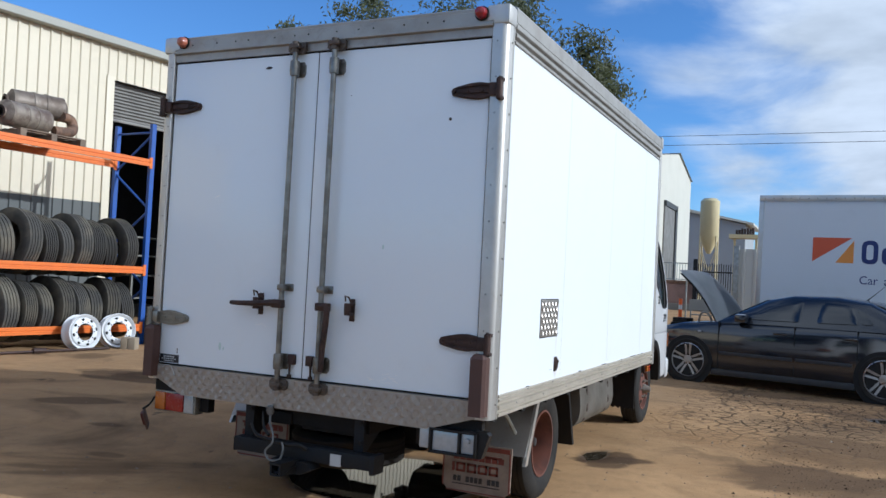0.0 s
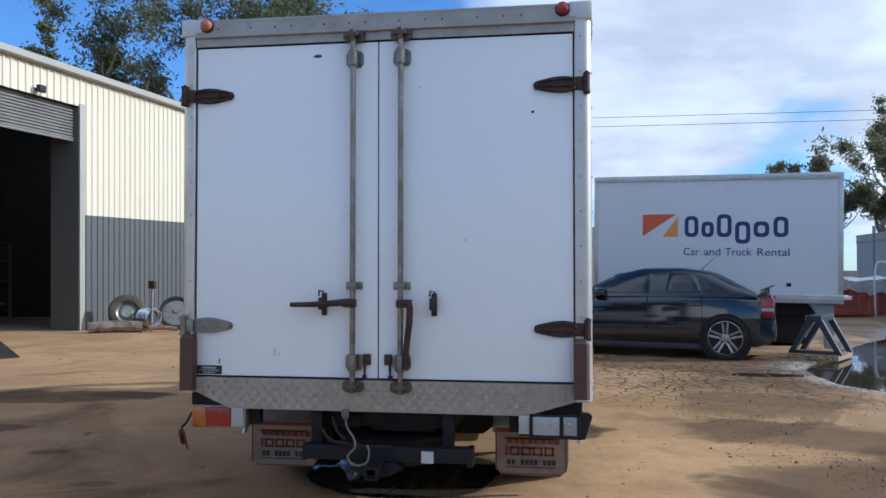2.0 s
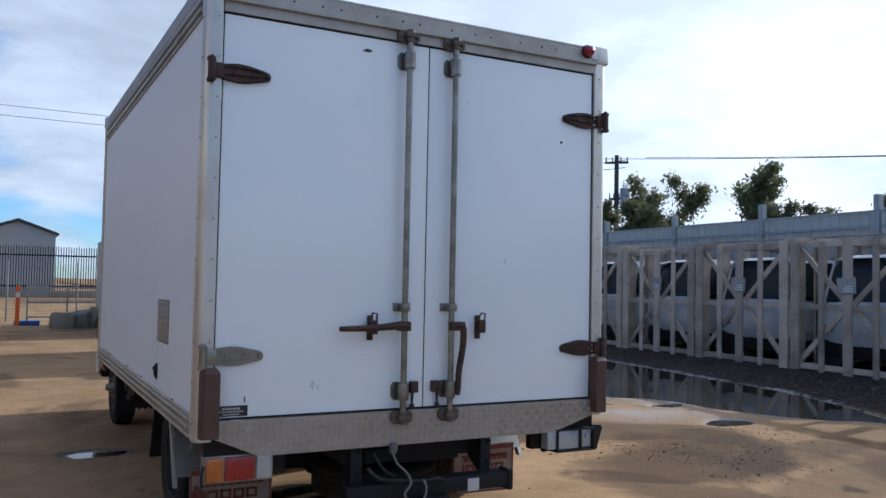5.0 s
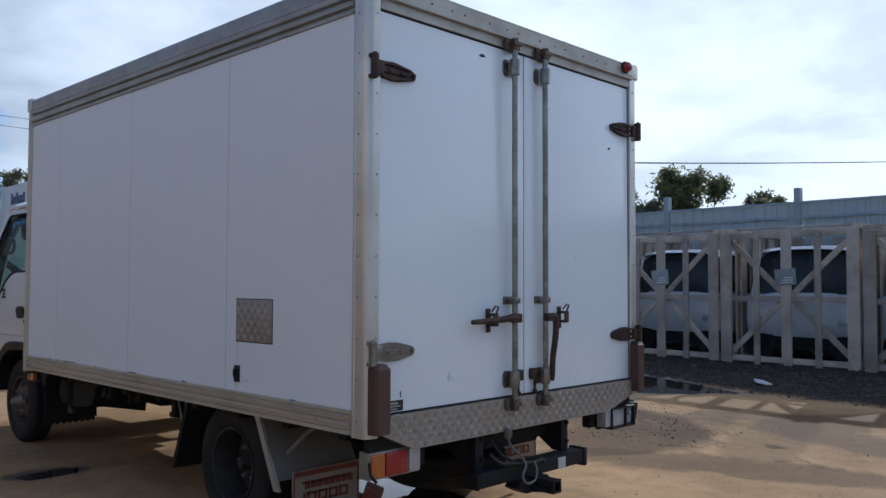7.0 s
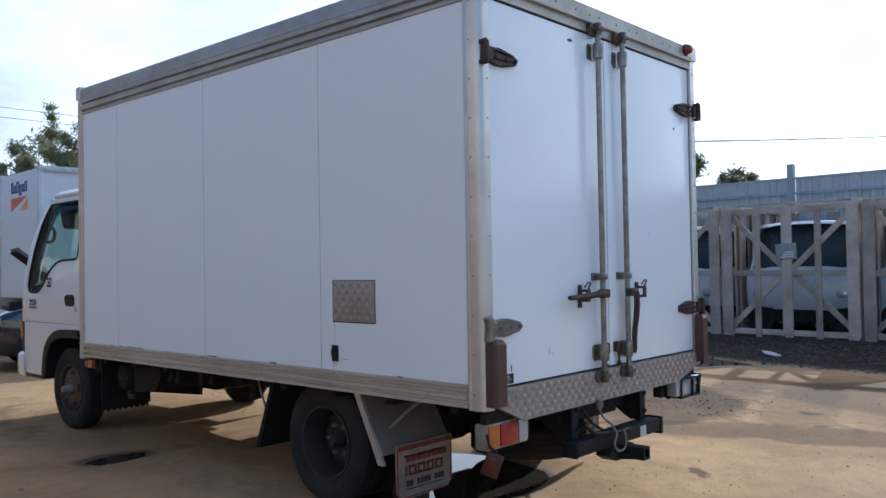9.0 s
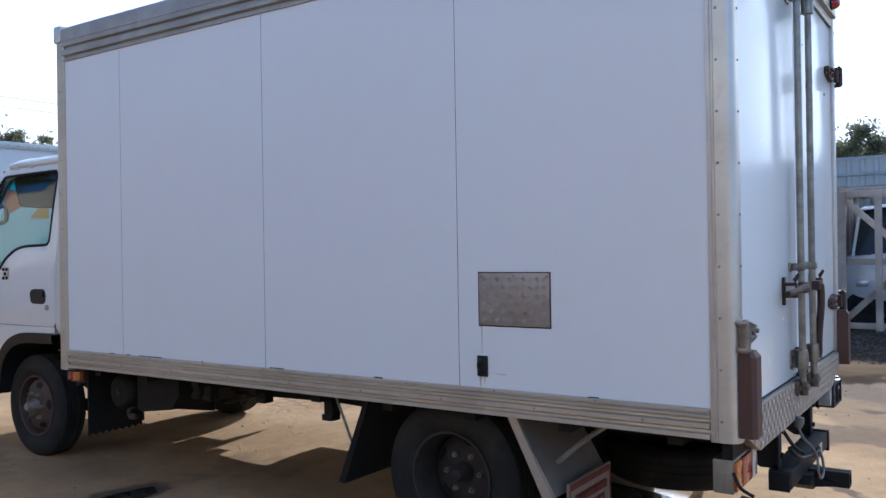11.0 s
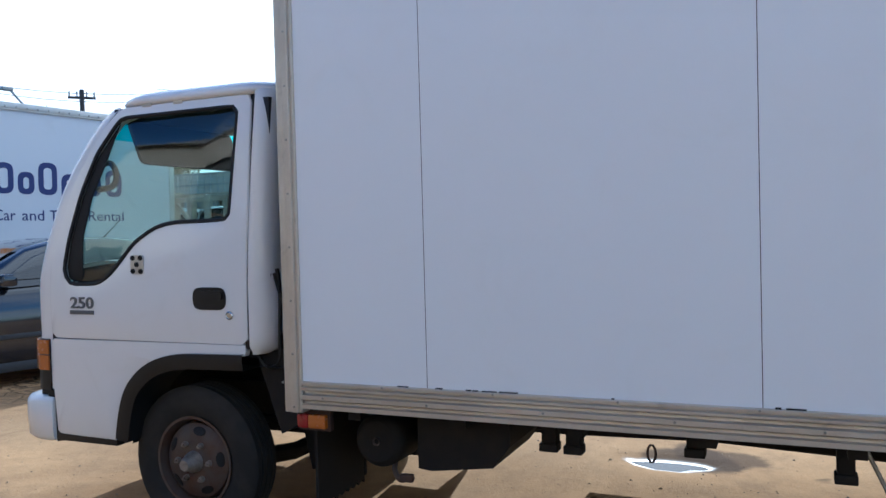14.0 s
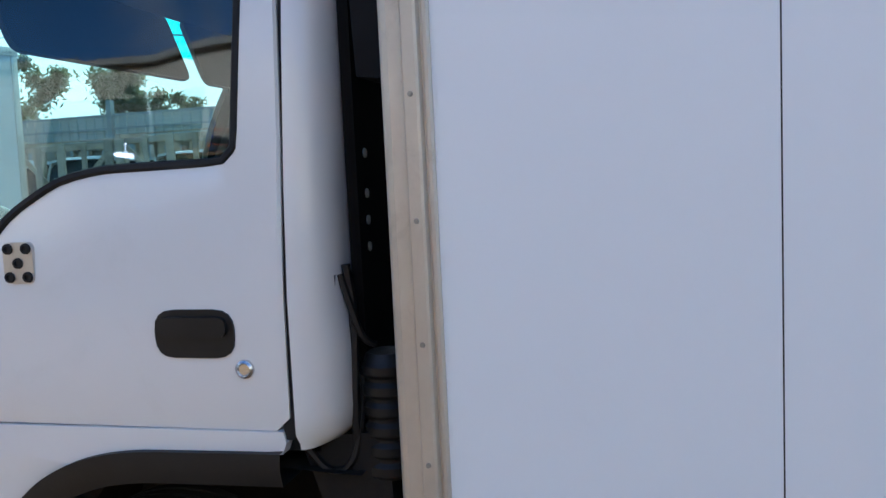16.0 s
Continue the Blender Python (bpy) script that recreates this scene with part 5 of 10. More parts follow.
    band.visible_shadow = False
    bm = BM()
    rows = []
    half = [(1.028, 5.806), (1.036, 5.88), (1.024, 5.965), (0.975, 6.040), (0.86, 6.080), (0.45, 6.100)]
    for z, d in ((0.418, 0.05), (0.424, 0.022), (0.445, 0.004), (0.56, 0.0), (0.630, 0.002), (0.650, 0.012), (0.657, 0.035)):
        line = [(x - d, max(y - d, 5.806)) for x, y in half]
        line = [(p.x, p.y) for p in smooth_line([(x, y, 0) for x, y in line], 4)]
        rows.append([bm.verts.new((x, y, z)) for x, y in line + [(-x, y) for x, y in line[::-1]] + [(-0.9, 5.79), (0.9, 5.79)]])
    for a, b in zip(rows, rows[1:]):
        bridge(bm, a, b)
    bm.faces.new(rows[0])
    bm.faces.new(rows[-1])
    part("bumper", bm, WHITE_PAINT, truck, "white wrap-round front bumper", angle=50)
    bm = BM()
    box(bm, (-0.98, 5.74, 0.64), (0.98, 5.93, 0.70), 0.008)
    for s in (-1, 1):
        prism(bm, [(5.80, 0.42), (5.74, 0.43), (5.74, 0.70), (5.85, 0.70), (5.85, 0.655), (5.806, 0.65)], "x", s * 0.90, s * 1.008)
    part("bumper_gap", bm, SEAL, truck, "dark gap round the bumper")
    # inside of the cab
    bm = BM()
    prism(bm, [(5.86, 1.30), (5.50, 1.345), (5.40, 1.33), (5.36, 1.22), (5.38, 1.0), (5.42, 0.9), (5.86, 0.9)], "x", -0.93, 0.93)
    dash = part("dashboard", bm, LINING, truck, "dark dashboard front")
    bm = BM()
    prism(bm, [(5.86, 1.302), (5.50, 1.349), (5.44, 1.352), (5.44, 1.362), (5.52, 1.366), (5.86, 1.32)], "x", -0.93, 0.93)
    part("dash_top", bm, DASH, dash, "grey dashboard top")
    for x in (-0.60, 0.0, 0.55):
        bm = BM()
        box(bm, (x - 0.11, 5.46, 1.362), (x + 0.11, 5.52, 1.371), 0.003)
        part("air_vent", bm, SEAL, dash, "dash-top air vent")
    for x0, x1 in ((-0.90, -0.30), (-0.26, 0.26), (0.30, 0.90)):
        bm = BM()
        box(bm, (x0, 4.66, 0.95), (x1, 5.18, 1.10), 0.04)
        box(bm, (x0, 4.62, 1.05), (x1, 4.75, 1.52), 0.05)
        part("seat", bm, LINING, truck, "dark cab seat")
    bm = BM()
    box(bm, (-0.93, 4.50, 0.95), (0.93, 4.60, 1.30))
    box(bm, (-0.93, 4.50, 1.95), (0.93, 4.60, 2.12))
    box(bm, (-0.95, 4.55, 0.90), (0.95, 5.85, 0.955))
    part("cab_lining", bm, LINING, truck, "dark cab trim")
    bm = BM()
    c = Vector((0.42, 5.24, 1.42))
    ax = Vector((0, -0.62, 0.78)).normalized()
    u, w = Vector((1, 0, 0)), ax.cross(Vector((1, 0, 0)))
    tube(bm, [c + u * 0.2 * math.cos(a) + w * 0.2 * math.sin(a) for a in [k * math.pi / 12 for k in range(25)]], 0.016, 8, False)
    cyl(bm, c - ax * 0.02, c - ax * 0.30, 0.03)
    for a in (0.3, 2.84, 4.71):
        tube(bm, [c, c + u * 0.2 * math.cos(a) + w * 0.2 * math.sin(a)], 0.014, 6)
    part("steering_wheel", bm, BLACK, truck, "black steering wheel")
    for x in (-0.45, 0.45):
        bm = BM()
        m = pose(x, 5.38, 2.0, -20, 0, 0)
        prism_pts = rounded([(-0.40, -0.15), (-0.40, 0.10), (0.40, 0.10), (0.40, -0.15)], 0.04)
        a = [bm.verts.new(m @ Vector((p[0], 0.008, p[1]))) for p in prism_pts]
        b = [bm.verts.new(m @ Vector((p[0], -0.008, p[1]))) for p in prism_pts]
        bridge(bm, a, b)
        bm.faces.new(a)
        bm.faces.new(b[::-1])
        part("sun_visor", bm, LINING, truck, "dark sun visor, folded down")
    bm = BM()
    tube(bm, smooth_line([(-0.90, 5.58, 1.85), (-0.875, 5.51, 1.87), (-0.868, 5.48, 1.81), (-0.875, 5.50, 1.75), (-0.895, 5.58, 1.735)]), 0.016, 8)
    part("grab_handle", bm, BLACK, truck, "black pillar grab handle")
    bm = BM()
    tube(bm, smooth_line([(0.90, 5.58, 1.85), (0.875, 5.51, 1.87), (0.868, 5.48, 1.81), (0.875, 5.50, 1.75), (0.895, 5.58, 1.735)]), 0.018, 8)
    part("grab_handle", bm, BLACK, truck, "black pillar grab handle")
    bm = BM()
    tube(bm, [(-0.55, 5.80, 1.33), (0.1, 5.82, 1.36)], 0.008, 6)
    tube(bm, [(0.0, 5.80, 1.33), (0.6, 5.80, 1.37)], 0.008, 6)
    part("wiper", bm, BLACK, truck, "windscreen wipers")
    # dark gear between cab and box
    bm = BM()
    prism(bm, [(4.33, 2.62), (4.44, 2.62), (4.44, 1.98), (4.43, 1.72), (4.35, 1.71), (4.33, 1.9)], "x", -0.93, -0.66)
    part("intake_duct", bm, DUCT, truck, "dark grey air intake duct", angle=25)
    # plate set over the white cab back; its black carries the gap's shade
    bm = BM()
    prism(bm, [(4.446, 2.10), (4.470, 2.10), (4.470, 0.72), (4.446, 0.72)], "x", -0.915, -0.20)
    plate = part("back_plate", bm, GAP_SHADE, truck, "perforated plate, near-black for the gap's shade")
    for z in (1.56, 1.47, 1.41, 1.35):
        bm = BM()
        cyl(bm, (-0.86, 4.446, z), (-0.86, 4.443, z), 0.011, n=8)
        part("hole", bm, ALLOY, plate)
    bm = BM()
    pts = []
    for i in range(6):
        z = 0.84 + i * 0.045
        pts += [(0.052, z), (0.060, z + 0.010), (0.060, z + 0.028), (0.052, z + 0.038)]
    lathe(bm, [(0.0001, 0.83), *pts, (0.045, 1.12), (0.0001, 1.125)], (-0.90, 4.405, 0), (0, 0, 1), 20)
    part("intake_bellows", bm, BLACK, truck, "ribbed black intake bellows")
    for pp, r in (([(-0.95, 4.47, 1.32), (-0.945, 4.46, 1.20), (-0.95, 4.465, 1.02), (-0.94, 4.47, 0.88), (-0.93, 4.48, 0.66)], 0.010), ([(-0.96, 4.48, 1.30), (-0.95, 4.445, 1.17), (-0.93, 4.42, 1.14)], 0.008), ([(-0.96, 4.59, 0.93), (-0.955, 4.53, 0.86), (-0.95, 4.47, 0.90), (-0.92, 4.45, 1.10)], 0.008)):
        bm = BM()
        tube(bm, smooth_line(pp), r, 6)
        part("hose", bm, BLACK, truck, "thin black hose behind the cab")
    bm = BM()
    prism(bm, [(4.485, 1.30), (4.50, 1.30), (4.50, 1.22), (4.49, 1.20)], "x", -0.975, -0.93)
    part("bump_stop", bm, BLACK, truck, "small rubber stop")
    bm = BM()
    prism(bm, [(4.60, 0.93), (4.40, 0.95), (4.38, 0.60), (4.47, 0.55)], "x", -0.95, -0.40)
    part("cab_mount", bm, CHASSIS, truck, "dark bracketry under the cab")
    bm = BM()
    prism(bm, [(4.60, 0.93), (4.40, 0.95), (4.38, 0.60), (4.47, 0.55)], "x", 0.40, 0.95)
    part("cab_mount", bm, CHASSIS, truck, "dark bracketry under the cab")


before = set(truck.children)
build_cab()
# the cab sits a little wider and further forward on its mounts
for ob in set(truck.children) - before:
    ob.matrix_basis = pose(0, 4.697, -0.004) @ Matrix.Diagonal((1.035, 1.03, 1, 1)) @ pose(0, -4.6, 0) @ ob.matrix_basis


# ---- ground ----
def smoothstep(a, b, x):
    u = min(1.0, max(0.0, (x - a) / (b - a)))
    return u * u * (3 - 2 * u)


FOOT = ((-8, 6.2), (0, 6.95), (2.2, 7.3), (4.5, 8.1), (9.4, 8.75), (16, 9.0), (26, 9.6))      # foot of the gravel bank, by y
SHORE = ((-8, 7.5), (-2, 7.6), (0, 7.5), (1.0, 7.25), (1.9, 6.75), (2.6, 6.35), (3.6, 6.05), (4.3, 5.95), (4.75, 5.75), (5.05, 5.2), (5.7, 4.95), (6.6, 4.6), (7.3, 4.45), (8.2, 4.6), (9.0, 5.0), (10.5, 5.6), (11, 5.8), (14, 7.6), (16.5, 8.8), (26, 12.0))  # near edge of the pool
WATER_Z = -0.022


CRATE_Z = 0.07                    # top of the low gravel bank


def crate_x(y):
    """Front line of the crates on the bank."""
    return 10.3 + 0.055 * (y - 1.4)


def ground_z(x, y):
    z = 0.006 * noise.noise((x * 0.55, y * 0.55, 0.3)) + 0.004 * noise.noise((x * 2.3, y * 2.3, 4.0))
    foot, shore = lerp_table(y, FOOT), lerp_table(y, SHORE)
    wob = 0.28 * noise.noise((x * 0.7, y * 0.7, 9.0)) + 0.12 * noise.noise((x * 2.1, y * 2.1, 2.0))
    # the pool's hollow
    into = smoothstep(shore - 0.55 + 0.35 * wob, shore + 0.7 + 0.35 * wob, x) * (1 - smoothstep(foot - 0.2, foot + 0.45, x + 0.4 * wob))
    z -= 0.062 * into * (0.42 + 0.58 * smoothstep(2.0, 3.2, y))
    # gravel bank up to the fence
    rise = smoothstep(foot - 0.1, max(crate_x(min(y, 18.0)) - 0.05, foot + 0.35), x + 0.25 * wob)
    z += rise * (CRATE_Z + 0.012 + 0.03 * noise.noise((x * 1.7, y * 1.7, 7.0)))
    # small puddles
    for px, py, rx, ry, deep in ((-0.17, 1.32, 0.70, 0.80, 0.055), (1.0, 3.1, 0.13, 0.30, 0.037), (3.75, 7.45, 0.5, 0.28, 0.045), (-1.27, 3.65, 0.36, 0.2, 0.029), (-3.0, 16.3, 0.35, 0.25, 0.045), (5.56, 4.06, 0.26, 0.12, 0.045), (5.26, 2.75, 0.36, 0.2, 0.045)):
        d = math.hypot((x - px) / rx, (y - py) / ry) + 0.8 * wob
        z -= deep * (1 - smoothstep(0.5, 1.3, d))
    # ruts by the muddy patch
    m = math.hypot((x - 3.5) / 1.0, (y - 1.5) / 0.9)
    z += 0.018 * (1 - smoothstep(0.4, 1.2, m)) * noise.noise((x * 7, y * 7, 1.0))
    return z


def earth_material():
    m = bpy.data.materials.new("bare_earth")
    m.use_nodes = True
    t = m.node_tree
    p = t.nodes["Principled BSDF"]
    co = t.nodes.new("ShaderNodeTexCoord").outputs["Object"]
    sep = t.nodes.new("ShaderNodeSeparateXYZ")
    t.links.new(co, sep.inputs[0])
    big = noise_node(t, co, 0.16, 4, 0.6, 0.4)
    mid = noise_node(t, co, 0.7, 6, 0.62, 0.8)
    small = noise_node(t, co, 5.0, 5, 0.65)
    grit = noise_node(t, co, 55.0, 3, 0.7)
    c = mix_colour(t, ramp(t, mid, 0.35, 0.7), (0.49, 0.305, 0.150), (0.35, 0.208, 0.098))
    c = mix_colour(t, math_node(t, "MULTIPLY", ramp(t, big, 0.45, 0.65), 0.7), c, (0.335, 0.222, 0.122))
    c = mix_colour(t, math_node(t, "MULTIPLY", ramp(t, small, 0.42, 0.72), 0.35), c, (0.22, 0.145, 0.08))
    speck = noise_node(t, co, 120.0, 2, 0.75)
    c = mix_colour(t, math_node(t, "MULTIPLY", ramp(t, speck, 0.52, 0.68), math_node(t, "ADD", math_node(t, "MULTIPLY", ramp(t, mid, 0.4, 0.6), 0.35), 0.2)), c, (0.13, 0.085, 0.05))
    c = mix_colour(t, math_node(t, "MULTIPLY", ramp(t, grit, 0.58, 0.72), 0.3), c, (0.50, 0.40, 0.28))
    # damp, darker stains
    damp_n = noise_node(t, co, 0.33, 5, 0.6, 1.1)
    side = math_node(t, "MULTIPLY", ramp(t, sep.outputs[0], 1.6, 3.4), math_node(t, "MULTIPLY", ramp(t, sep.outputs[1], 9.8, 8.4), ramp(t, sep.outputs[1], -3.0, 1.0)))
    damp = ramp(t, math_node(t, "ADD", damp_n, math_node(t, "MULTIPLY", side, 0.06)), 0.54, 0.65)
    c = mix_colour(t, math_node(t, "MULTIPLY", damp, 0.62), c, (0.10, 0.062, 0.035))
    spots = ramp(t, noise_node(t, co, 1.5, 3, 0.5, 0.6), 0.69, 0.735)
    c = mix_colour(t, math_node(t, "MULTIPLY", spots, 0.7), c, (0.055, 0.042, 0.032))
    # oil and water stains that lie on the yard, each an uneven blot
    for bx, by, rx, ry, turn, deep in ((3.3, 2.9, 1.7, 0.65, -0.45, 0.55), (2.9, 4.5, 1.0, 0.8, 0.4, 0.55), (4.3, 0.3, 1.6, 0.4, 0.2, 0.45), (-1.27, 3.65, 0.36, 0.2, 0.0, 0.75), (3.6, 1.55, 1.3, 0.75, 0.3, 0.6), (4.6, 1.2, 1.2, 0.35, 0.3, 0.45), (2.62, -0.05, 1.35, 0.42, 1.95, 0.62), (5.9, 1.2, 2.2, 0.42, 1.37, 0.3), (1.2, 2.93, 0.36, 0.14, 0.5, 0.8), (2.55, 3.2, 0.7, 0.5, 0.5, 0.5), (-4.9, 3.95, 1.35, 0.42, 0.25, 0.75), (-4.05, 4.25, 0.5, 0.2, 0.1, 0.7), (-4.25, 2.1, 0.6, 0.28, 0.5, 0.7), (-3.0, 1.4, 0.22, 0.12, 0.3, 0.6), (1.15, 2.95, 0.24, 0.34, 0.0, 0.8),
                                       (-2.1, 0.55, 0.2, 0.1, 0.2, 0.5), (-5.8, 4.1, 0.7, 0.25, 0.5, 0.5), (3.5, 7.5, 0.75, 0.5, 0.2, 0.6), (3.5, 1.3, 1.0, 0.7, 0.4, 0.5), (3.7, 2.9, 1.0, 0.6, -0.1, 0.3), (3.3, 6.0, 1.1, 1.5, 0.0, 0.4), (2.9, 8.6, 1.9, 1.1, 0.0, 0.6), (-3.2, 8.4, 0.7, 0.3, 0.6, 0.5)):
        mp = t.nodes.new("ShaderNodeMapping")
        mp.vector_type = "TEXTURE"
        mp.inputs["Location"].default_value, mp.inputs["Rotation"].default_value, mp.inputs["Scale"].default_value = (bx, by, 0), (0, 0, turn), (rx, ry, 1)
        t.links.new(co, mp.inputs["Vector"])
        ln = t.nodes.new("ShaderNodeVectorMath")
        ln.operation = "LENGTH"
        t.links.new(mp.outputs[0], ln.inputs[0])
        blot = ramp(t, math_node(t, "ADD", ln.outputs["Value"], math_node(t, "MULTIPLY", math_node(t, "SUBTRACT", mid, 0.5), 2.6)), 1.15, 0.8)
        c = mix_colour(t, math_node(t, "MULTIPLY", blot, deep), c, (0.085, 0.055, 0.035))
    # dark gravel bank on the far side
    edge = math_node(t, "ADD", math_node(t, "SUBTRACT", sep.outputs[0], math_node(t, "MULTIPLY", sep.outputs[1], 0.16)), math_node(t, "MULTIPLY", mid, 1.2))
    bank = ramp(t, edge, 7.45, 7.9)
    stone = noise_node(t, co, 22.0, 2, 0.6)
    gravel = mix_colour(t, ramp(t, stone, 0.45, 0.62), (0.030, 0.023, 0.016), (0.085, 0.067, 0.049))
    c = mix_colour(t, bank, c, gravel)
    # wet rim where the surface lies low
    wet = t.nodes.new("ShaderNodeMapRange")
    wet.interpolation_type = "SMOOTHSTEP"
    t.links.new(math_node(t, "ADD", sep.outputs[2], math_node(t, "MULTIPLY", math_node(t, "SUBTRACT", small, 0.5), 0.012)), wet.inputs["Value"])
    wet.inputs["From Min"].default_value, wet.inputs["From Max"].default_value = -0.026, -0.006
    wet.inputs["To Min"].default_value, wet.inputs["To Max"].default_value = 1.0, 0.0
    w = wet.outputs["Result"]
    c = mix_colour(t, math_node(t, "MULTIPLY", w, 0.72), c, (0.085, 0.062, 0.042))
    scum = math_node(t, "MULTIPLY", ramp(t, sep.outputs[2], -0.030, -0.016), ramp(t, sep.outputs[2], 0.004, -0.008))
    scum = math_node(t, "MULTIPLY", scum, math_node(t, "MULTIPLY", math_node(t, "MULTIPLY", ramp(t, sep.outputs[0], 3.6, 4.6), ramp(t, sep.outputs[1], 2.4, 3.6)), ramp(t, mid, 0.38, 0.5)))
    c = mix_colour(t, math_node(t, "MULTIPLY", scum, 0.7), c, (0.50, 0.45, 0.39))
    # drying cracks and broken crust
    vor = t.nodes.new("ShaderNodeTexVoronoi")
    vor.feature = "DISTANCE_TO_EDGE"
    vor.inputs["Scale"].default_value = 5.5
    warp = t.nodes.new("ShaderNodeVectorMath")
    warp.operation = "ADD"
    nz = t.nodes.new("ShaderNodeTexNoise")
    nz.inputs["Scale"].default_value = 3.0
    t.links.new(co, nz.inputs["Vector"])
    t.links.new(co, warp.inputs[0])
    sway = t.nodes.new("ShaderNodeVectorMath")
    sway.operation = "SCALE"
    sway.inputs["Scale"].default_value = 0.16
    t.links.new(nz.outputs["Color"], sway.inputs[0])
    t.links.new(sway.outputs[0], warp.inputs[1])
    t.links.new(warp.outputs[0], vor.inputs["Vector"])
    crack = ramp(t, vor.outputs["Distance"], 0.11, 0.02)
    zone = math_node(t, "MULTIPLY", ramp(t, sep.outputs[0], 0.6, 1.8), math_node(t, "MULTIPLY", ramp(t, sep.outputs[1], 3.6, 6.0), ramp(t, sep.outputs[1], 11.0, 9.5)))
    zone = math_node(t, "MULTIPLY", zone, ramp(t, mid, 0.36, 0.48))
    crack = math_node(t, "MULTIPLY", crack, zone)
    c = mix_colour(t, math_node(t, "MULTIPLY", crack, 0.8), c, (0.07, 0.05, 0.033))
    t.links.new(c, p.inputs["Base Color"])
    r = math_node(t, "SUBTRACT", 0.93, math_node(t, "ADD", math_node(t, "MULTIPLY", w, 0.68), math_node(t, "MULTIPLY", damp, 0.05)), True)
    t.links.new(r, p.inputs["Roughness"])
    t.links.new(math_node(t, "ADD", math_node(t, "MULTIPLY", w, 0.4), 0.05), p.inputs["Specular IOR Level"])
    h = math_node(t, "ADD", math_node(t, "MULTIPLY", grit, 0.35), math_node(t, "SUBTRACT", math_node(t, "MULTIPLY", small, 0.8), math_node(t, "MULTIPLY", crack, 1.2)))
    h = math_node(t, "ADD", h, math_node(t, "MULTIPLY", math_node(t, "MULTIPLY", stone, bank), 3.0))
    b = t.nodes.new("ShaderNodeBump")
    b.inputs["Strength"].default_value, b.inputs["Distance"].default_value = 0.55, 0.02
    t.links.new(h, b.inputs["Height"])
    t.links.new(b.outputs[0], p.inputs["Normal"])
    return m


def build_ground():
    def axis(lo, hi, step, far):
        inner = list(np.arange(lo, hi + 1e-6, step))
        out, d, g = [], inner[-1], step
        while d < far:
            g *= 1.35
            d += g
            out.append(d)
        back, d, g = [], inner[0], step
        while d > -far:
            g *= 1.35
            d -= g
            back.append(d)
        return back[::-1] + inner + out
    xs, ys = axis(-9.0, 12.5, 0.11, 900), axis(-4.5, 19.0, 0.13, 900)
    vs = []
    for y in ys:
        for x in xs:
            near = -20 < x < 24 and -14 < y < 40
            vs.append((x, y, ground_z(x, y) if near else (0.3 if x > 10 else 0.0) * (1 if 10 < x < 40 else 0)))
    n = len(xs)
    fs = [(j * n + i, j * n + i + 1, (j + 1) * n + i + 1, (j + 1) * n + i) for j in range(len(ys) - 1) for i in range(n - 1)]
    me = bpy.data.meshes.new("ground")
    me.from_pydata(vs, [], fs)
    me.shade_smooth()
    me.materials.append(earth_material())
    tagged(new("ground", me), "tan bare earth yard with damp stains and a gravel bank", "ground", kind="structure")
    bm = BM()
    bmesh.ops.create_grid(bm, x_segments=1, y_segments=1, size=0.5)
    water = bpy.data.materials.new("muddy_water")
    water.use_nodes = True
    t = water.node_tree
    p = t.nodes["Principled BSDF"]
    p.inputs["Base Color"].default_value = (0.045, 0.036, 0.024, 1)
    p.inputs["Roughness"].default_value = 0.03
    p.inputs["IOR"].default_value = 1.33
    nb = t.nodes.new("ShaderNodeBump")
    nb.inputs["Strength"].default_value, nb.inputs["Distance"].default_value = 0.06, 0.01
    t.links.new(noise_node(t, t.nodes.new("ShaderNodeTexCoord").outputs["Object"], 90.0, 2, 0.5), nb.inputs["Height"])
    t.links.new(nb.outputs[0], p.inputs["Normal"])
    single("puddle_water", bm, water, "still muddy water lying over the yard's hollows", "water", m=pose(4.5, 8.0, WATER_Z) @ Matrix.Diagonal((22, 30, 1, 1)), kind="structure")


build_ground()


def scatter_stones(name, label, count, seed, area, size, mat, keep=None):
    """Small stones and crumbs strewn on the yard, one joined mesh."""
    rng = random.Random(seed)
    vs, fs = [], []
    while len(vs) < count * 6:
        x, y = rng.uniform(*area[0]), rng.uniform(*area[1])
        if keep and not keep(x, y):
            continue
        z = ground_z(x, y)
        if z < WATER_Z + 0.004:
            continue
        r = size * rng.uniform(0.4, 1.0) * (2.2 if rng.random() < 0.05 else 1.0)
        a, q = rng.uniform(0, 6.28), rng.uniform(0.5, 1.0)
        ca, sa = math.cos(a) * r, math.sin(a) * r
        i = len(vs)
        vs += [(x + ca, y + sa, z), (x - sa * q, y + ca * q, z), (x - ca, y - sa, z), (x + sa * q, y - ca * q, z), (x + rng.uniform(-0.3, 0.3) * r, y + rng.uniform(-0.3, 0.3) * r, z + r * rng.uniform(0.5, 0.9)), (x, y, z - r * 0.4)]
        fs += [(i + k, i + (k + 1) % 4, i + 4) for k in range(4)]
    me = bpy.data.meshes.new(name)
    me.from_pydata(vs, [], fs)
    me.materials.append(mat)
    tagged(new(name, me), label, "stones", kind="stuff")


PEBBLE = material("pale_grit", (0.36, 0.29, 0.21), 0.9, 0.0, scale=3, grain=40, amount=0.5, bump=0.1, col2=(0.16, 0.115, 0.075), spec=0.15)
BALLAST = material("grey_ballast", (0.10, 0.085, 0.07), 0.9, 0.0, scale=4, grain=40, amount=0.5, bump=0.1, col2=(0.05, 0.042, 0.035), spec=0.2)
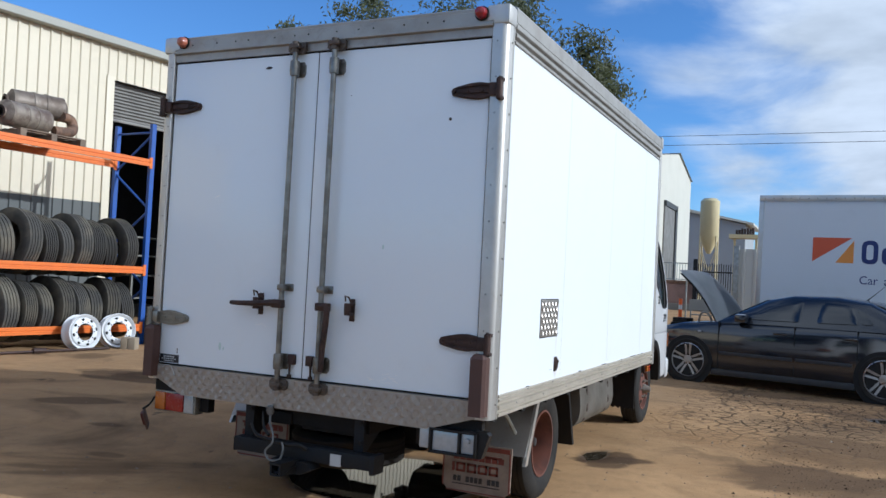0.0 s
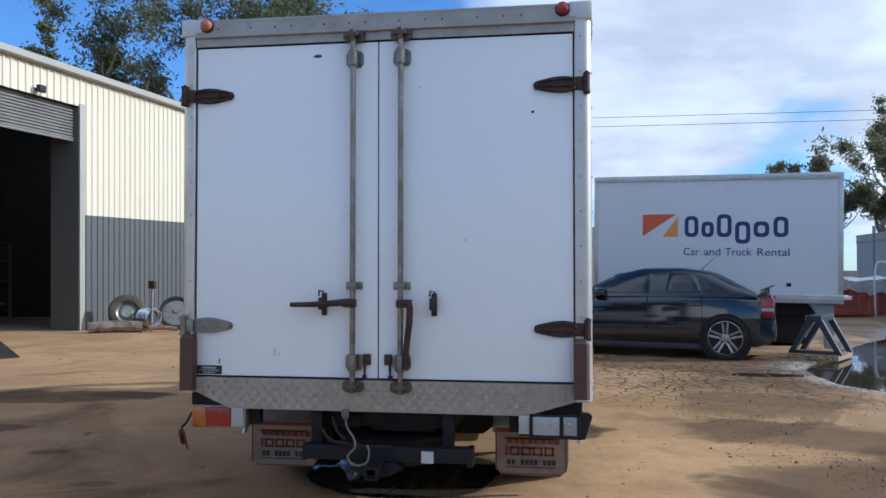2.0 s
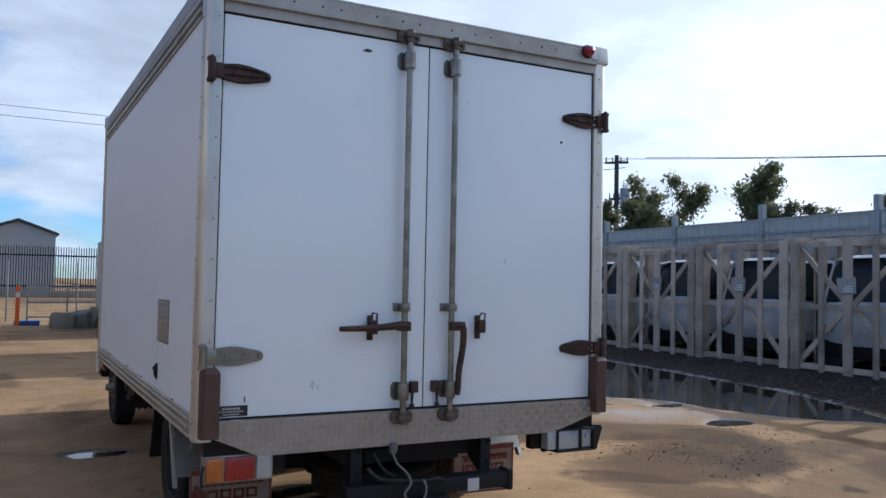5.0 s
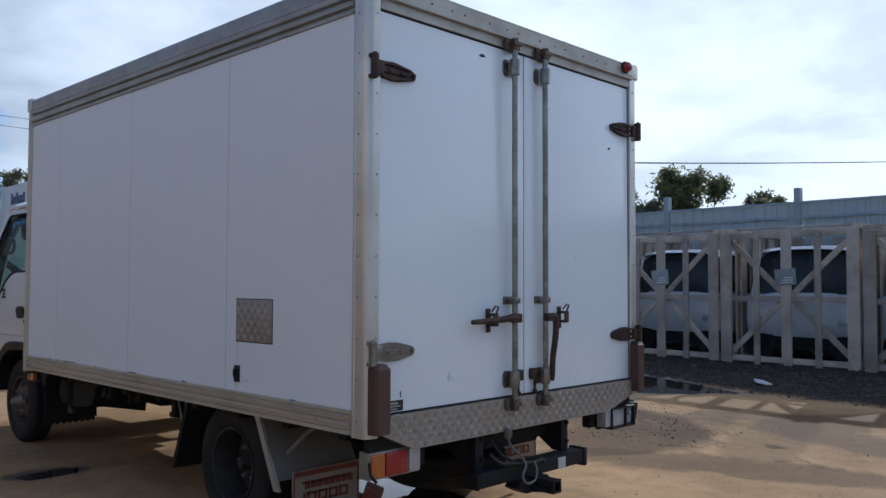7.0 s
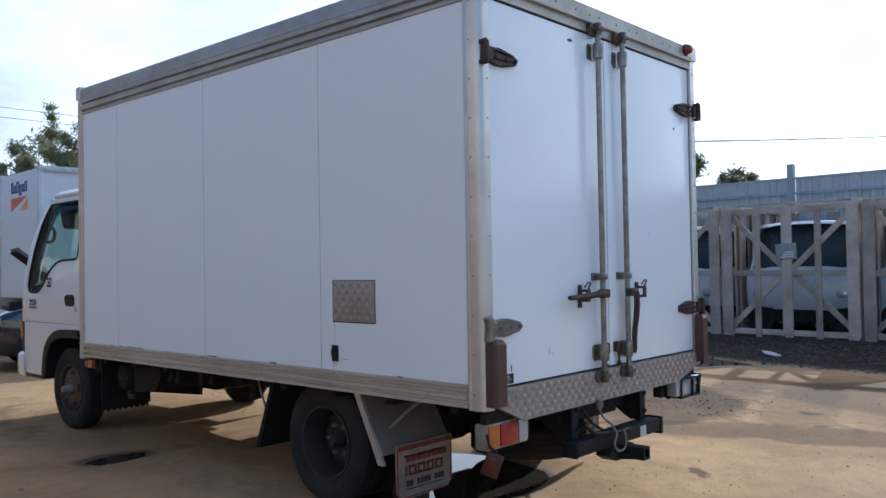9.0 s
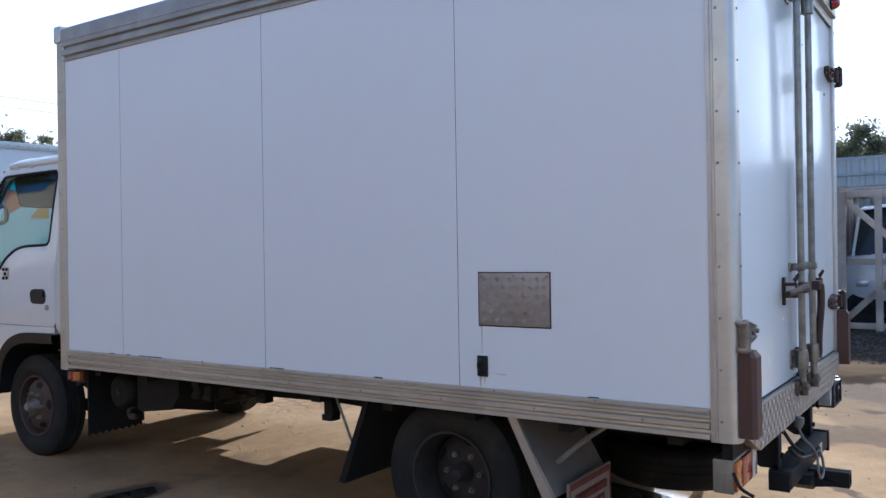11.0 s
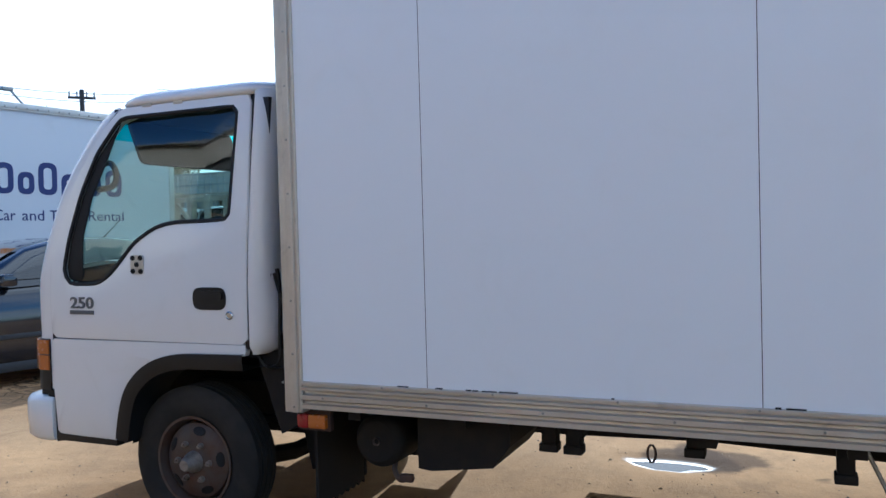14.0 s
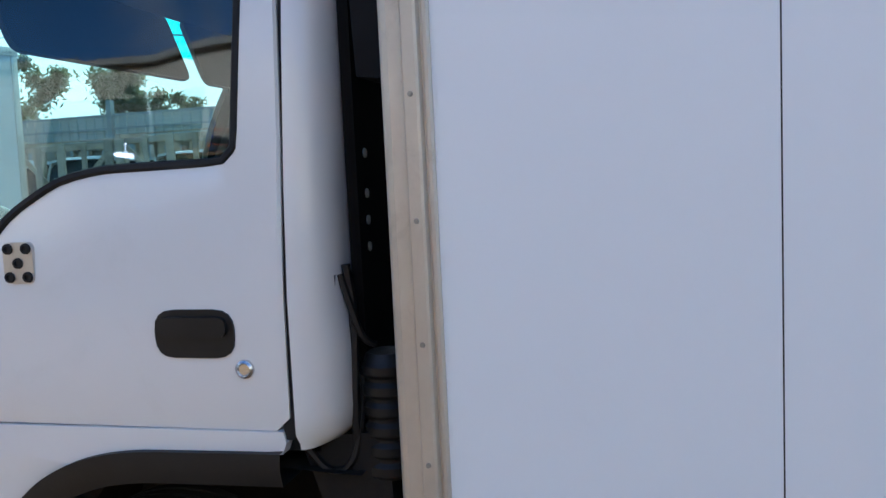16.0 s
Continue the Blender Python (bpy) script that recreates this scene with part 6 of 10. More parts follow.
MUD = material("dark_mud", (0.11, 0.07, 0.042), 0.9, 0.0, scale=6, grain=50, amount=0.5, bump=0.2, col2=(0.05, 0.032, 0.02), spec=0.1)
scatter_stones("yard_grit", "loose grit and small stones on bare earth", 4200, 3, ((-7.0, 6.5), (-3.0, 11.0)), 0.008, PEBBLE)
scatter_stones("bank_gravel", "dark gravel with pale stones on the bank", 9000, 4, ((6.6, 11.4), (-3.5, 18.0)), 0.028, BALLAST, lambda x, y: lerp_table(y, FOOT) - 0.1 < x < crate_x(y) + 0.5)
scatter_stones("mud_clods", "dark clods and crust lying on damp earth", 1700, 8, ((1.4, 5.4), (1.5, 8.6)), 0.009, MUD, lambda x, y: noise.noise((x * 0.9, y * 0.9, 5.0)) + 0.5 * noise.noise((x * 3, y * 3, 2.0)) > 0.12)
scatter_stones("pale_chips", "scattered pale chips and pebbles on the yard", 700, 9, ((-6.5, 6.0), (-3.0, 9.0)), 0.013, PEBBLE)
scatter_stones("crumbs", "broken dark mud crumbs by the muddy patch", 800, 5, ((2.3, 4.6), (0.5, 2.4)), 0.009, MUD, lambda x, y: math.hypot((x - 3.5) / 0.95, (y - 1.5) / 0.85) + 0.7 * noise.noise((x * 2, y * 2, 3.0)) < 0.85)


# ---- materials of the yard ----
CREAM = material("cream_steel_sheet", (0.68, 0.605, 0.455), 0.45, 0.0, scale=0.8, amount=0.08, bump=0.01, col2=(0.58, 0.52, 0.40), dirt=(0.45, 0.40, 0.30), dirt_amount=0.15)
SLATE = material("slate_grey_sheet", (0.105, 0.11, 0.105), 0.45, 0.0, scale=0.8, amount=0.15, bump=0.01, col2=(0.075, 0.08, 0.078), dirt=(0.16, 0.14, 0.11), dirt_amount=0.2)
GUTTER = material("stone_grey_gutter", (0.36, 0.35, 0.30), 0.5, 0.0, scale=1, amount=0.12, bump=0.01)
# shutter colour is darkened for the shade of the shed doorway
ROLLER = material("roller_shutter", (0.20, 0.19, 0.17), 0.5, 0.1, scale=1.2, amount=0.3, bump=0.02, col2=(0.12, 0.11, 0.10))
# near-black that stands for the shade inside doorways
INSIDE_SHADE = material("inside_shade", (0.03, 0.03, 0.03), 0.8, 0.0, amount=0.3, bump=0.05)
CONCRETE = material("dusty_concrete", (0.30, 0.26, 0.21), 0.85, 0.0, scale=1.2, amount=0.3, bump=0.15, col2=(0.20, 0.17, 0.13))
RACK_BLUE = material("blue_rack_paint", (0.025, 0.09, 0.36), 0.45, 0.0, scale=5, amount=0.2, bump=0.03, col2=(0.02, 0.06, 0.22))
RACK_ORANGE = material("orange_rack_paint", (0.72, 0.17, 0.02), 0.45, 0.0, scale=4, amount=0.2, bump=0.03, col2=(0.52, 0.11, 0.02))
RIM_WHITE = material("white_rim_paint", (0.72, 0.73, 0.74), 0.4, 0.0, scale=5, amount=0.12, bump=0.02, col2=(0.55, 0.55, 0.54))
STEEL_OLD = material("scorched_steel", (0.34, 0.29, 0.23), 0.5, 0.35, scale=5, amount=0.5, bump=0.08, col2=(0.13, 0.09, 0.07))
PALLET = material("grey_pallet_wood", (0.22, 0.165, 0.115), 0.85, 0.0, scale=6, amount=0.4, bump=0.25, col2=(0.13, 0.10, 0.075))
CARDBOARD = material("beige_carton", (0.33, 0.27, 0.19), 0.8, 0.0, scale=4, amount=0.3, bump=0.05)
GREEN_BIN = material("green_plastic", (0.02, 0.12, 0.06), 0.5, 0.0, amount=0.3, bump=0.03)
HIVIS = material("hi_vis_orange", (0.85, 0.16, 0.03), 0.45, 0.0, scale=6, amount=0.15, bump=0.02)
REFLECT = material("white_band", (0.65, 0.65, 0.63), 0.4, 0.0, amount=0.1, bump=0.01)
LIGHT_DISC = glow("lamp_disc", (0.9, 0.95, 1.0), 14.0)
STEEL_BROWN = material("brown_stained_steel", (0.24, 0.20, 0.16), 0.55, 0.3, scale=5, amount=0.5, bump=0.08, col2=(0.13, 0.095, 0.07))
BROWN_PIPE = material("rusty_pipe", (0.26, 0.145, 0.085), 0.75, 0.2, scale=7, amount=0.5, bump=0.15, col2=(0.11, 0.07, 0.05))


def corrugated(bm, x0, x1, z0, z1, y=0.0, pitch=0.22, depth=0.028):
    """Trapezoid-ribbed sheet in the xz plane; the ribs stand out towards -y. Each rib is its own fold."""
    pts = []
    n = max(1, round((x1 - x0) / pitch))
    p = (x1 - x0) / n
    for i in range(n):
        a = x0 + i * p
        pts += [(a, 0), (a + p * 0.66, 0), (a + p * 0.74, -depth), (a + p * 0.92, -depth)]
    pts.append((x1, 0))
    lo = [bm.verts.new((a, y + d, z0)) for a, d in pts]
    hi = [bm.verts.new((a, y + d, z1)) for a, d in pts]
    bridge(bm, lo, hi, False)
    return bm


YARD_WEST = pose(-10.349, 13.464, 0, 0, 0, 85.7)      # along the shed wall, level
SHED = YARD_WEST @ pose(0, 0, 0, 0, -0.9, 0)          # the building follows the yard's slight rise


def build_shed():
    shed = thing("workshop_shed", "cream and slate-grey corrugated steel workshop with an open roller door", "building", SHED)
    d0, d1, top, join = -5.24, -0.12, 5.98, 2.74
    for x0, x1 in ((-26.0, d0), (d1, 10.68)):
        bm = BM()
        corrugated(bm, x0, x1, join, top)
        part("upper_wall", bm, CREAM, shed, "cream ribbed steel cladding", smooth=False)
        bm = BM()
        corrugated(bm, x0, x1, -0.25, join, 0.004)
        part("lower_wall", bm, SLATE, shed, "slate-grey ribbed steel cladding", smooth=False)
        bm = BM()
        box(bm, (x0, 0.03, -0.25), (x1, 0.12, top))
        part("wall_frame", bm, INSIDE_SHADE, shed)
    bm = BM()
    corrugated(bm, d0, d1, 5.30, top)
    part("upper_wall", bm, CREAM, shed, "cream ribbed spandrel over the door", smooth=False)
    bm = BM()
    box(bm, (d0, 0.03, 5.30), (d1, 0.12, top))
    part("lintel", bm, INSIDE_SHADE, shed)
    for x in (d0, d1):
        bm = BM()
        box(bm, (x - 0.09, -0.04, 0.0), (x + 0.09, 0.03, 5.36), 0.005)
        part("door_jamb", bm, CREAM if x < -3 else GUTTER, shed, "folded door jamb")
        bm = BM()
        s = 1 if x < -3 else -1
        box(bm, (x + s * 0.07, 0.0, 0.0), (x + s * 0.10, 0.75, 5.3))
        part("door_guide", bm, SLATE, shed, "dark door guide")
    # roller curtain drawn up
    bm = BM()
    pts = []
    for i in range(12):
        z = 4.52 + i * 0.07
        pts += [(0.16, z), (0.125, z + 0.02), (0.125, z + 0.05), (0.16, z + 0.068)]
    lo = [bm.verts.new((d0, a, z)) for a, z in pts]
    hi = [bm.verts.new((d1, a, z)) for a, z in pts]
    bridge(bm, lo, hi, False)
    box(bm, (d0, 0.12, 4.47), (d1, 0.17, 4.53), 0.008)
    part("roller_shutter", bm, ROLLER, shed, "roller shutter, mostly raised, darkened for shade", angle=25)
    bm = BM()
    cyl(bm, (d0, 0.45, 5.05), (d1, 0.45, 5.05), 0.26, n=20)
    part("shutter_drum", bm, ROLLER, shed)
    bm = BM()
    prism(bm, [(-0.03, 5.98), (-0.16, 5.98), (-0.19, 6.0), (-0.19, 6.13), (-0.14, 6.16), (0.0, 6.2), (0.2, 6.2), (0.2, 5.98)], "x", -26.1, 10.78)
    part("gutter", bm, GUTTER, shed, "stone-grey eaves gutter", angle=20)
    bm = BM()
    v = [bm.verts.new(p) for p in ((-26, 0.1, 6.18), (10.73, 0.1, 6.18), (10.73, 8.5, 7.3), (-26, 8.5, 7.3), (-26, 17, 6.18), (10.73, 17, 6.18))]
    bm.faces.new(v[:4])
    bm.faces.new((v[3], v[2], v[5], v[4]))
    part("roof", bm, GUTTER, shed, "low-pitched sheet roof")
    bm = BM()
    box(bm, (10.60, -0.05, -0.3), (10.74, 0.05, 6.0), 0.004)
    part("corner_flashing", bm, CREAM, shed, "cream corner flashing")
    for x in (-26.0, 10.66):
        bm = BM()
        box(bm, (x, 0.1, 0), (x + 0.08, 17, 6.1))
        part("end_wall", bm, CREAM, shed, "cream end wall")
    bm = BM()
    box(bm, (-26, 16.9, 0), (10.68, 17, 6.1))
    part("back_wall", bm, INSIDE_SHADE, shed)
    bm = BM()
    box(bm, (-26, -0.02, -0.05), (10.68, 17, 0.012))
    part("floor_slab", bm, CONCRETE, shed, "dusty concrete slab")
    # added inner walls that close the view, near-black in place of indoor shade
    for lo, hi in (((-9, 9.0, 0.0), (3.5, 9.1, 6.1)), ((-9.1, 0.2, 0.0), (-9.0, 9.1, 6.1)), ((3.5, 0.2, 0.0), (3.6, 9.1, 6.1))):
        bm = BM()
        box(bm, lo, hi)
        part("partition", bm, INSIDE_SHADE, shed, "added inner wall, near-black for shade")
    bm = BM()
    box(bm, (-1.75, -0.20, 5.34), (-1.55, -0.10, 5.50), 0.015, None)
    box(bm, (-1.70, -0.12, 5.40), (-1.60, 0.0, 5.44))
    part("floodlight", bm, BLACK, shed, "black wall floodlight")
    bm = BM()
    cyl(bm, (1.0, 4.2, 5.17), (1.0, 4.2, 5.22), 0.2, n=20)
    cyl(bm, (1.0, 4.2, 5.22), (1.0, 4.2, 6.1), 0.012, n=6)
    part("bay_light", bm, LIGHT_DISC, shed, "round lamp burning inside")
    # things inside the door
    sh = thing("shelving", "bare steel shelving in the dark workshop", "shelf", YARD_WEST @ pose(-1.6, 3.45, 0.012))
    for x in (0, 3.2):
        for y in (0, 0.7):
            bm = BM()
            box(bm, (x, y, 0), (x + 0.06, y + 0.06, 2.16))
            part("upright", bm, GALV, sh)
    for z in (0.5, 1.1, 1.63, 2.12):
        bm = BM()
        box(bm, (0, 0, z), (3.26, 0.76, z + 0.04))
        part("shelf", bm, GALV, sh)
    bm = BM()
    box(bm, (0, 0, 0), (1.1, 0.7, 0.5), 0.03)
    box(bm, (-0.03, -0.03, 0.45), (1.13, 0.73, 0.52), 0.01)
    single("storage_bin", bm, GREEN_BIN, "green plastic bin on the workshop floor", "bin", YARD_WEST @ pose(-0.9, 2.6, 0.012))
    for x, y, w, h, mt in ((-3.2, 5.0, 0.7, 0.35, INSIDE_SHADE), (-2.2, 5.2, 0.9, 0.28, GALV), (-3.5, 6.0, 0.5, 2.6, INSIDE_SHADE)):
        bm = BM()
        for k in range(5):
            a = random.uniform(0, 6)
            m = pose(random.uniform(0, w), random.uniform(0, 0.4), 0.1 + random.uniform(0, h), random.uniform(-30, 30), random.uniform(-30, 30), a * 50)
            box(bm, (-0.2, -0.12, -0.1), (0.2, 0.12, 0.1), 0.02, m)
        box(bm, (-0.1, 0, 0), (w, 0.5, 0.25), 0.02)
        single("parts_heap", bm, mt, "heap of dark salvaged parts on the floor", "scrap", YARD_WEST @ pose(x, y, 0.012))


def build_annex():
    an = thing("annex", "low cream and grey annex with a dark doorway", "building", SHED)
    y = 0.35
    for x0, x1, z0, z1, mt in ((10.9, 12.25, -0.25, 2.75, SLATE), (13.87, 17.5, -0.25, 2.75, SLATE), (10.9, 17.5, 2.75, 3.6, CREAM)):
        bm = BM()
        if mt is CREAM:
            corrugated(bm, x0, x1, z0, z1, y)
        else:
            box(bm, (x0, y, z0), (x1, y + 0.08, z1))
        part("wall", bm, mt, an, "ribbed cream fascia" if mt is CREAM else "smooth grey wall", smooth=False)
    bm = BM()
    box(bm, (10.8, y + 0.09, 2.75), (17.48, 9, 3.55))
    part("roof", bm, GUTTER, an)
    bm = BM()
    box(bm, (12.2, y + 0.5, -0.2), (13.92, y + 0.6, 2.8))
    part("door", bm, INSIDE_SHADE, an, "dark doorway")
    bm = BM()
    box(bm, (11.80, y - 0.06, -0.2), (11.93, y + 0.05, 3.65), 0.01)
    part("corner_post", bm, CREAM, an)
    bm = BM()
    box(bm, (14.96, y - 0.1, 2.05), (15.18, y, 2.38), 0.01)
    cyl(bm, (15.04, y - 0.04, 1.2), (15.04, y - 0.04, 2.06), 0.03, n=8)
    part("meter_box", bm, GUTTER, an, "small wall box on a conduit")
    bm = BM()
    box(bm, (17.5, 0.4, -0.2), (17.6, 9, 3.5))
    part("end_wall", bm, CREAM, an)


def truck_tyre_mesh(name, r, w, grooves=4, mat=None, bead=None):
    bm = BM()
    bead = bead or r * 0.56
    h = w / 2
    prof = [(bead, -h * 0.75), (bead + 0.02, -h * 0.9), ((bead + r) / 2, -h), (r - 0.05, -h * 0.95), (r - 0.012, -h * 0.86)]
    for g in range(grooves + 1):
        a = -h * 0.84 + g * (h * 1.68) / (grooves + 1)
        b = a + (h * 1.68) / (grooves + 1)
        prof += [(r, a + 0.003), (r, b - 0.009)]
        if g < grooves:
            prof += [(r - 0.014, b - 0.006), (r - 0.014, b)]
    prof += [(r - 0.012, h * 0.86), (r - 0.05, h * 0.95), ((bead + r) / 2, h), (bead + 0.02, h * 0.9), (bead, h * 0.75), (bead - 0.015, 0)]
    lathe(bm, prof, (0, 0, 0), (1, 0, 0), 40, closed=True)
    return to_mesh(name, bm, mat or OLD_RUBBER, True, 28)


def build_rack():
    R = YARD_WEST @ pose(-6.17, -2.37, 0)
    rack = thing("pallet_rack", "blue and orange pallet racking holding used truck tyres", "rack", R)
    for x in (0, -3.05, -6.1):
        for y in (0.0, 0.95):
            bm = BM()
            prism(bm, [(x - 0.045, y - 0.035), (x + 0.045, y - 0.035), (x + 0.045, y + 0.035), (x + 0.02, y + 0.035), (x + 0.02, y - 0.02), (x - 0.02, y - 0.02), (x - 0.02, y + 0.035), (x - 0.045, y + 0.035)], "z", 0, 4.0)
            box(bm, (x - 0.06, y - 0.06, 0), (x + 0.06, y + 0.06, 0.012))
            part("upright", bm, RACK_BLUE, rack, "blue perforated upright", smooth=False)
        for k, z in enumerate((0.35, 1.05, 1.75, 2.45, 3.15)):
            bm = BM()
            a, b = ((x, 0, z), (x, 0.95, z + 0.66)) if k % 2 else ((x, 0.95, z), (x, 0, z + 0.66))
            cyl(bm, a, b, 0.02, n=6)
            part("brace", bm, RACK_BLUE, rack)
        bm = BM()
        cyl(bm, (x, 0, 3.85), (x, 0.95, 3.85), 0.02, n=6)
        part("brace", bm, RACK_BLUE, rack)
    for x in (0, -3.05):
        for z in (0.245, 1.275, 3.22):
            for y in (0.0, 0.95):
                bm = BM()
                prism(bm, [(y - 0.055, z), (y - 0.055, z + 0.05), (y - 0.045, z + 0.055), (y - 0.045, z + 0.065), (y - 0.055, z + 0.07), (y - 0.055, z + 0.125), (y + 0.0, z + 0.125), (y + 0.0, z)], "x", x - 3.0, x - 0.045)
                for e in (x - 0.05, x - 3.0):
                    box(bm, (e - 0.03, y - 0.062, z - 0.04), (e + 0.03, y - 0.03, z + 0.16), 0.004)
                part("beam", bm, RACK_ORANGE, rack, "orange load beam", smooth=False)
    tyres = [truck_tyre_mesh("used_tyre", r, w, g) for r, w, g in ((0.53, 0.30, 4), (0.50, 0.28, 5), (0.47, 0.26, 3))]
    labels = ("worn ribbed truck tyre standing upright on the rack", "dusty truck tyre standing upright on the rack", "bald used truck tyre standing upright on the rack")
    for row, (z0, xs) in enumerate(((1.335, -0.35), (0.30, -0.30))):
        x = xs
        k = 0
        while x > -5.4:
            q = (k * 2 + row) % 3
            r, w = ((0.53, 0.30), (0.50, 0.28), (0.47, 0.26))[q]
            if abs(x + 3.05) > 0.22:
                for deep in ((0.47,) if row == 0 else (0.42,)):
                    # a tyre rests between the two beams and sinks a little below their top
                    drop = r - math.sqrt(max(r * r - 0.475 ** 2, 0.0)) if r > 0.475 else r * 0.72
                    zc = z0 + (0.16 if row == 0 else 0.12) + (0.03 if q == 0 else 0.0) + r * 0.32 + 0.02
                    ob = new("used_tyre", tyres[q])
                    ob.matrix_basis = R @ pose(x, deep, zc, random.uniform(0, 360), random.uniform(-5, 5), random.uniform(-7, 7))
                    tagged(ob, labels[q], "tyre", "tyres on the rack")
            x -= w + random.uniform(0.005, 0.05)
            k += 1
    # white rims on the ground
    for px, py, yaw, lean in ((-8.26, 5.66, -8, -6), (-8.22, 6.36, -24, -9)):
        rim = thing("truck_rim", "bare white steel truck rim standing on the dirt", "wheel rim", pose(px, py, 0.285, 0, lean, yaw), "white truck rims")
        bm = BM()
        lathe(bm, [(0.285, -0.11), (0.292, -0.105), (0.27, -0.09), (0.25, -0.06), (0.245, 0.06), (0.27, 0.09), (0.292, 0.105), (0.285, 0.115), (0.262, 0.10), (0.238, 0.06), (0.238, -0.06), (0.265, -0.10)], (0, 0, 0), (1, 0, 0), 40, closed=True)
        part("barrel", bm, RIM_WHITE, rim, "white painted barrel")
        bm = BM()
        lathe(bm, [(0.245, 0.06), (0.225, 0.10), (0.17, 0.115), (0.14, 0.112), (0.14, 0.10), (0.20, 0.09), (0.238, 0.05)], (0, 0, 0), (1, 0, 0), 40)
        part("disc", bm, RIM_WHITE, rim, "white disc face")
        for k in range(8):
            bm = BM()
            a = k * math.pi / 4 + 0.2
            c = Vector((0.112, 0.205 * math.cos(a), 0.205 * math.sin(a)))
            t, n = Vector((0, -math.sin(a), math.cos(a))), Vector((-0.12, math.cos(a), math.sin(a)))
            bm.faces.new([bm.verts.new(c + t * 0.028 * math.cos(q) + n * 0.02 * math.sin(q)) for q in [i * math.pi / 6 for i in range(12)]])
            part("hand_hole", bm, SEAL, rim, "dark hand hole")
        for k in range(10):
            bm = BM()
            a = k * math.pi / 5
            c = Vector((0.1145, 0.158 * math.cos(a), 0.158 * math.sin(a)))
            cyl(bm, c, c + Vector((0.002, 0, 0)), 0.011, n=8)
            part("stud_hole", bm, SEAL, rim)
    bm = BM()
    box(bm, (-0.12, -0.10, 0), (-0.005, 0.10, 0.20), 0.006)
    box(bm, (0.005, -0.10, 0), (0.12, 0.10, 0.20), 0.006)
    single("carton", bm, CARDBOARD, "small beige carton on the ground by the rims", "box", pose(-7.90, 6.36, 0.0, 0, 0, 25))
    bm = BM()
    cyl(bm, (0, 0, 0.03), (2.2, 0.3, 0.03), 0.022, n=8)
    cyl(bm, (0.9, 0.12, 0.04), (1.1, 0.15, 0.04), 0.045, n=10)
    single("steel_bar", bm, RUST, "rusty steel bar lying in front of the rack", "bar", pose(-8.3, 3.8, 0.0, 0, 0, 74))
    bm = BM()
    prism(bm, [(0, 0), (0.75, 0), (0.28, 0.42), (0.05, 0.52)], "y", -0.4, 0.4)
    single("ramp_board", bm, BLACK, "black rubber board leaning on the rack upright", "board", pose(-8.55, 7.25, 0.0, 0, 0, 62))
    # exhaust filters on a pallet on the top beams
    pal = thing("pallet", "weathered wooden pallet on the top rack level", "pallet", R @ pose(-2.0, 0.45, 3.347))
    for i in range(6):
        bm = BM()
        box(bm, (-0.58, -0.5 + i * 0.19, 0.10), (0.58, -0.39 + i * 0.19, 0.12), 0.003)
        part("board", bm, PALLET, pal)
    for i in range(3):
        bm = BM()
        box(bm, (-0.58 + i * 0.53, -0.5, 0.0), (-0.48 + i * 0.53, 0.56, 0.10), 0.003)
        part("bearer", bm, PALLET, pal)
    for px, py, pz, yaw, r, ln, mt in ((-2.35, 0.22, 3.68, 12, 0.20, 0.80, STEEL_OLD), (-1.95, 0.55, 3.97, -14, 0.20, 0.80, STEEL_BROWN)):
        can = thing("exhaust_filter", "scorched steel exhaust canister lying on a pallet", "car part", R @ pose(px, py, pz, 0, 0, yaw), "exhaust canisters")
        bm = BM()
        lathe(bm, [(0.09, -ln / 2 - 0.10), (0.10, -ln / 2 - 0.06), (r, -ln / 2), (r, -0.1), (r + 0.012, -0.09), (r + 0.012, -0.05), (r, -0.04), (r, 0.1), (r + 0.012, 0.11), (r + 0.012, 0.15), (r, 0.16), (r, ln / 2), (r * 0.6, ln / 2 + 0.06), (0.08, ln / 2 + 0.08)], (0, 0, 0), (1, 0, 0), 28)
        part("canister", bm, mt, can, "banded canister")
        bm = BM()
        lathe(bm, [(0.095, -0.02), (0.105, 0.0), (0.07, 0.0), (0.07, -0.06)], (-ln / 2 - 0.10, 0, 0), (-1, 0, 0), 20)
        part("outlet", bm, RUST, can)
    bm = BM()
    tube(bm, smooth_line([(-0.1, 0, 0), (0.15, 0.0, 0.02), (0.32, 0.1, 0.10), (0.30, 0.15, 0.26), (0.10, 0.1, 0.28)]), 0.085, 12)
    single("elbow_pipe", bm, BROWN_PIPE, "rusty bent exhaust elbow on the pallet", "pipe", R @ pose(-1.75, 0.2, 3.55))


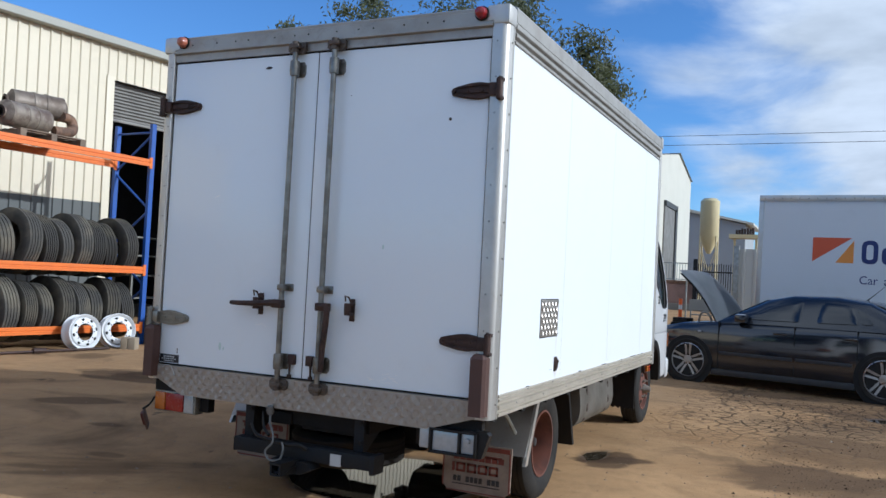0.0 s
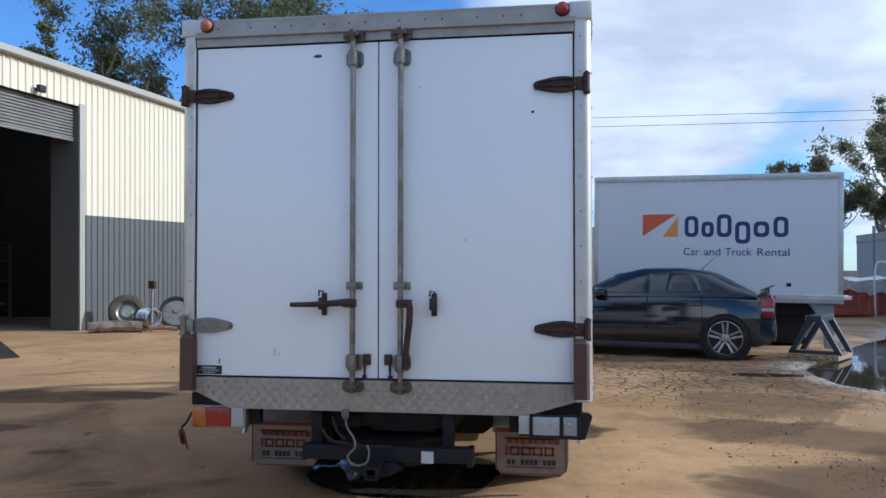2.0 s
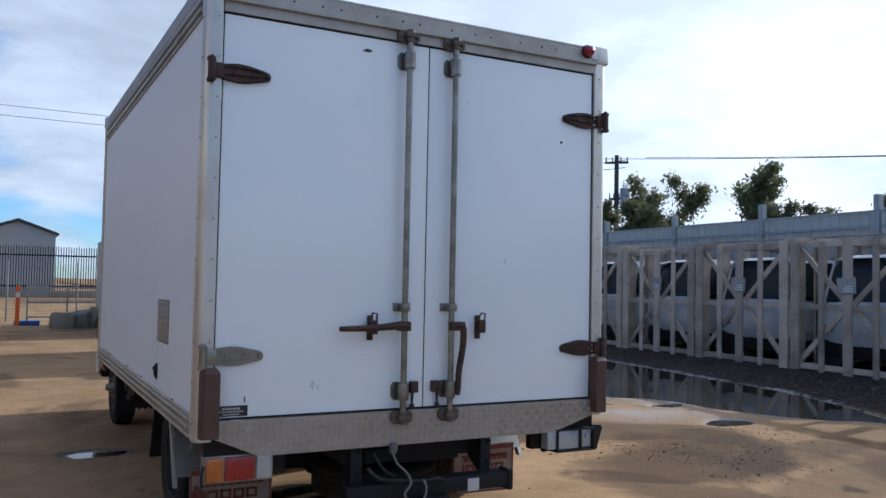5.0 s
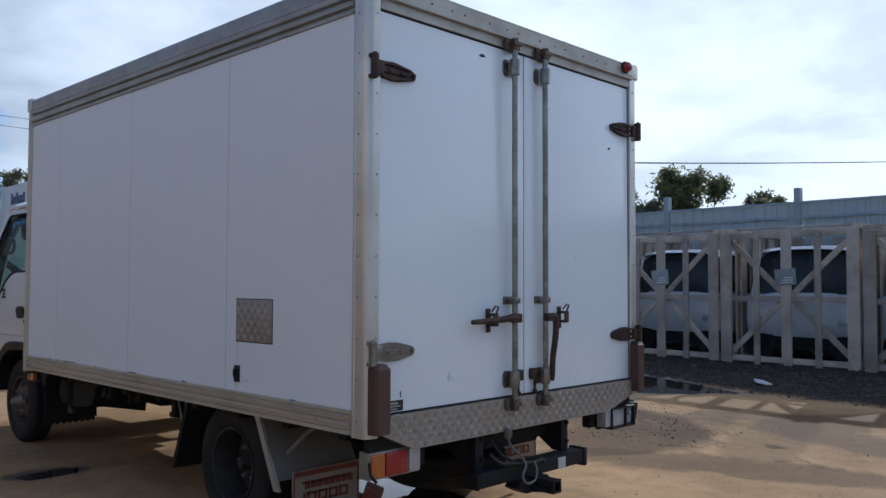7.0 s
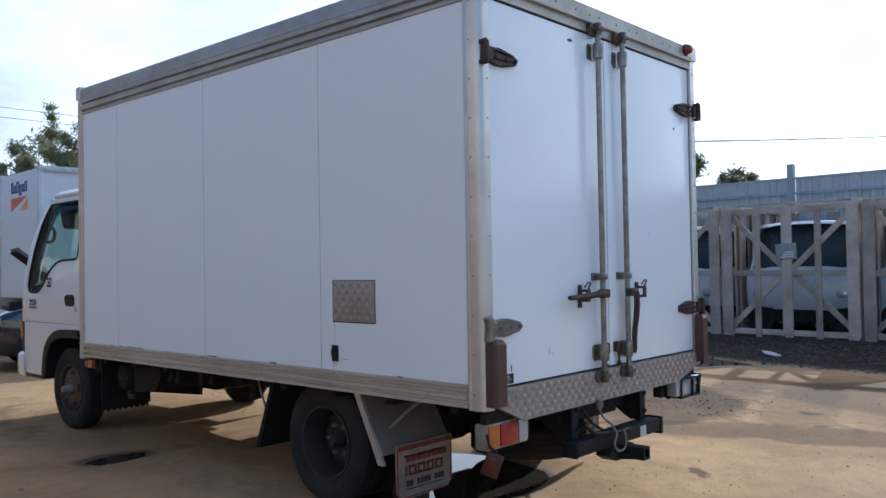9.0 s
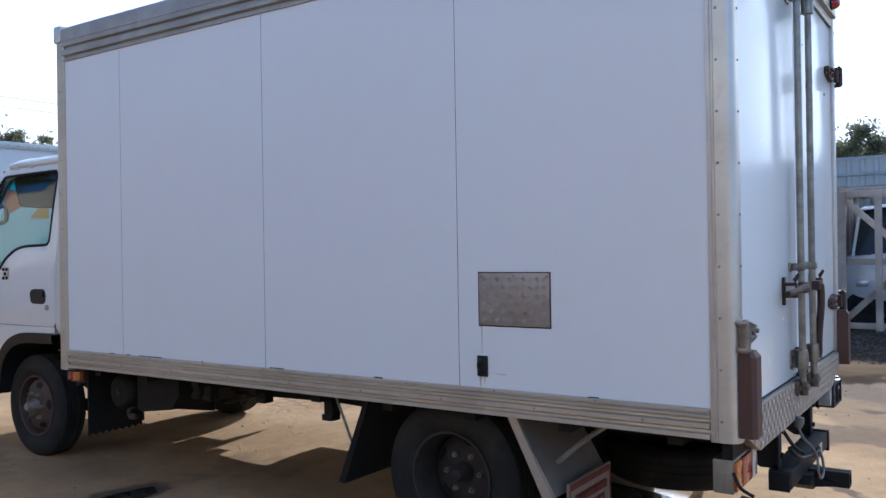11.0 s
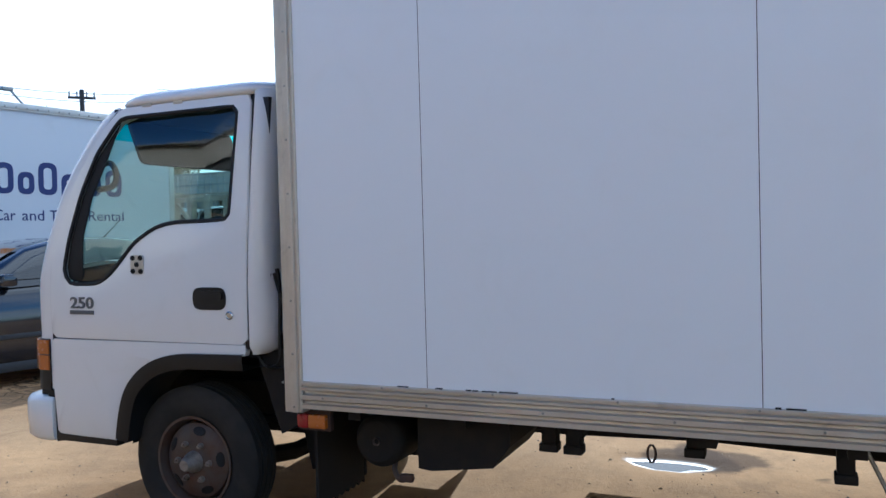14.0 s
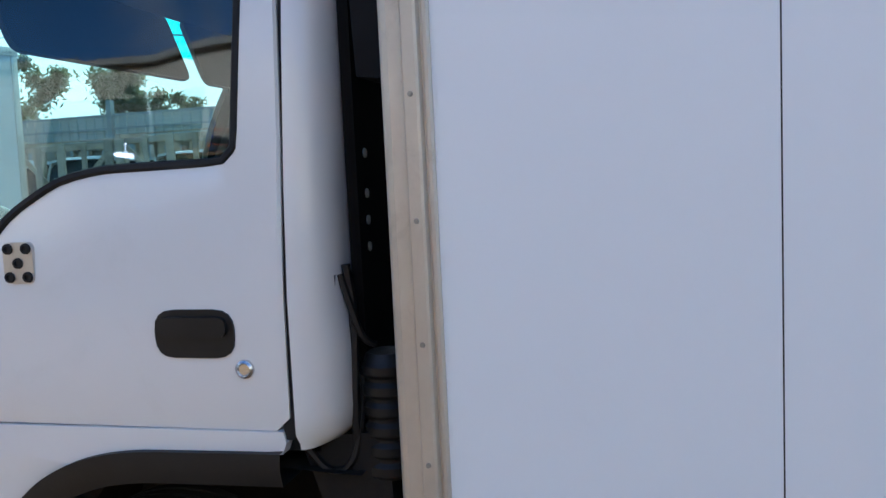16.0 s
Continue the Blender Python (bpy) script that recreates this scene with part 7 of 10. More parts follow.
def build_shed_side():
    """Odds and ends that lie along the shed wall."""
    wheel = thing("spare_wheel", "old wheel with a steel rim leaning among scrap", "wheel", pose(-9.40, 13.70, 0.42, 0, -14, -62))
    part("tyre", truck_tyre_mesh("tyre", 0.42, 0.24, 3, OLD_RUBBER, 0.25), OLD_RUBBER, wheel, "dusty tyre")
    bm = BM()
    lathe(bm, [(0.25, 0.10), (0.235, 0.05), (0.20, 0.02), (0.12, 0.06), (0.05, 0.05), (0.0001, 0.05)], (0, 0, 0), (1, 0, 0), 30)
    part("rim", bm, GALV, wheel, "grey steel rim")
    hoop = thing("tyre_hoop", "thin dark tyre standing on edge by the wall", "tyre", pose(-8.32, 14.05, 0.40, 0, -10, -68))
    part("tyre", truck_tyre_mesh("tyre", 0.40, 0.12, 2, OLD_RUBBER, 0.32), OLD_RUBBER, hoop)
    bm = BM()
    lathe(bm, [(0.32, 0.0), (0.30, 0.02), (0.0001, 0.03)], (0, 0, 0), (1, 0, 0), 30)
    part("disc", bm, GALV, hoop, "pale disc inside the hoop")
    bm = BM()
    for i in range(7):
        lathe(bm, [(0.20, -0.02), (0.23, 0.0), (0.20, 0.02)], (0, 0.0, 0), (1, 0, 0), 24) if i == 0 else lathe(bm, [(0.19, -0.03), (0.225, 0.0), (0.19, 0.03)], (i * 0.07, 0.01 * (-1) ** i, 0), (1, 0.05 * (-1) ** i, 0), 24)
    single("foil_duct", bm, CHROME, "crumpled silver foil duct lying on scrap", "duct", pose(-9.02, 13.85, 0.30, 0, 0, -35))
    post = thing("short_post", "short pale steel post with a rusty cap", "post", pose(-8.62, 13.42, 0))
    bm = BM()
    cyl(bm, (0, 0, 0), (0.02, 0, 1.05), 0.035, n=10)
    part("pole", bm, GALV, post)
    bm = BM()
    box(bm, (-0.06, -0.06, 1.0), (0.09, 0.06, 1.18), 0.01)
    part("cap", bm, RUST, post, "rusty cap")
    for i, (a, b, r) in enumerate((((-9.72, 12.62, 0.12), (-8.70, 13.15, 0.12), 0.13), ((-8.55, 13.15, 0.10), (-8.05, 13.55, 0.05), 0.05), ((-9.25, 13.35, 0.06), (-7.75, 14.75, 0.06), 0.04), ((-8.35, 13.95, 0.45), (-7.80, 14.85, 0.05), 0.035))):
        bm = BM()
        tube(bm, smooth_line([a, tuple((p + q) / 2 + (0.03 if k == 2 else 0) for k, (p, q) in enumerate(zip(a, b))), b]), r, 10)
        single("scrap_pipe", bm, BROWN_PIPE if i % 2 else STEEL_OLD, "rusty length of pipe lying by the shed wall", "pipe", group="scrap pipes")
    gate = thing("mesh_gate", "galvanised mesh gate leaning against the shed wall", "gate", YARD_WEST @ pose(4.75, -0.45, 0.0, -14, 0, 0))
    w, h = 2.15, 1.25
    for a, b in (((0, 0, 0), (w, 0, 0)), ((0, 0, h), (w, 0, h)), ((0, 0, 0), (0, 0, h)), ((w, 0, 0), (w, 0, h))):
        bm = BM()
        cyl(bm, Vector(a) + Vector((0, 0, 0.03)), Vector(b) + Vector((0, 0, 0.03)), 0.035, n=8)
        part("rail", bm, GALV, gate)
    bm = BM()
    for i in range(26):
        x = -1.1 + i * 0.14
        for s in (1, -1):
            p, q = [x if s > 0 else x + 1.2, 0.03], [x + 1.2 if s > 0 else x, h]
            d = (q[0] - p[0]) / (q[1] - p[1])
            if p[0] < 0:
                p = [0, p[1] + (0 - p[0]) / d]
            if p[0] > w:
                p = [w, p[1] + (w - p[0]) / d]
            if q[0] > w:
                q = [w, p[1] + (w - p[0]) / d]
            if q[0] < 0:
                q = [0, p[1] + (0 - p[0]) / d]
            if q[1] > p[1]:
                cyl(bm, (p[0], 0, p[1] + 0.03), (q[0], 0, q[1] + 0.03), 0.006, n=4)
    tagged(part("mesh", bm, GALV, gate, "diamond mesh"), kind="stuff")
    cone = thing("traffic_cone", "orange traffic cone with a pale sleeve beside the shed", "cone", pose(-9.38, 22.07, 0.0))
    bm = BM()
    box(bm, (-0.2, -0.2, 0), (0.2, 0.2, 0.04), 0.01)
    part("base", bm, BLACK, cone, "black rubber base")
    for z0, z1, mt in ((0.04, 0.19, HIVIS), (0.19, 0.36, REFLECT), (0.36, 0.64, HIVIS)):
        bm = BM()
        cyl(bm, (0.02 * z0, 0, z0), (0.05 * z1, 0, z1), 0.17 - 0.21 * z0, 0.17 - 0.21 * z1, 20)
        part("band", bm, mt, cone)
    bm = BM()
    cyl(bm, (0.02, 0, 0.5), (0.16, 0.1, 1.16), 0.026, n=10)
    part("stick", bm, REFLECT, cone, "pale stick standing in the cone")
    tape = thing("barrier_tape", "striped barrier tape strung from the cone", "tape")
    for i in range(24):
        bm = BM()
        a, b = Vector((-9.22, 22.17, 1.12)), Vector((-9.72, 26.4, 1.16))
        p, q = a.lerp(b, i / 24), a.lerp(b, (i + 0.55) / 24)
        sag = lambda u: -0.12 * 4 * u * (1 - u)
        cyl(bm, p + Vector((0, 0, sag(i / 24))), q + Vector((0, 0, sag((i + 0.55) / 24))), 0.022, n=5)
        part("stripe", bm, REFLECT, tape)


build_shed()
build_annex()
build_rack()
build_shed_side()


# ---- the far side of the yard ----
VAN_WHITE = material("van_body_white", (0.66, 0.68, 0.70), 0.4, 0.0, scale=0.8, amount=0.06, bump=0.01, col2=(0.58, 0.60, 0.62), dirt=(0.42, 0.42, 0.40), dirt_amount=0.12)
LOGO_RED = material("orange_red_print", (0.62, 0.10, 0.03), 0.4, 0.0, amount=0.05, bump=0.0)
LOGO_ORANGE = material("orange_print", (0.75, 0.28, 0.04), 0.4, 0.0, amount=0.05, bump=0.0)
LOGO_NAVY = material("navy_print", (0.02, 0.03, 0.14), 0.4, 0.0, amount=0.05, bump=0.0)
CAR_PAINT = material("navy_black_car_paint", (0.012, 0.015, 0.022), 0.12, 0.0, scale=2, amount=0.1, bump=0.0, coat=1.0, spread=0.04, dirt=(0.05, 0.045, 0.04), dirt_amount=0.15)
CAR_TRIM = material("grey_black_car_trim", (0.03, 0.032, 0.035), 0.5, 0.0, amount=0.2, bump=0.03)
BONNET_SKY = material("bonnet_sky_sheen", (0.15, 0.165, 0.185), 0.4, 0.1, scale=3, amount=0.15, bump=0.02, coat=0.3)
MAG = material("alloy_wheel", (0.42, 0.42, 0.43), 0.3, 0.8, scale=6, amount=0.2, bump=0.02)
CRATE_WOOD = material("weathered_grey_timber", (0.54, 0.44, 0.335), 0.88, 0.0, scale=2.5, grain=26, amount=0.45, bump=0.3, col2=(0.32, 0.255, 0.19), vary=0.25, dirt=(0.27, 0.20, 0.135), dirt_amount=0.35)
SLEEVE = material("clear_plastic_sleeve", (0.34, 0.33, 0.30), 0.3, 0.0, scale=18, amount=0.4, bump=0.3, col2=(0.22, 0.21, 0.19), vary=0.2)
PACKED_GLASS = material("dusty_dark_glass", (0.025, 0.032, 0.034), 0.25, 0.0, scale=3, amount=0.3, bump=0.0, spec=0.3)
FENCE_BLUE = material("pale_blue_grey_sheet", (0.45, 0.45, 0.415), 0.5, 0.0, scale=0.7, amount=0.12, bump=0.01, col2=(0.38, 0.38, 0.355))
FENCE_POST = material("fence_post_steel", (0.34, 0.36, 0.355), 0.5, 0.2, scale=2, amount=0.2, bump=0.02)
UTE_WHITE = material("dusty_white_car_paint", (0.62, 0.63, 0.63), 0.3, 0.0, scale=1.5, amount=0.08, bump=0.0, coat=0.5)
STAND_GREY = material("dark_grey_stand_paint", (0.04, 0.048, 0.06), 0.55, 0.1, scale=6, amount=0.3, bump=0.06)
FRESH_PINE = material("raw_pine", (0.42, 0.30, 0.17), 0.75, 0.0, scale=4, amount=0.3, bump=0.15, col2=(0.28, 0.19, 0.10))
FOIL = material("crumpled_foil_wrap", (0.55, 0.56, 0.58), 0.3, 0.5, scale=3, amount=0.3, bump=0.2)
BRICKRED = material("red_mesh_and_brick", (0.20, 0.035, 0.028), 0.5, 0.0, scale=3, amount=0.5, bump=0.3, col2=(0.36, 0.09, 0.06))


def build_rental_box():
    L = 4.356
    M = pose(1.52, 12.15, -0.033, 0, 0.8, -10.6) @ Matrix.Scale(1.04, 4)
    van = thing("rental_van_body", "white box van body with orange and navy rental graphics", "truck body", M)
    z0, z1, W = 0.975, 3.2, 2.055
    bm = BM()
    box(bm, (0.03, 0.0, z0), (L - 0.03, W, z1 - 0.03))
    part("box_shell", bm, VAN_WHITE, van, "white panelled box")
    for x in (0, L - 0.09):
        for y in (-0.012, W - 0.08):
            bm = BM()
            box(bm, (x, y, z0), (x + 0.09, y + 0.09, z1), 0.02)
            part("corner_post", bm, ALLOY, van, "aluminium corner post")
    for y in (-0.02, W - 0.06):
        bm = BM()
        box(bm, (0.0, y, z1 - 0.085), (L, y + 0.08, z1), 0.015)
        box(bm, (0.0, y - 0.006, z1 - 0.10), (L, y + 0.03, z1 - 0.085), 0.004)
        part("roof_rail", bm, ALLOY, van, "aluminium roof rail")
        bm = BM()
        box(bm, (0.0, y, z0 - 0.10), (L, y + 0.08, z0 + 0.06), 0.01)
        box(bm, (0.0, y - 0.01, z0 - 0.03), (L, y + 0.03, z0 - 0.005), 0.004)
        box(bm, (0.0, y - 0.01, z0 + 0.02), (L, y + 0.03, z0 + 0.035), 0.004)
        part("base_rail", bm, ALLOY, van, "ribbed base rail")
    bm = BM()
    for i in range(30):
        cyl(bm, (0.1 + i * (L - 0.2) / 29, -0.02, z1 - 0.06), (0.1 + i * (L - 0.2) / 29, -0.027, z1 - 0.06), 0.012, n=6)
    tagged(part("rivets", bm, GALV, van), kind="stuff")
    # emblem and blocks of lettering
    k = -0.004
    bm = BM()
    prism(bm, [(0.915, 2.475), (1.525, 2.475), (0.915, 2.065)], "y", k, 0.002)
    part("emblem_red", bm, LOGO_RED, van, "red triangle of the emblem")
    bm = BM()
    prism(bm, [(1.555, 2.435), (1.555, 2.055), (1.28, 2.055)], "y", k, 0.002)
    part("emblem_orange", bm, LOGO_ORANGE, van, "orange triangle of the emblem")
    s = 0.07
    # the firm's word stands as plain rounded frames of the letters' size
    for x0, x1, a, b in ((1.675, 1.92, 2.05, 2.44), (1.975, 2.19, 2.05, 2.335), (2.245, 2.50, 2.05, 2.47), (2.56, 2.82, 1.93, 2.335), (2.875, 3.14, 2.05, 2.335), (3.21, 3.46, 2.05, 2.42)):
        bm = BM()
        o = rounded([(x0, a), (x1, a), (x1, b), (x0, b)], 0.11, 5)
        i = rounded([(x0 + s, a + s), (x1 - s, a + s), (x1 - s, b - s), (x0 + s, b - s)], 0.055, 5)
        ro, ri = [bm.verts.new((p[0], k, p[1])) for p in o], [bm.verts.new((p[0], k, p[1])) for p in i]
        so, si = [bm.verts.new((p[0], 0.002, p[1])) for p in o], [bm.verts.new((p[0], 0.002, p[1])) for p in i]
        bridge(bm, ro, ri)
        bridge(bm, ro, so)
        bridge(bm, ri, si)
        part("emblem_block", bm, LOGO_NAVY, van, "navy rounded frame")
    t = Matrix(((1, 0, 0, 1.650), (0, 0, -1, -0.003), (0, 1, 0, 1.715), (0, 0, 0, 1)))
    for word, x0, x1 in (("Car", 0.0, 0.285), ("and", 0.365, 0.66), ("Truck", 0.735, 1.195), ("Rental", 1.275, 1.83)):
        ob = lettering("slogan_word", word, 0.197, LOGO_NAVY, van, t @ pose(x0, 0, 0), "navy word", 0.002)
        ex = max(v.co.x for v in ob.data.vertices)
        for v in ob.data.vertices:
            v.co.x *= (x1 - x0) / ex
    bm = BM()
    box(bm, (3.43, -0.006, 1.165), (3.51, 0.0, 1.23))
    part("latch", bm, BLACK, van, "small black latch")
    # end face towards the west: a small emblem under a row of letter-sized frames
    bm = BM()
    prism(bm, [(1.46, 2.735), (0.62, 2.735), (1.46, 2.50)], "x", 0.024, 0.034)
    part("emblem_red", bm, LOGO_RED, van, "red triangle on the end")
    bm = BM()
    prism(bm, [(0.60, 2.71), (0.60, 2.50), (0.98, 2.50)], "x", 0.024, 0.034)
    part("emblem_orange", bm, LOGO_ORANGE, van, "orange triangle on the end")
    for i, (a, b) in enumerate(((2.82, 3.02), (2.82, 2.96), (2.82, 3.02), (2.76, 2.96), (2.82, 2.96), (2.82, 3.0))):
        y0, y1 = 1.46 - i * 0.142, 1.35 - i * 0.142
        bm = BM()
        for lo, hi in (((y1, a), (y1 + 0.035, b)), ((y0 - 0.035, a), (y0, b)), ((y1, a), (y0, a + 0.035)), ((y1, b - 0.035), (y0, b))):
            box(bm, (0.024, lo[0], lo[1]), (0.034, hi[0], hi[1]))
        part("emblem_block", bm, LOGO_NAVY, van, "navy rounded frame")
    bm = BM()
    box(bm, (0.2, 0.15, 0.66), (L - 0.2, 0.35, 0.88), 0.01)
    box(bm, (0.2, W - 0.35, 0.66), (L - 0.2, W - 0.15, 0.88), 0.01)
    for i in range(5):
        box(bm, (0.3 + i * 0.75, 0.1, 0.80), (0.4 + i * 0.75, W - 0.1, 0.90))
    part("subframe", bm, CHASSIS, van, "dark subframe")
    for x in (0.35, L - 0.55):
        for y in (0.08, W - 0.35):
            bm = BM()
            prism(bm, [(x, 0.88), (x + 0.42, 0.88), (x + 0.42, 0.0), (x + 0.30, 0.0), (x + 0.26, 0.50)] if x > 1 else [(x, 0.88), (x + 0.42, 0.88), (x + 0.16, 0.50), (x + 0.12, -0.04), (x, -0.04)], "y", y, y + 0.14)
            part("leg", bm, FENCE_POST, van, "pale gusseted leg")
    bm = BM()
    box(bm, (L - 1.25, 0.4, 0.12), (L - 0.52, 1.5, 0.88), 0.05)
    part("tank", bm, BLACK, van, "black tank under the floor")
    bm = BM()
    box(bm, (L - 0.02, 0.1, 0.95), (L + 0.16, 0.5, 1.02), 0.01)
    part("tail_step", bm, VAN_WHITE, van)
    # the ends of the body run askew to its long sides
    skew = Matrix(((1, -0.125, 0, 0), (0, 1, 0, 0), (0, 0, 1, 0), (0, 0, 0, 1)))
    for ob in van.children:
        if ob.matrix_basis == Matrix.Identity(4):
            ob.data.transform(skew)


def build_car():
    M = pose(2.35, 10.32, -0.02, 0, 0, 165.5)
    car = thing("hatchback_car", "black five-door hatchback with its bonnet raised, parked on dirt", "car", M)
    # stations along the length: x, sill, belt, deck, half width
    st = [(-2.17, 0.42, 0.88, 0.90, 0.68), (-2.12, 0.30, 0.99, 1.05, 0.79), (-1.92, 0.24, 1.04, 1.08, 0.865), (-1.45, 0.21, 1.05, 1.07, 0.885), (-0.7, 0.20, 1.05, 1.06, 0.895), (0.1, 0.19, 1.04, 1.05, 0.895),
          (0.75, 0.19, 1.025, 1.03, 0.89), (1.15, 0.21, 1.005, 1.01, 0.885), (1.6, 0.23, 0.96, 0.97, 0.87), (1.95, 0.26, 0.88, 0.89, 0.82), (2.15, 0.30, 0.77, 0.78, 0.70), (2.23, 0.36, 0.67, 0.68, 0.55)]
    bm = BM()
    rows = []
    for x, lo, belt, deck, w in st:
        half = [(w * 0.90, lo), (w * 0.985, lo + 0.08), (w, lo + 0.22), (w * 1.005, (lo + belt) / 2 + 0.05), (w * 0.985, belt - 0.10), (w * 0.95, belt - 0.02), (w * 0.90, belt), (w * 0.6, deck), (0, deck + 0.01)]
        ring = [(x, y, z) for y, z in half] + [(x, -y, z) for y, z in half[-2::-1]]
        rows.append([bm.verts.new(p) for p in ring])
    for a, b in zip(rows, rows[1:]):
        bridge(bm, a, b, True)
    bm.faces.new(rows[0])
    bm.faces.new(rows[-1][::-1])
    part("body", bm, CAR_PAINT, car, "glossy black body", angle=50)
    # cabin
    gh = [(-1.93, 1.04, 1.06, 0.80), (-1.55, 1.04, 1.265, 0.745), (-1.20, 1.04, 1.44, 0.70), (-0.72, 1.04, 1.50, 0.68), (-0.10, 1.04, 1.49, 0.675), (0.24, 1.04, 1.41, 0.685), (0.62, 1.03, 1.215, 0.76), (0.98, 1.01, 1.03, 0.82)]
    bm = BM()
    rows = []
    for x, lo, top, w in gh:
        u = (top - lo) / 0.53
        half = [(0.86, lo - 0.02), (0.86 + (w - 0.86) * 0.45, lo + (top - lo) * 0.5), (w, lo + (top - lo) * 0.88), (w * 0.93, lo + (top - lo) * 0.975), (w * 0.6, top), (0, top + 0.012)]
        ring = [(x, y, z) for y, z in half] + [(x, -y, z) for y, z in half[-2::-1]]
        rows.append([bm.verts.new(p) for p in ring])
    for a, b in zip(rows, rows[1:]):
        bridge(bm, a, b, True)
    bm.faces.new(rows[0])
    bm.faces.new(rows[-1][::-1])
    part("cabin", bm, CAR_PAINT, car, "black roof and pillars", angle=50)

    def cabin_y(x, z):
        for (xa, la, ta, wa), (xb, lb, tb, wb) in zip(gh, gh[1:]):
            if xa <= x <= xb:
                u = (x - xa) / (xb - xa)
                lo, top, w = la + (lb - la) * u, ta + (tb - ta) * u, wa + (wb - wa) * u
                v = max(0.0, min(1.0, (z - lo) / max(top - lo, 0.01)))
                return 0.86 + (w - 0.86) * (v / 0.5 * 0.45 if v < 0.5 else 0.45 + (v - 0.5) / 0.38 * 0.55)
        return 0.8
    wins = (("front", [(0.56, 1.085), (-0.25, 1.09), (-0.29, 1.405), (-0.10, 1.405), (0.20, 1.31)]), ("rear", [(-0.50, 1.095), (-1.08, 1.11), (-0.985, 1.355), (-0.84, 1.395), (-0.55, 1.41)]), ("quarter", [(-1.12, 1.115), (-1.275, 1.12), (-1.14, 1.29), (-1.03, 1.35)]))
    for s in (1, -1):
        for nm, pts in wins:
            bm = BM()
            filled_panel(bm, rounded(pts, 0.03, 3), lambda x, z: (x, s * (cabin_y(x, z) + 0.006), z), 0.004, Vector((0, -s, 0)), 40)
            part("side_window", bm, CAR_GLASS_SOLID, car, "dark tinted side window")
        bm = BM()
        box(bm, (0.48, s * 0.86, 1.03), (0.66, s * 1.03, 1.16), 0.035)
        part("door_mirror", bm, CAR_PAINT, car, "black door mirror")
        for x in (-1.0, 0.0):
            bm = BM()
            box(bm, (x - 0.10, s * 0.885, 0.88), (x + 0.10, s * 0.915, 0.92), 0.012)
            part("door_handle", bm, CAR_PAINT, car, "black door handle")
        for x0, x1 in ((-1.02, -0.23), (-0.19, 0.93)):
            bm = BM()
            box(bm, (x0, s * 0.885, 0.50), (x1, s * 0.912, 0.55), 0.012)
            part("rub_strip", bm, CAR_TRIM, car, "dark rubbing strip")
        bm = BM()
        for x in (-1.08, -0.21, 0.95):
            box(bm, (x - 0.004, s * 0.80, 0.30), (x + 0.004, s * 0.8955, 1.02))
        part("door_gap", bm, SEAL, car)
        bm = BM()
        box(bm, (-1.06, s * 0.80, 0.17), (1.06, s * 0.885, 0.27), 0.02)
        part("sill", bm, CAR_TRIM, car, "dark sill skirt")
        bm = BM()
        box(bm, (-2.155, s * 0.60, 0.70), (-1.96, s * 0.835, 1.02), 0.03)
        lamp = part("tail_lamp", bm, RED_LENS, car, "red and pink tail lamp")
        bm = BM()
        box(bm, (-2.16, s * 0.61, 0.80), (-1.98, s * 0.841, 0.86), 0.02)
        part("lens_band", bm, CLEAR_LENS, lamp, "pale lens band")
        bm = BM()
        box(bm, (2.0, s * 0.42, 0.66), (2.17, s * 0.76, 0.82), 0.04)
        part("headlamp", bm, CLEAR_LENS, car, "clear headlamp")
        bm = BM()
        box(bm, (1.23, s * 0.885, 0.83), (1.29, s * 0.90, 0.86), 0.006)
        part("side_repeater", bm, CLEAR_LENS, car)
    # wheels
    for x in (-1.44, 1.44):
        for s in (1, -1):
            bm = BM()
            lathe(bm, [(0.405, 0.0), (0.405, s * 0.012), (0.385, s * 0.014), (0.0001, s * 0.002)], (x, s * 0.885, 0.36), (0, 1, 0), 36)
            part("wheel_arch", bm, SEAL, car, "dark wheel arch")
            bm = BM()
            lathe(bm, [(0.235, -0.10), (0.29, -0.11), (0.318, -0.085), (0.328, -0.04), (0.328, 0.04), (0.318, 0.085), (0.29, 0.11), (0.235, 0.10)], (0, 0, 0), (0, 1, 0), 36)
            wh = part("wheel", bm, RUBBER, car, "low-profile tyre on a five-spoke alloy", m=pose(x, s * 0.80, 0.372) @ Matrix.Diagonal((1.12, 1, 1.12, 1)))
            bm = BM()
            lathe(bm, [(0.245, s * 0.10), (0.235, s * 0.105), (0.215, s * 0.07), (0.21, -s * 0.08)], (0, 0, 0), (0, 1, 0), 36)
            for k in range(5):
                a = 2 * math.pi * k / 5 + math.pi / 2
                u, t = Vector((math.cos(a), 0, math.sin(a))), Vector((-math.sin(a), 0, math.cos(a)))
                for side in (-1, 1):
                    p = [u * 0.04 + t * 0.035 * side, u * 0.22 + t * 0.052 * side, u * 0.225 + t * 0.022 * side, u * 0.09 + t * 0.008 * side]
                    f = [bm.verts.new(q + Vector((0, s * (0.105 if i in (1, 2) else 0.09), 0))) for i, q in enumerate(p)]
                    g = [bm.verts.new(q + Vector((0, s * 0.06, 0))) for q in p]
                    bm.faces.new(f)
                    bridge(bm, f, g)
            lathe(bm, [(0.065, s * 0.08), (0.06, s * 0.10), (0.0001, s * 0.105)], (0, 0, 0), (0, 1, 0), 16)
            part("alloy", bm, MAG, wh, "five-spoke silver alloy")
            bm = BM()
            lathe(bm, [(0.15, s * 0.03), (0.14, s * 0.045), (0.0001, s * 0.05)], (0, 0, 0), (0, 1, 0), 24)
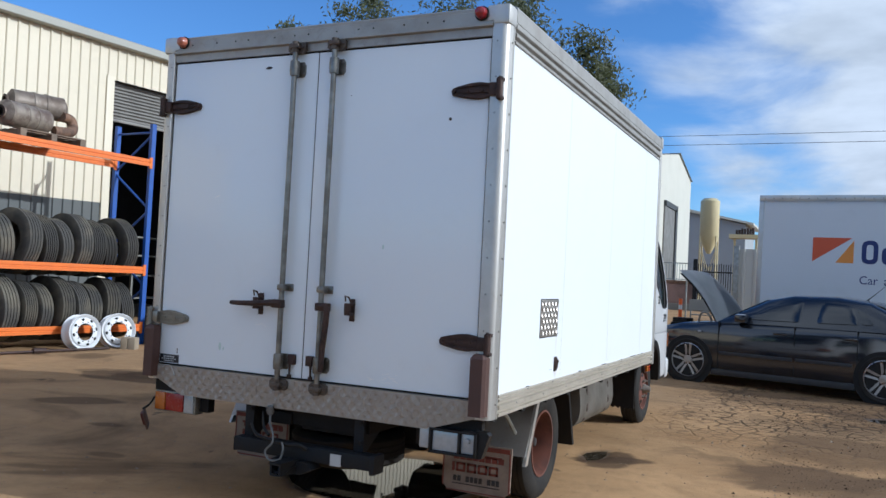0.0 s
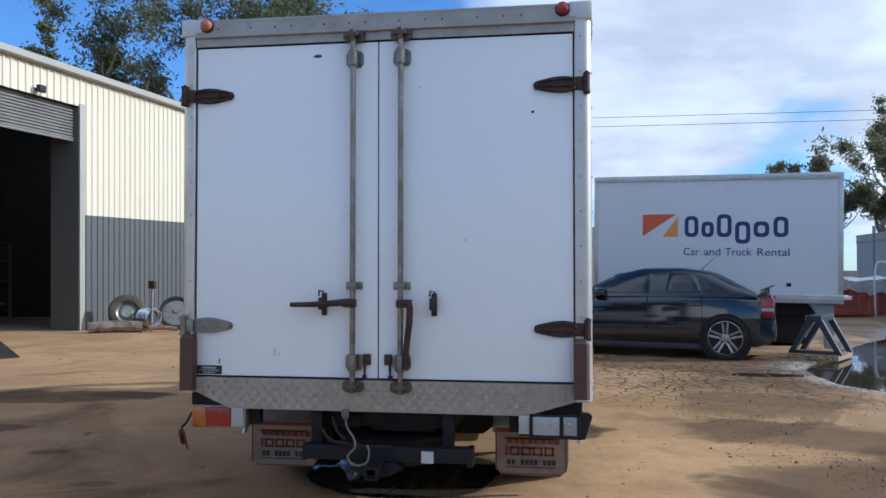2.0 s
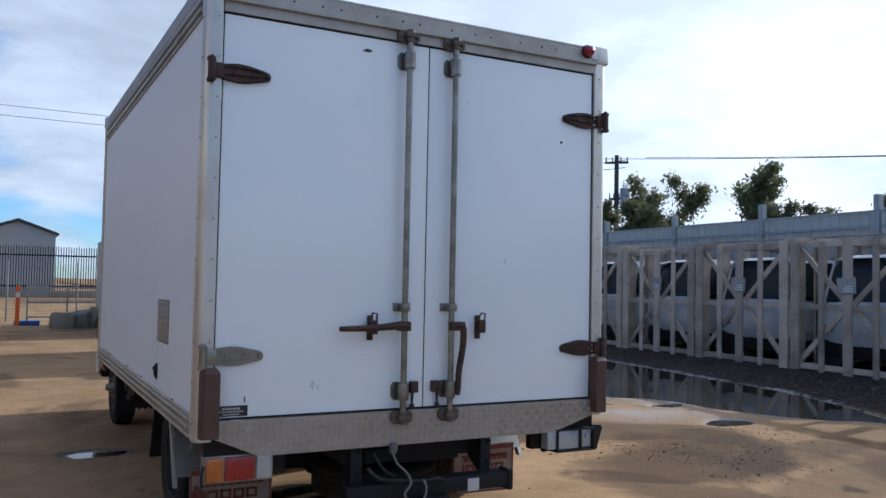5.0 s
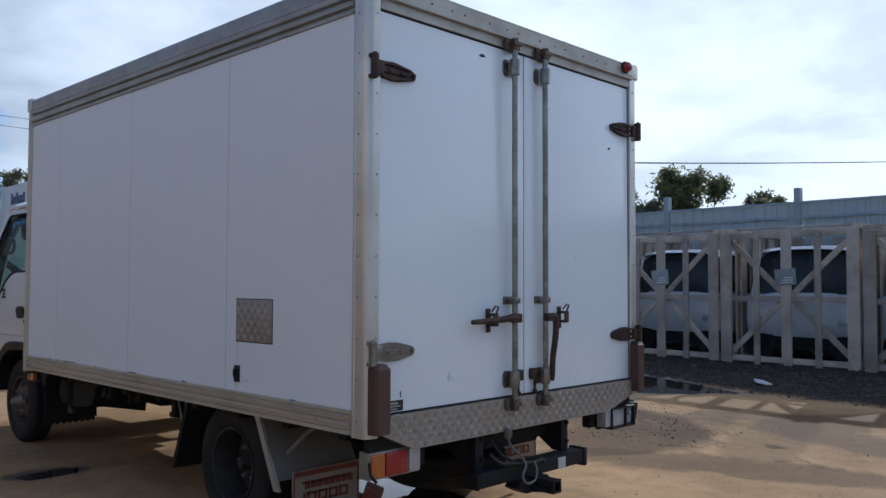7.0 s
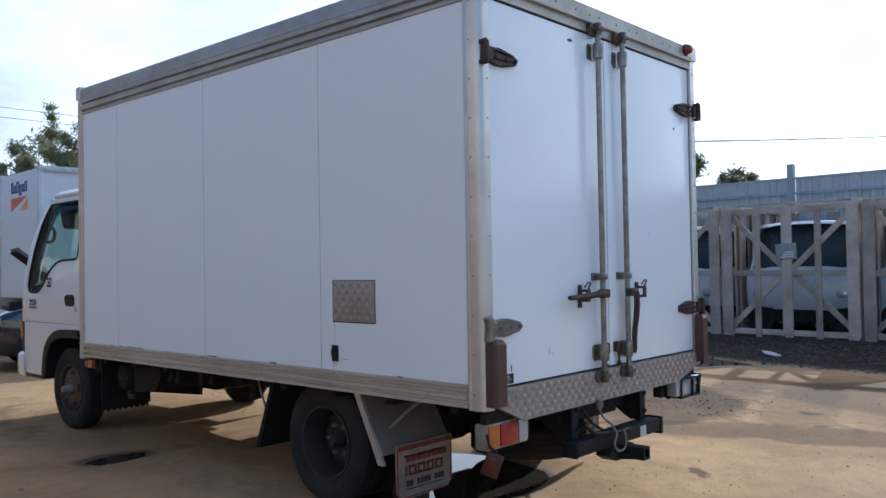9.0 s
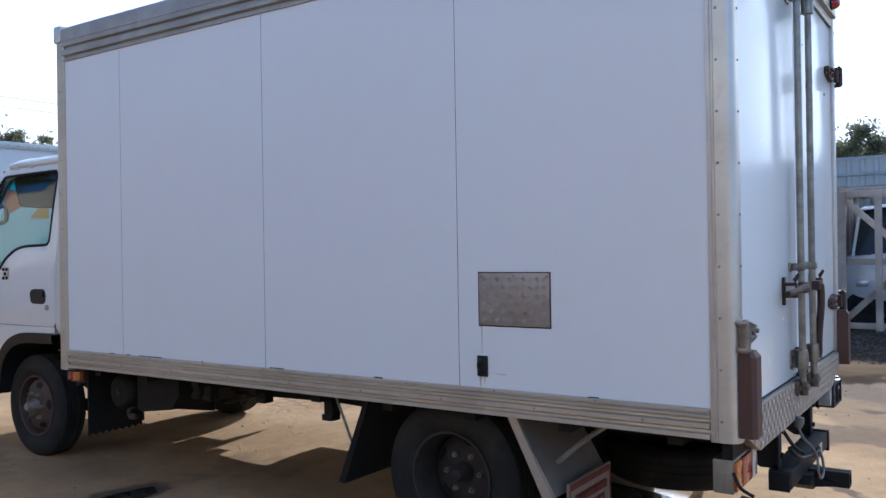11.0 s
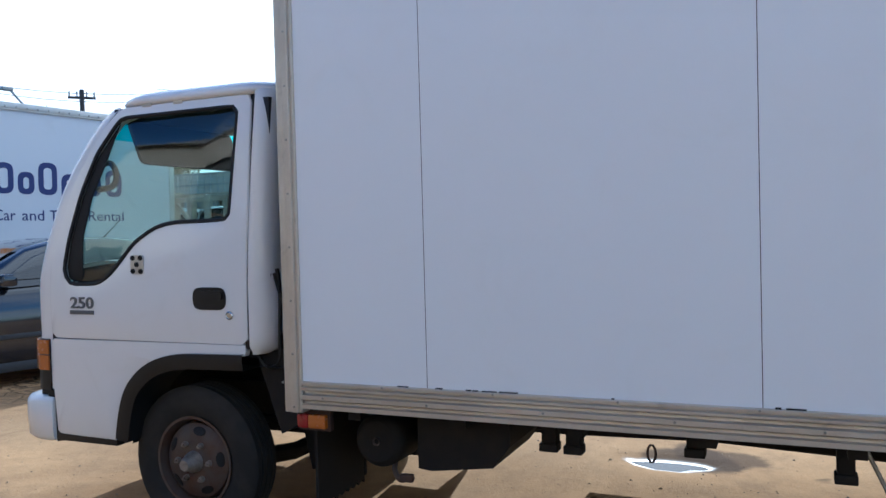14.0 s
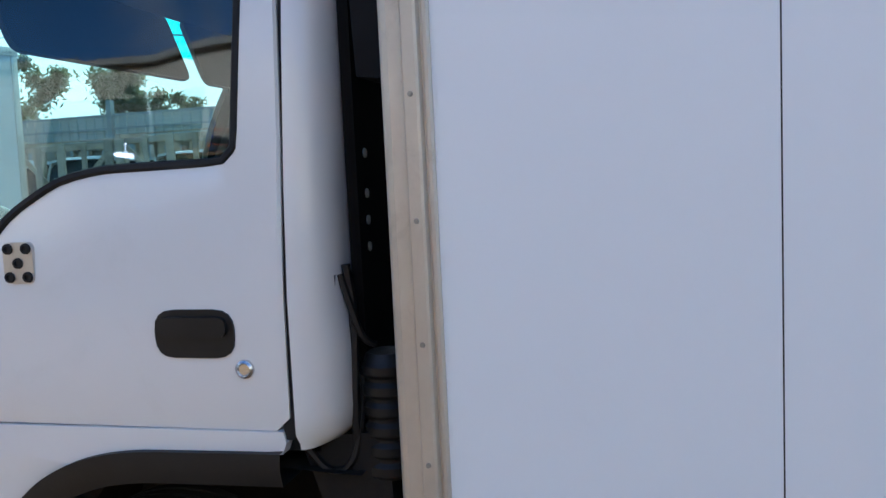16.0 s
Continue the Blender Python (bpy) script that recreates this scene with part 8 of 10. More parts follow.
            lathe(bm, [(0.235, s * 0.0), (0.0001, s * 0.005)], (0, 0, 0), (0, 1, 0), 24)
            part("brake", bm, CHASSIS, wh)
    # spoiler, aerial, rear glass
    bm = BM()
    prism(bm, [(-1.97, 1.15), (-2.17, 1.225), (-2.16, 1.20), (-1.94, 1.125)], "y", -0.72, 0.72)
    for s in (1, -1):
        box(bm, (-2.06, s * 0.66, 1.04), (-1.97, s * 0.72, 1.16), 0.01)
    part("spoiler", bm, CAR_PAINT, car, "black boot-lip spoiler")
    bm = BM()
    v = [bm.verts.new(p) for p in ((-1.86, 0.66, 1.085), (-1.86, -0.66, 1.085), (-1.24, -0.58, 1.415), (-1.24, 0.58, 1.415))]
    bm.faces.new(v)
    bmesh.ops.translate(bm, vec=(-0.012, 0, 0.018), verts=bm.verts)
    part("rear_window", bm, CAR_GLASS_SOLID, car, "dark rear window")
    bm = BM()
    v = [bm.verts.new(p) for p in ((0.94, 0.72, 1.045), (0.94, -0.72, 1.045), (0.28, -0.60, 1.385), (0.28, 0.60, 1.385))]
    bm.faces.new(v)
    bmesh.ops.translate(bm, vec=(0.015, 0, 0.02), verts=bm.verts)
    part("windscreen", bm, CAR_GLASS_SOLID, car, "dark windscreen")
    bm = BM()
    tube(bm, [(-0.98, 0.0, 1.46), (-1.03, 0, 1.50), (-1.24, 0, 1.70)], [0.016, 0.008, 0.003], 6)
    part("aerial", bm, BLACK, car, "roof aerial")
    bm = BM()
    box(bm, (-2.19, -0.75, 0.34), (-2.06, 0.75, 0.64), 0.04)
    part("rear_bumper", bm, CAR_PAINT, car, "black rear bumper")
    # raised bonnet; its blue-grey colour stands for sky mirrored in the paint
    bm = BM()
    h = pose(1.02, 0, 1.02, 0, -51, 0)
    rows = []
    for u in (0, 0.15, 0.4, 0.7, 0.9, 1.0):
        w = 0.72 - 0.10 * u * u
        rows.append([bm.verts.new(h @ Vector((u * 1.09, y * w, 0.05 * math.sin(math.pi * min(u, 0.95)) - 0.12 * max(0, u - 0.6) - 0.03 * y * y))) for y in (-1, -0.6, 0, 0.6, 1)])
    for a, b in zip(rows, rows[1:]):
        bridge(bm, a, b, False)
    bmesh.ops.solidify(bm, geom=bm.faces[:], thickness=0.03)
    bonnet = part("bonnet", bm, BONNET_SKY, car, "bonnet standing open, grey for the sky it mirrors", angle=60)
    bm = BM()
    rows = [[bm.verts.new(h @ Vector((u * 1.09, y * 0.93 * (0.72 - 0.10 * u * u), 0.05 * math.sin(math.pi * min(u, 0.95)) - 0.12 * max(0, u - 0.6) - 0.03 * y * y - 0.042))) for y in (-1, -0.6, 0, 0.6, 1)] for u in (0.03, 0.15, 0.4, 0.7, 0.9, 0.97)]
    for a, b in zip(rows, rows[1:]):
        bridge(bm, a, b, False)
    bmesh.ops.solidify(bm, geom=bm.faces[:], thickness=0.008)
    part("lining", bm, CHASSIS, bonnet, "black bonnet lining", angle=60)
    bm = BM()
    cyl(bm, (1.6, -0.55, 0.90), h @ Vector((0.62, -0.5, 0.0)), 0.012, n=6)
    part("bonnet_stay", bm, GALV, car, "thin bonnet stay")
    bm = BM()
    tube(bm, smooth_line([(1.15, 0.62, 0.96), (1.22, 0.66, 1.13), (1.34, 0.66, 1.12), (1.40, 0.62, 0.94)]), 0.018, 8)
    part("hose", bm, GALV, car, "pale looped hose")
    bm = BM()
    box(bm, (1.25, -0.6, 0.86), (1.90, 0.6, 0.955), 0.03)
    box(bm, (1.62, 0.28, 0.90), (1.88, 0.56, 1.03), 0.02)
    part("engine", bm, CHASSIS, car, "dark engine bay")


CAR_GLASS_SOLID = material("tinted_car_glass", (0.012, 0.014, 0.017), 0.04, 0.0, amount=0.1, bump=0.0, spread=0.01, coat=1.0)


def build_stand():
    """The steel A-frame on its pallet by the pool."""
    M = pose(5.16, 9.80, 0.0, 0, 0, -29) @ Matrix.Diagonal((0.82, 1, 0.86, 1))
    pal = thing("pallet", "pale pine pallet on wet ground under a stand", "pallet", M)
    for i in range(5):
        bm = BM()
        box(bm, (-0.46, -0.5 + i * 0.215, 0.08), (0.46, -0.38 + i * 0.215, 0.10), 0.003)
        part("board", bm, FRESH_PINE, pal)
    for i in range(3):
        bm = BM()
        box(bm, (-0.46 + i * 0.41, -0.5, 0.0), (-0.36 + i * 0.41, 0.5, 0.08), 0.003)
        part("bearer", bm, FRESH_PINE, pal)
    st = thing("axle_stand", "dark grey steel A-frame stand on a pallet", "stand", M @ pose(0, 0, 0.10))
    for y in (-0.36, 0.36):
        for s in (-1, 1):
            bm = BM()
            prism(bm, [(s * 0.50, 0.0), (s * 0.40, 0.0), (s * 0.03, 0.62), (s * 0.13, 0.66)], "y", y - 0.06, y + 0.06)
            part("leg", bm, STAND_GREY, st, "box-section leg")
    bm = BM()
    box(bm, (-0.14, -0.44, 0.60), (0.14, 0.44, 0.72), 0.012)
    part("top_beam", bm, STAND_GREY, st, "box-section top beam")
    bm = BM()
    box(bm, (-0.46, -0.42, 0.0), (0.46, -0.32, 0.06), 0.004)
    part("foot", bm, STAND_GREY, st)


ROW = pose(10.3, 1.4, CRATE_Z, 0, 0, -3.1) @ Matrix.Scale(1.165, 4)      # the crates' row: local y runs along it
CRATE_W = 2.09


def build_crate(k):
    w = CRATE_W - 0.05
    cr = thing("shipping_crate", "weathered open timber crate round a white vehicle", "crate", ROW @ pose(0, k * CRATE_W + 0.025, -0.012), "crates along the fence")
    H, D = 1.99 - 0.03 * (k % 2), 2.25
    if k % 3 == 1:
        H += 0.03

    def plank(name, lo, hi, m=None, mat=None):
        bm = BM()
        box(bm, lo, hi, 0.004, m)
        return part(name, bm, mat or CRATE_WOOD, cr)
    # uprights of the face, wide ones at the ends
    for f, wd in ((0.0, 0.165), (0.255, 0.09), (0.463, 0.15), (0.70, 0.09), (0.92, 0.165)):
        plank("upright", (-0.03, f * w, random.uniform(-0.05, 0.0)), (0.005, f * w + wd, H + random.uniform(-0.03, 0.03)))
    for zz, hh in ((0.05, 0.085), (H * 0.475, 0.085), (H - 0.10, 0.09)):
        plank("rail", (0.006, 0.0, zz), (0.04, w, zz + hh))
    # diagonals: a V in the upper half, its mirror image in the lower
    for zl, zh in ((0.12, H * 0.5), (H * 0.5 + 0.06, H - 0.08)):
        for a, b in (((w * 0.04, zl), (w * 0.47, zh)), ((w * 0.96, zl), (w * 0.53, zh))):
            if zl > 0.9:
                a, b = (a[0], zh), (b[0], zl)
            ln = math.hypot(b[0] - a[0], b[1] - a[1])
            m = Matrix.Translation((0.058, a[0], a[1])) @ Matrix.Rotation(math.atan2(b[1] - a[1], b[0] - a[0]), 4, "X")
            plank("diagonal", (-0.014, 0, -0.042), (0.014, ln, 0.042), m)
    for yy in (0.0, w - 0.09):
        for q in range(5):
            plank("side_upright", (0.10 + q * 0.48, yy + (0.0 if yy == 0 else 0.055), 0.0), (0.27 + q * 0.48, yy + (0.035 if yy == 0 else 0.09), H))
        plank("top_side", (0.0, yy, H - 0.02), (D, yy + 0.09, H + 0.06))
        plank("skid", (0.0, yy, -0.03), (D, yy + 0.09, 0.1))
    for q in range(6):
        plank("back_upright", (D - 0.04, 0.02 + q * w / 6, 0.0), (D, 0.24 + q * w / 6, H))
    for q in range(3):
        plank("top_batten", (0.35 + q * 0.75, 0.0, H + 0.06), (0.44 + q * 0.75, w, H + 0.085))
    bm = BM()
    m = pose(-0.036, w * 0.463 + 0.075, 1.31, 0, 0, 0) @ pose(0, 0, 0, random.uniform(-4, 4), 0, 0)
    box(bm, (-0.006, -0.155, -0.12), (0.0, 0.155, 0.12), 0.002, m)
    sleeve = part("document_sleeve", bm, SLEEVE, cr, "crumpled clear document sleeve")
    bm = BM()
    for q in range(3):
        box(bm, (-0.010, -0.11, -0.09 + q * 0.035), (-0.005, 0.08 - 0.03 * q, -0.072 + q * 0.035), 0.0, m)
    part("paper", bm, REFLECT, sleeve, "pale folded papers")


def build_packed_vehicle(k):
    """A small white van inside each crate."""
    y = (k + 0.5) * CRATE_W + 0.05 * (k % 3)
    ute = thing("packed_vehicle", "dusty white vehicle packed inside a timber crate", "car", ROW @ pose(1.22, y, 0) @ Matrix.Diagonal((0.92, 0.80, 0.97, 1)), "packed vehicles")
    bm = BM()
    rows = []
    for yy, lo, belt, w in ((-1.12, 0.52, 1.02, 0.72), (-1.06, 0.42, 1.06, 0.82), (-0.5, 0.40, 1.10, 0.86), (0.5, 0.40, 1.10, 0.86), (1.06, 0.42, 1.06, 0.82), (1.12, 0.52, 1.0, 0.72)):
        half = [(w * 0.92, lo), (w, lo + 0.12), (w * 1.01, lo + 0.26), (w, belt - 0.14), (w * 0.94, belt), (0, belt + 0.01)]
        rows.append([bm.verts.new((x, yy, zz)) for x, zz in half] + [bm.verts.new((-x, yy, zz)) for x, zz in half[-2::-1]])
    for a, b in zip(rows, rows[1:]):
        bridge(bm, a, b)
    bm.faces.new(rows[0])
    bm.faces.new(rows[-1][::-1])
    part("body", bm, UTE_WHITE, ute, "white lower body", angle=50)
    bm = BM()
    rows = []
    for yy, top, w in ((-1.0, 1.14, 0.78), (-0.84, 1.70, 0.66), (-0.5, 1.80, 0.62), (0.6, 1.80, 0.62), (0.86, 1.70, 0.66), (1.0, 1.14, 0.78)):
        half = [(0.80, 1.08), (0.5 * (0.8 + w), (1.08 + top) / 2), (w, top - 0.06), (w * 0.85, top), (0, top + 0.02)]
        rows.append([bm.verts.new((x, yy, zz)) for x, zz in half] + [bm.verts.new((-x, yy, zz)) for x, zz in half[-2::-1]])
    for a, b in zip(rows, rows[1:]):
        bridge(bm, a, b)
    part("cabin_glass", bm, PACKED_GLASS, ute, "dark glazed cabin", angle=50)
    bm = BM()
    rows = []
    for yy, zz, w in ((-0.93, 1.72, 0.60), (-0.80, 1.79, 0.68), (-0.3, 1.825, 0.70), (0.4, 1.825, 0.70), (0.82, 1.79, 0.68), (0.95, 1.72, 0.60)):
        rows.append([bm.verts.new((x, yy, z)) for x, z in ((-w, zz - 0.05), (-w * 0.9, zz), (0, zz + 0.02), (w * 0.9, zz), (w, zz - 0.05))])
    for a, b in zip(rows, rows[1:]):
        bridge(bm, a, b, False)
    part("roof", bm, UTE_WHITE, ute, "white roof", angle=60)
    for yy in (-0.98, 0.93):
        bm = BM()
        v = [bm.verts.new(p) for p in ((-0.83, yy, 1.06), (-0.83, yy + 0.05, 1.06), (-0.66, yy * 0.9 + 0.05, 1.74), (-0.66, yy * 0.9, 1.74))]
        q = [bm.verts.new(p.co + Vector((0.06, 0, 0))) for p in v]
        bridge(bm, v, q)
        bm.faces.new(v)
        part("pillar", bm, UTE_WHITE, ute, "white pillar")
    for yy in (-0.78, 0.8):
        bm = BM()
        lathe(bm, [(0.2, -0.1), (0.27, -0.11), (0.30, -0.06), (0.30, 0.06), (0.27, 0.11), (0.2, 0.1), (0.0001, 0.08)], (-0.70, yy, 0.30), (-1, 0, 0), 20)
        part("wheel", bm, RUBBER, ute, "dark tyre")
        bm = BM()
        box(bm, (-0.885, yy - 0.10, 0.62), (-0.85, yy + 0.10, 0.72), 0.02)
        part("lamp", bm, CLEAR_LENS, ute)
    bm = BM()
    box(bm, (-0.8, -1.0, 0.22), (0.8, 1.0, 0.45))
    part("underbody", bm, CHASSIS, ute)


FENCE_ROW = pose(13.6, 3.62, -0.24, 0, 0, -3.1) @ Matrix.Scale(1.165, 4)


def build_fence():
    fence = thing("boundary_fence", "pale blue-grey sheet steel fence with tall posts", "fence", FENCE_ROW, kind="structure")
    step = 2.64
    for i in range(-6, 12):
        y, x = i * step, 0.0
        bm = BM()
        box(bm, (x - 0.09, y - 0.055, 0.2), (x + 0.03, y + 0.055, 3.17 + 0.03 * (i % 3)), 0.006)
        part("post", bm, FENCE_POST, fence, "tall square post", smooth=False)
        bm = BM()
        pts = []
        n = 12
        p = (step - 0.14) / n
        for k in range(n):
            a = y + 0.07 + k * p
            pts += [(a, 0), (a + p * 0.55, 0), (a + p * 0.65, -0.03), (a + p * 0.9, -0.03)]
        pts.append((y + step - 0.07, 0))
        lo = [bm.verts.new((x + d, a, 0.25)) for a, d in pts]
        hi = [bm.verts.new((x + d, a, 2.91)) for a, d in pts]
        bridge(bm, lo, hi, False)
        part("sheet", bm, FENCE_BLUE, fence, "ribbed fence sheet", smooth=False)
        for z in (0.6, 2.62, 2.885):
            bm = BM()
            box(bm, (x - 0.06, y + 0.06, z), (x - 0.032, y + step - 0.06, z + 0.045))
            part("rail", bm, FENCE_POST, fence, smooth=False)


def build_right_small():
    bo = thing("bollard", "orange delineator post standing in the wet by the crates", "bollard", pose(9.4, 15.8, ground_z(9.4, 15.8), 0, 3, 0))
    for z0, z1, mt in ((0.0, 0.62, HIVIS), (0.62, 0.74, REFLECT), (0.74, 1.02, HIVIS)):
        bm = BM()
        cyl(bm, (0, 0, z0), (0, 0, z1), 0.058, 0.055, 16)
        part("band", bm, mt, bo)
    # wrapped stack behind the pool
    stack = thing("wrapped_stack", "low stack under torn foil wrap and orange mesh", "stack", pose(11.2, 22.5, 0.05, 0, 0, 8))
    for i in range(9):
        for j in range(2):
            bm = BM()
            m = pose(i * 0.55 - 2.2, j * 0.8, 0.45 + random.uniform(-0.05, 0.05), random.uniform(-4, 4), random.uniform(-4, 4), random.uniform(-6, 6))
            box(bm, (-0.27, -0.4, -0.45), (0.27, 0.4, 0.40 + random.uniform(0, 0.25)), 0.05, m)
            part("block", bm, BRICKRED, stack, "red wrapped block")
    bm = BM()
    rows = []
    for i in range(25):
        x = -2.5 + i * 0.2
        rows.append([bm.verts.new((x + random.uniform(-0.05, 0.05), y, zz + random.uniform(-0.07, 0.07) - (0.25 * random.random() if k == 0 else 0))) for k, (y, zz) in enumerate(((-0.46, 0.85), (-0.45, 1.05), (0.3, 1.15), (1.25, 1.1)))])
    for a, b in zip(rows, rows[1:]):
        bridge(bm, a, b, False)
    part("foil", bm, FOIL, stack, "torn silver foil", smooth=False)
    bm = BM()
    tube(bm, smooth_line([(9.9, 21.2, 0.05), (9.9, 21.2, 1.5), (10.2, 21.2, 1.65), (10.5, 21.2, 1.5), (10.5, 21.2, 0.05)]), 0.03, 8)
    single("pipe_hoop", bm, REFLECT, "white bent pipe hoop behind the stack", "pipe")
    bm = BM()
    for i in range(40):
        a = i * 0.4
        cyl(bm, (8.2 + 0.16 * i, 20.9 - 0.02 * i, 0.1), (8.2 + 0.16 * i, 20.9 - 0.02 * i, 0.75), 0.008, n=4)
        if i < 14:
            cyl(bm, (8.2, 20.9, 0.1 + i * 0.047), (14.5, 20.1, 0.1 + i * 0.047), 0.006, n=4)
    tagged(single("barrier_mesh", bm, BRICKRED, "sagging red barrier mesh in front of the stack", "mesh"), kind="stuff")
    bm = BM()
    prism(bm, [(0, 0), (0.25, 0.05), (0.34, 0.16), (0.1, 0.2), (-0.05, 0.1)], "z", 0.0, 0.02)
    single("litter", bm, REFLECT, "scrap of white litter on the gravel bank", "litter", pose(8.0, 1.9, ground_z(8.0, 1.9) + 0.012, 5, -4, 40))


build_rental_box()
build_car()
build_stand()
for k in range(-3, 8):
    build_crate(k)
    build_packed_vehicle(k)
build_fence()
build_right_small()


# ---- distance ----
LEAF = material("gum_leaves", (0.085, 0.09, 0.042), 0.6, 0.0, scale=1.5, amount=0.4, bump=0.0, col2=(0.04, 0.046, 0.022), spec=0.3)
LEAF_DARK = material("dark_gum_leaves", (0.12, 0.106, 0.052), 0.65, 0.0, scale=1.5, amount=0.4, bump=0.0, col2=(0.08, 0.082, 0.045), spec=0.25)
LEAF_LIGHT = material("olive_leaves", (0.12, 0.112, 0.052), 0.65, 0.0, scale=1.5, amount=0.4, bump=0.0, col2=(0.06, 0.07, 0.026), spec=0.25)
for leaf_mat in (LEAF, LEAF_DARK, LEAF_LIGHT):
    # thin leaves let part of the light through
    tree_nodes = leaf_mat.node_tree
    skin = tree_nodes.nodes["Principled BSDF"]
    thin = tree_nodes.nodes.new("ShaderNodeBsdfTranslucent")
    tree_nodes.links.new(skin.inputs["Base Color"].links[0].from_socket, thin.inputs["Color"])
    both = tree_nodes.nodes.new("ShaderNodeAddShader")
    tree_nodes.links.new(skin.outputs[0], both.inputs[0])
    tree_nodes.links.new(thin.outputs[0], both.inputs[1])
    tree_nodes.links.new(both.outputs[0], tree_nodes.nodes["Material Output"].inputs[0])
BARK = material("pale_gum_bark", (0.34, 0.28, 0.22), 0.85, 0.0, scale=2, amount=0.5, bump=0.2, col2=(0.16, 0.12, 0.09))
FAR_GREY = material("grey_far_cladding", (0.33, 0.35, 0.37), 0.55, 0.0, scale=0.3, amount=0.1, bump=0.0)
FAR_DARK = material("dark_far_band", (0.04, 0.045, 0.05), 0.6, 0.0, scale=0.3, amount=0.1, bump=0.0)
FAR_CREAM = material("pale_far_cladding", (0.62, 0.60, 0.51), 0.55, 0.0, scale=0.3, amount=0.08, bump=0.0)
FAR_YELLOW = material("yellow_silo", (0.62, 0.52, 0.29), 0.5, 0.0, scale=0.3, amount=0.15, bump=0.0)
WIRE = material("black_wire", (0.06, 0.062, 0.066), 0.7, 0.0, amount=0.1, bump=0.0)
POLE = material("grey_lamp_pole", (0.32, 0.34, 0.34), 0.5, 0.4, amount=0.15, bump=0.02)
TIMBER_POLE = material("dark_timber_pole", (0.07, 0.06, 0.05), 0.85, 0.0, amount=0.3, bump=0.1)
RUBBLE = material("pink_brown_rubble", (0.36, 0.22, 0.17), 0.9, 0.0, scale=0.8, grain=6, amount=0.5, bump=0.3, col2=(0.22, 0.14, 0.11))
YELLOW_MARK = material("yellow_frame_paint", (0.50, 0.42, 0.06), 0.5, 0.0, scale=4, amount=0.25, bump=0.04, col2=(0.32, 0.26, 0.05))
TRAY = material("worn_tray_paint", (0.34, 0.315, 0.26), 0.6, 0.1, scale=3, amount=0.3, bump=0.06, col2=(0.26, 0.23, 0.18))


def grow_tree(name, x, y, height, spread, seed, leaf, label, trunk_bare=0.35, clumps=34, leaves=170, size=0.34, droop=0.5, z=0.0, tuft=0.085):
    """A gum: a leaning tapered trunk that forks, limbs, and loose hanging clumps of small leaves with gaps between them."""
    rng = random.Random(seed)
    tree = thing(name, label, "tree", pose(x, y, z))
    bm = BM()
    tips = []

    def limb(p, d, length, r, depth):
        pts = [p]
        n = 5
        for i in range(n):
            d = (d + Vector((rng.uniform(-0.22, 0.22), rng.uniform(-0.22, 0.22), rng.uniform(-0.05, 0.16)))).normalized()
            pts.append(pts[-1] + d * length / n)
        tube(bm, pts, [r * (1 - 0.55 * i / n) for i in range(n + 1)], 6 if depth else 9, False)
        if depth >= 2:
            tips.extend(pts[2:])
            return
        if depth >= 1:
            tips.extend(pts[3:])
        for k in range(3 if depth else 4):
            a = rng.uniform(0, 2 * math.pi)
            out = Vector((math.cos(a), math.sin(a), rng.uniform(0.35, 1.0))).normalized()
            at = pts[rng.choice((3, 4, 5))] if depth else pts[-1 - (k % 2)]
            limb(at, (d * 0.55 + out * (0.55 + 0.35 * spread / height)).normalized(), length * rng.uniform(0.55, 0.8), r * 0.5, depth + 1)
    limb(Vector((0, 0, -0.2)), Vector((rng.uniform(-0.15, 0.15), rng.uniform(-0.15, 0.15), 1)).normalized(), height * trunk_bare + 0.2, height * 0.018 + 0.05, 0)
    part("trunk", bm, BARK, tree, "pale forking trunk and limbs")
    top = max(p.z for p in tips)
    wide = max(math.hypot(p.x, p.y) for p in tips) or 1.0
    sz, sr = height / (top + 0.5), spread / 2 / wide
    centres = []
    for k in range(clumps):
        p = rng.choice(tips)
        centres.append((Vector((p.x * min(sr, 1.6), p.y * min(sr, 1.6), p.z * min(max(sz, 0.8), 1.35))), rng.uniform(0.55, 1.3) * spread * tuft))
    vs, fs = [], []
    for c, r in centres:
        for k in range(leaves):
            v = Vector((rng.gauss(0, 0.52), rng.gauss(0, 0.52), rng.gauss(0, 0.40))) * r
            v.z -= droop * r * 0.3 * rng.random()
            o = c + v
            a, b = Vector((rng.uniform(-1, 1), rng.uniform(-1, 1), rng.uniform(-1.2, 0.2))).normalized(), None
            b = a.orthogonal().normalized()
            b = Matrix.Rotation(rng.uniform(0, 6.28), 3, a) @ b
            ln, wd = size * rng.uniform(0.6, 1.3), size * rng.uniform(0.22, 0.42)
            i = len(vs)
            vs += [o - a * ln * 0.5, o + b * wd * 0.5, o + a * ln * 0.5, o - b * wd * 0.5]
            fs.append((i, i + 1, i + 2, i + 3))
    me = bpy.data.meshes.new("crown")
    me.from_pydata([tuple(v) for v in vs], [], fs)
    me.materials.append(leaf)
    tagged(part("crown", me, leaf, tree, "loose hanging foliage"), kind="stuff")
    return tree


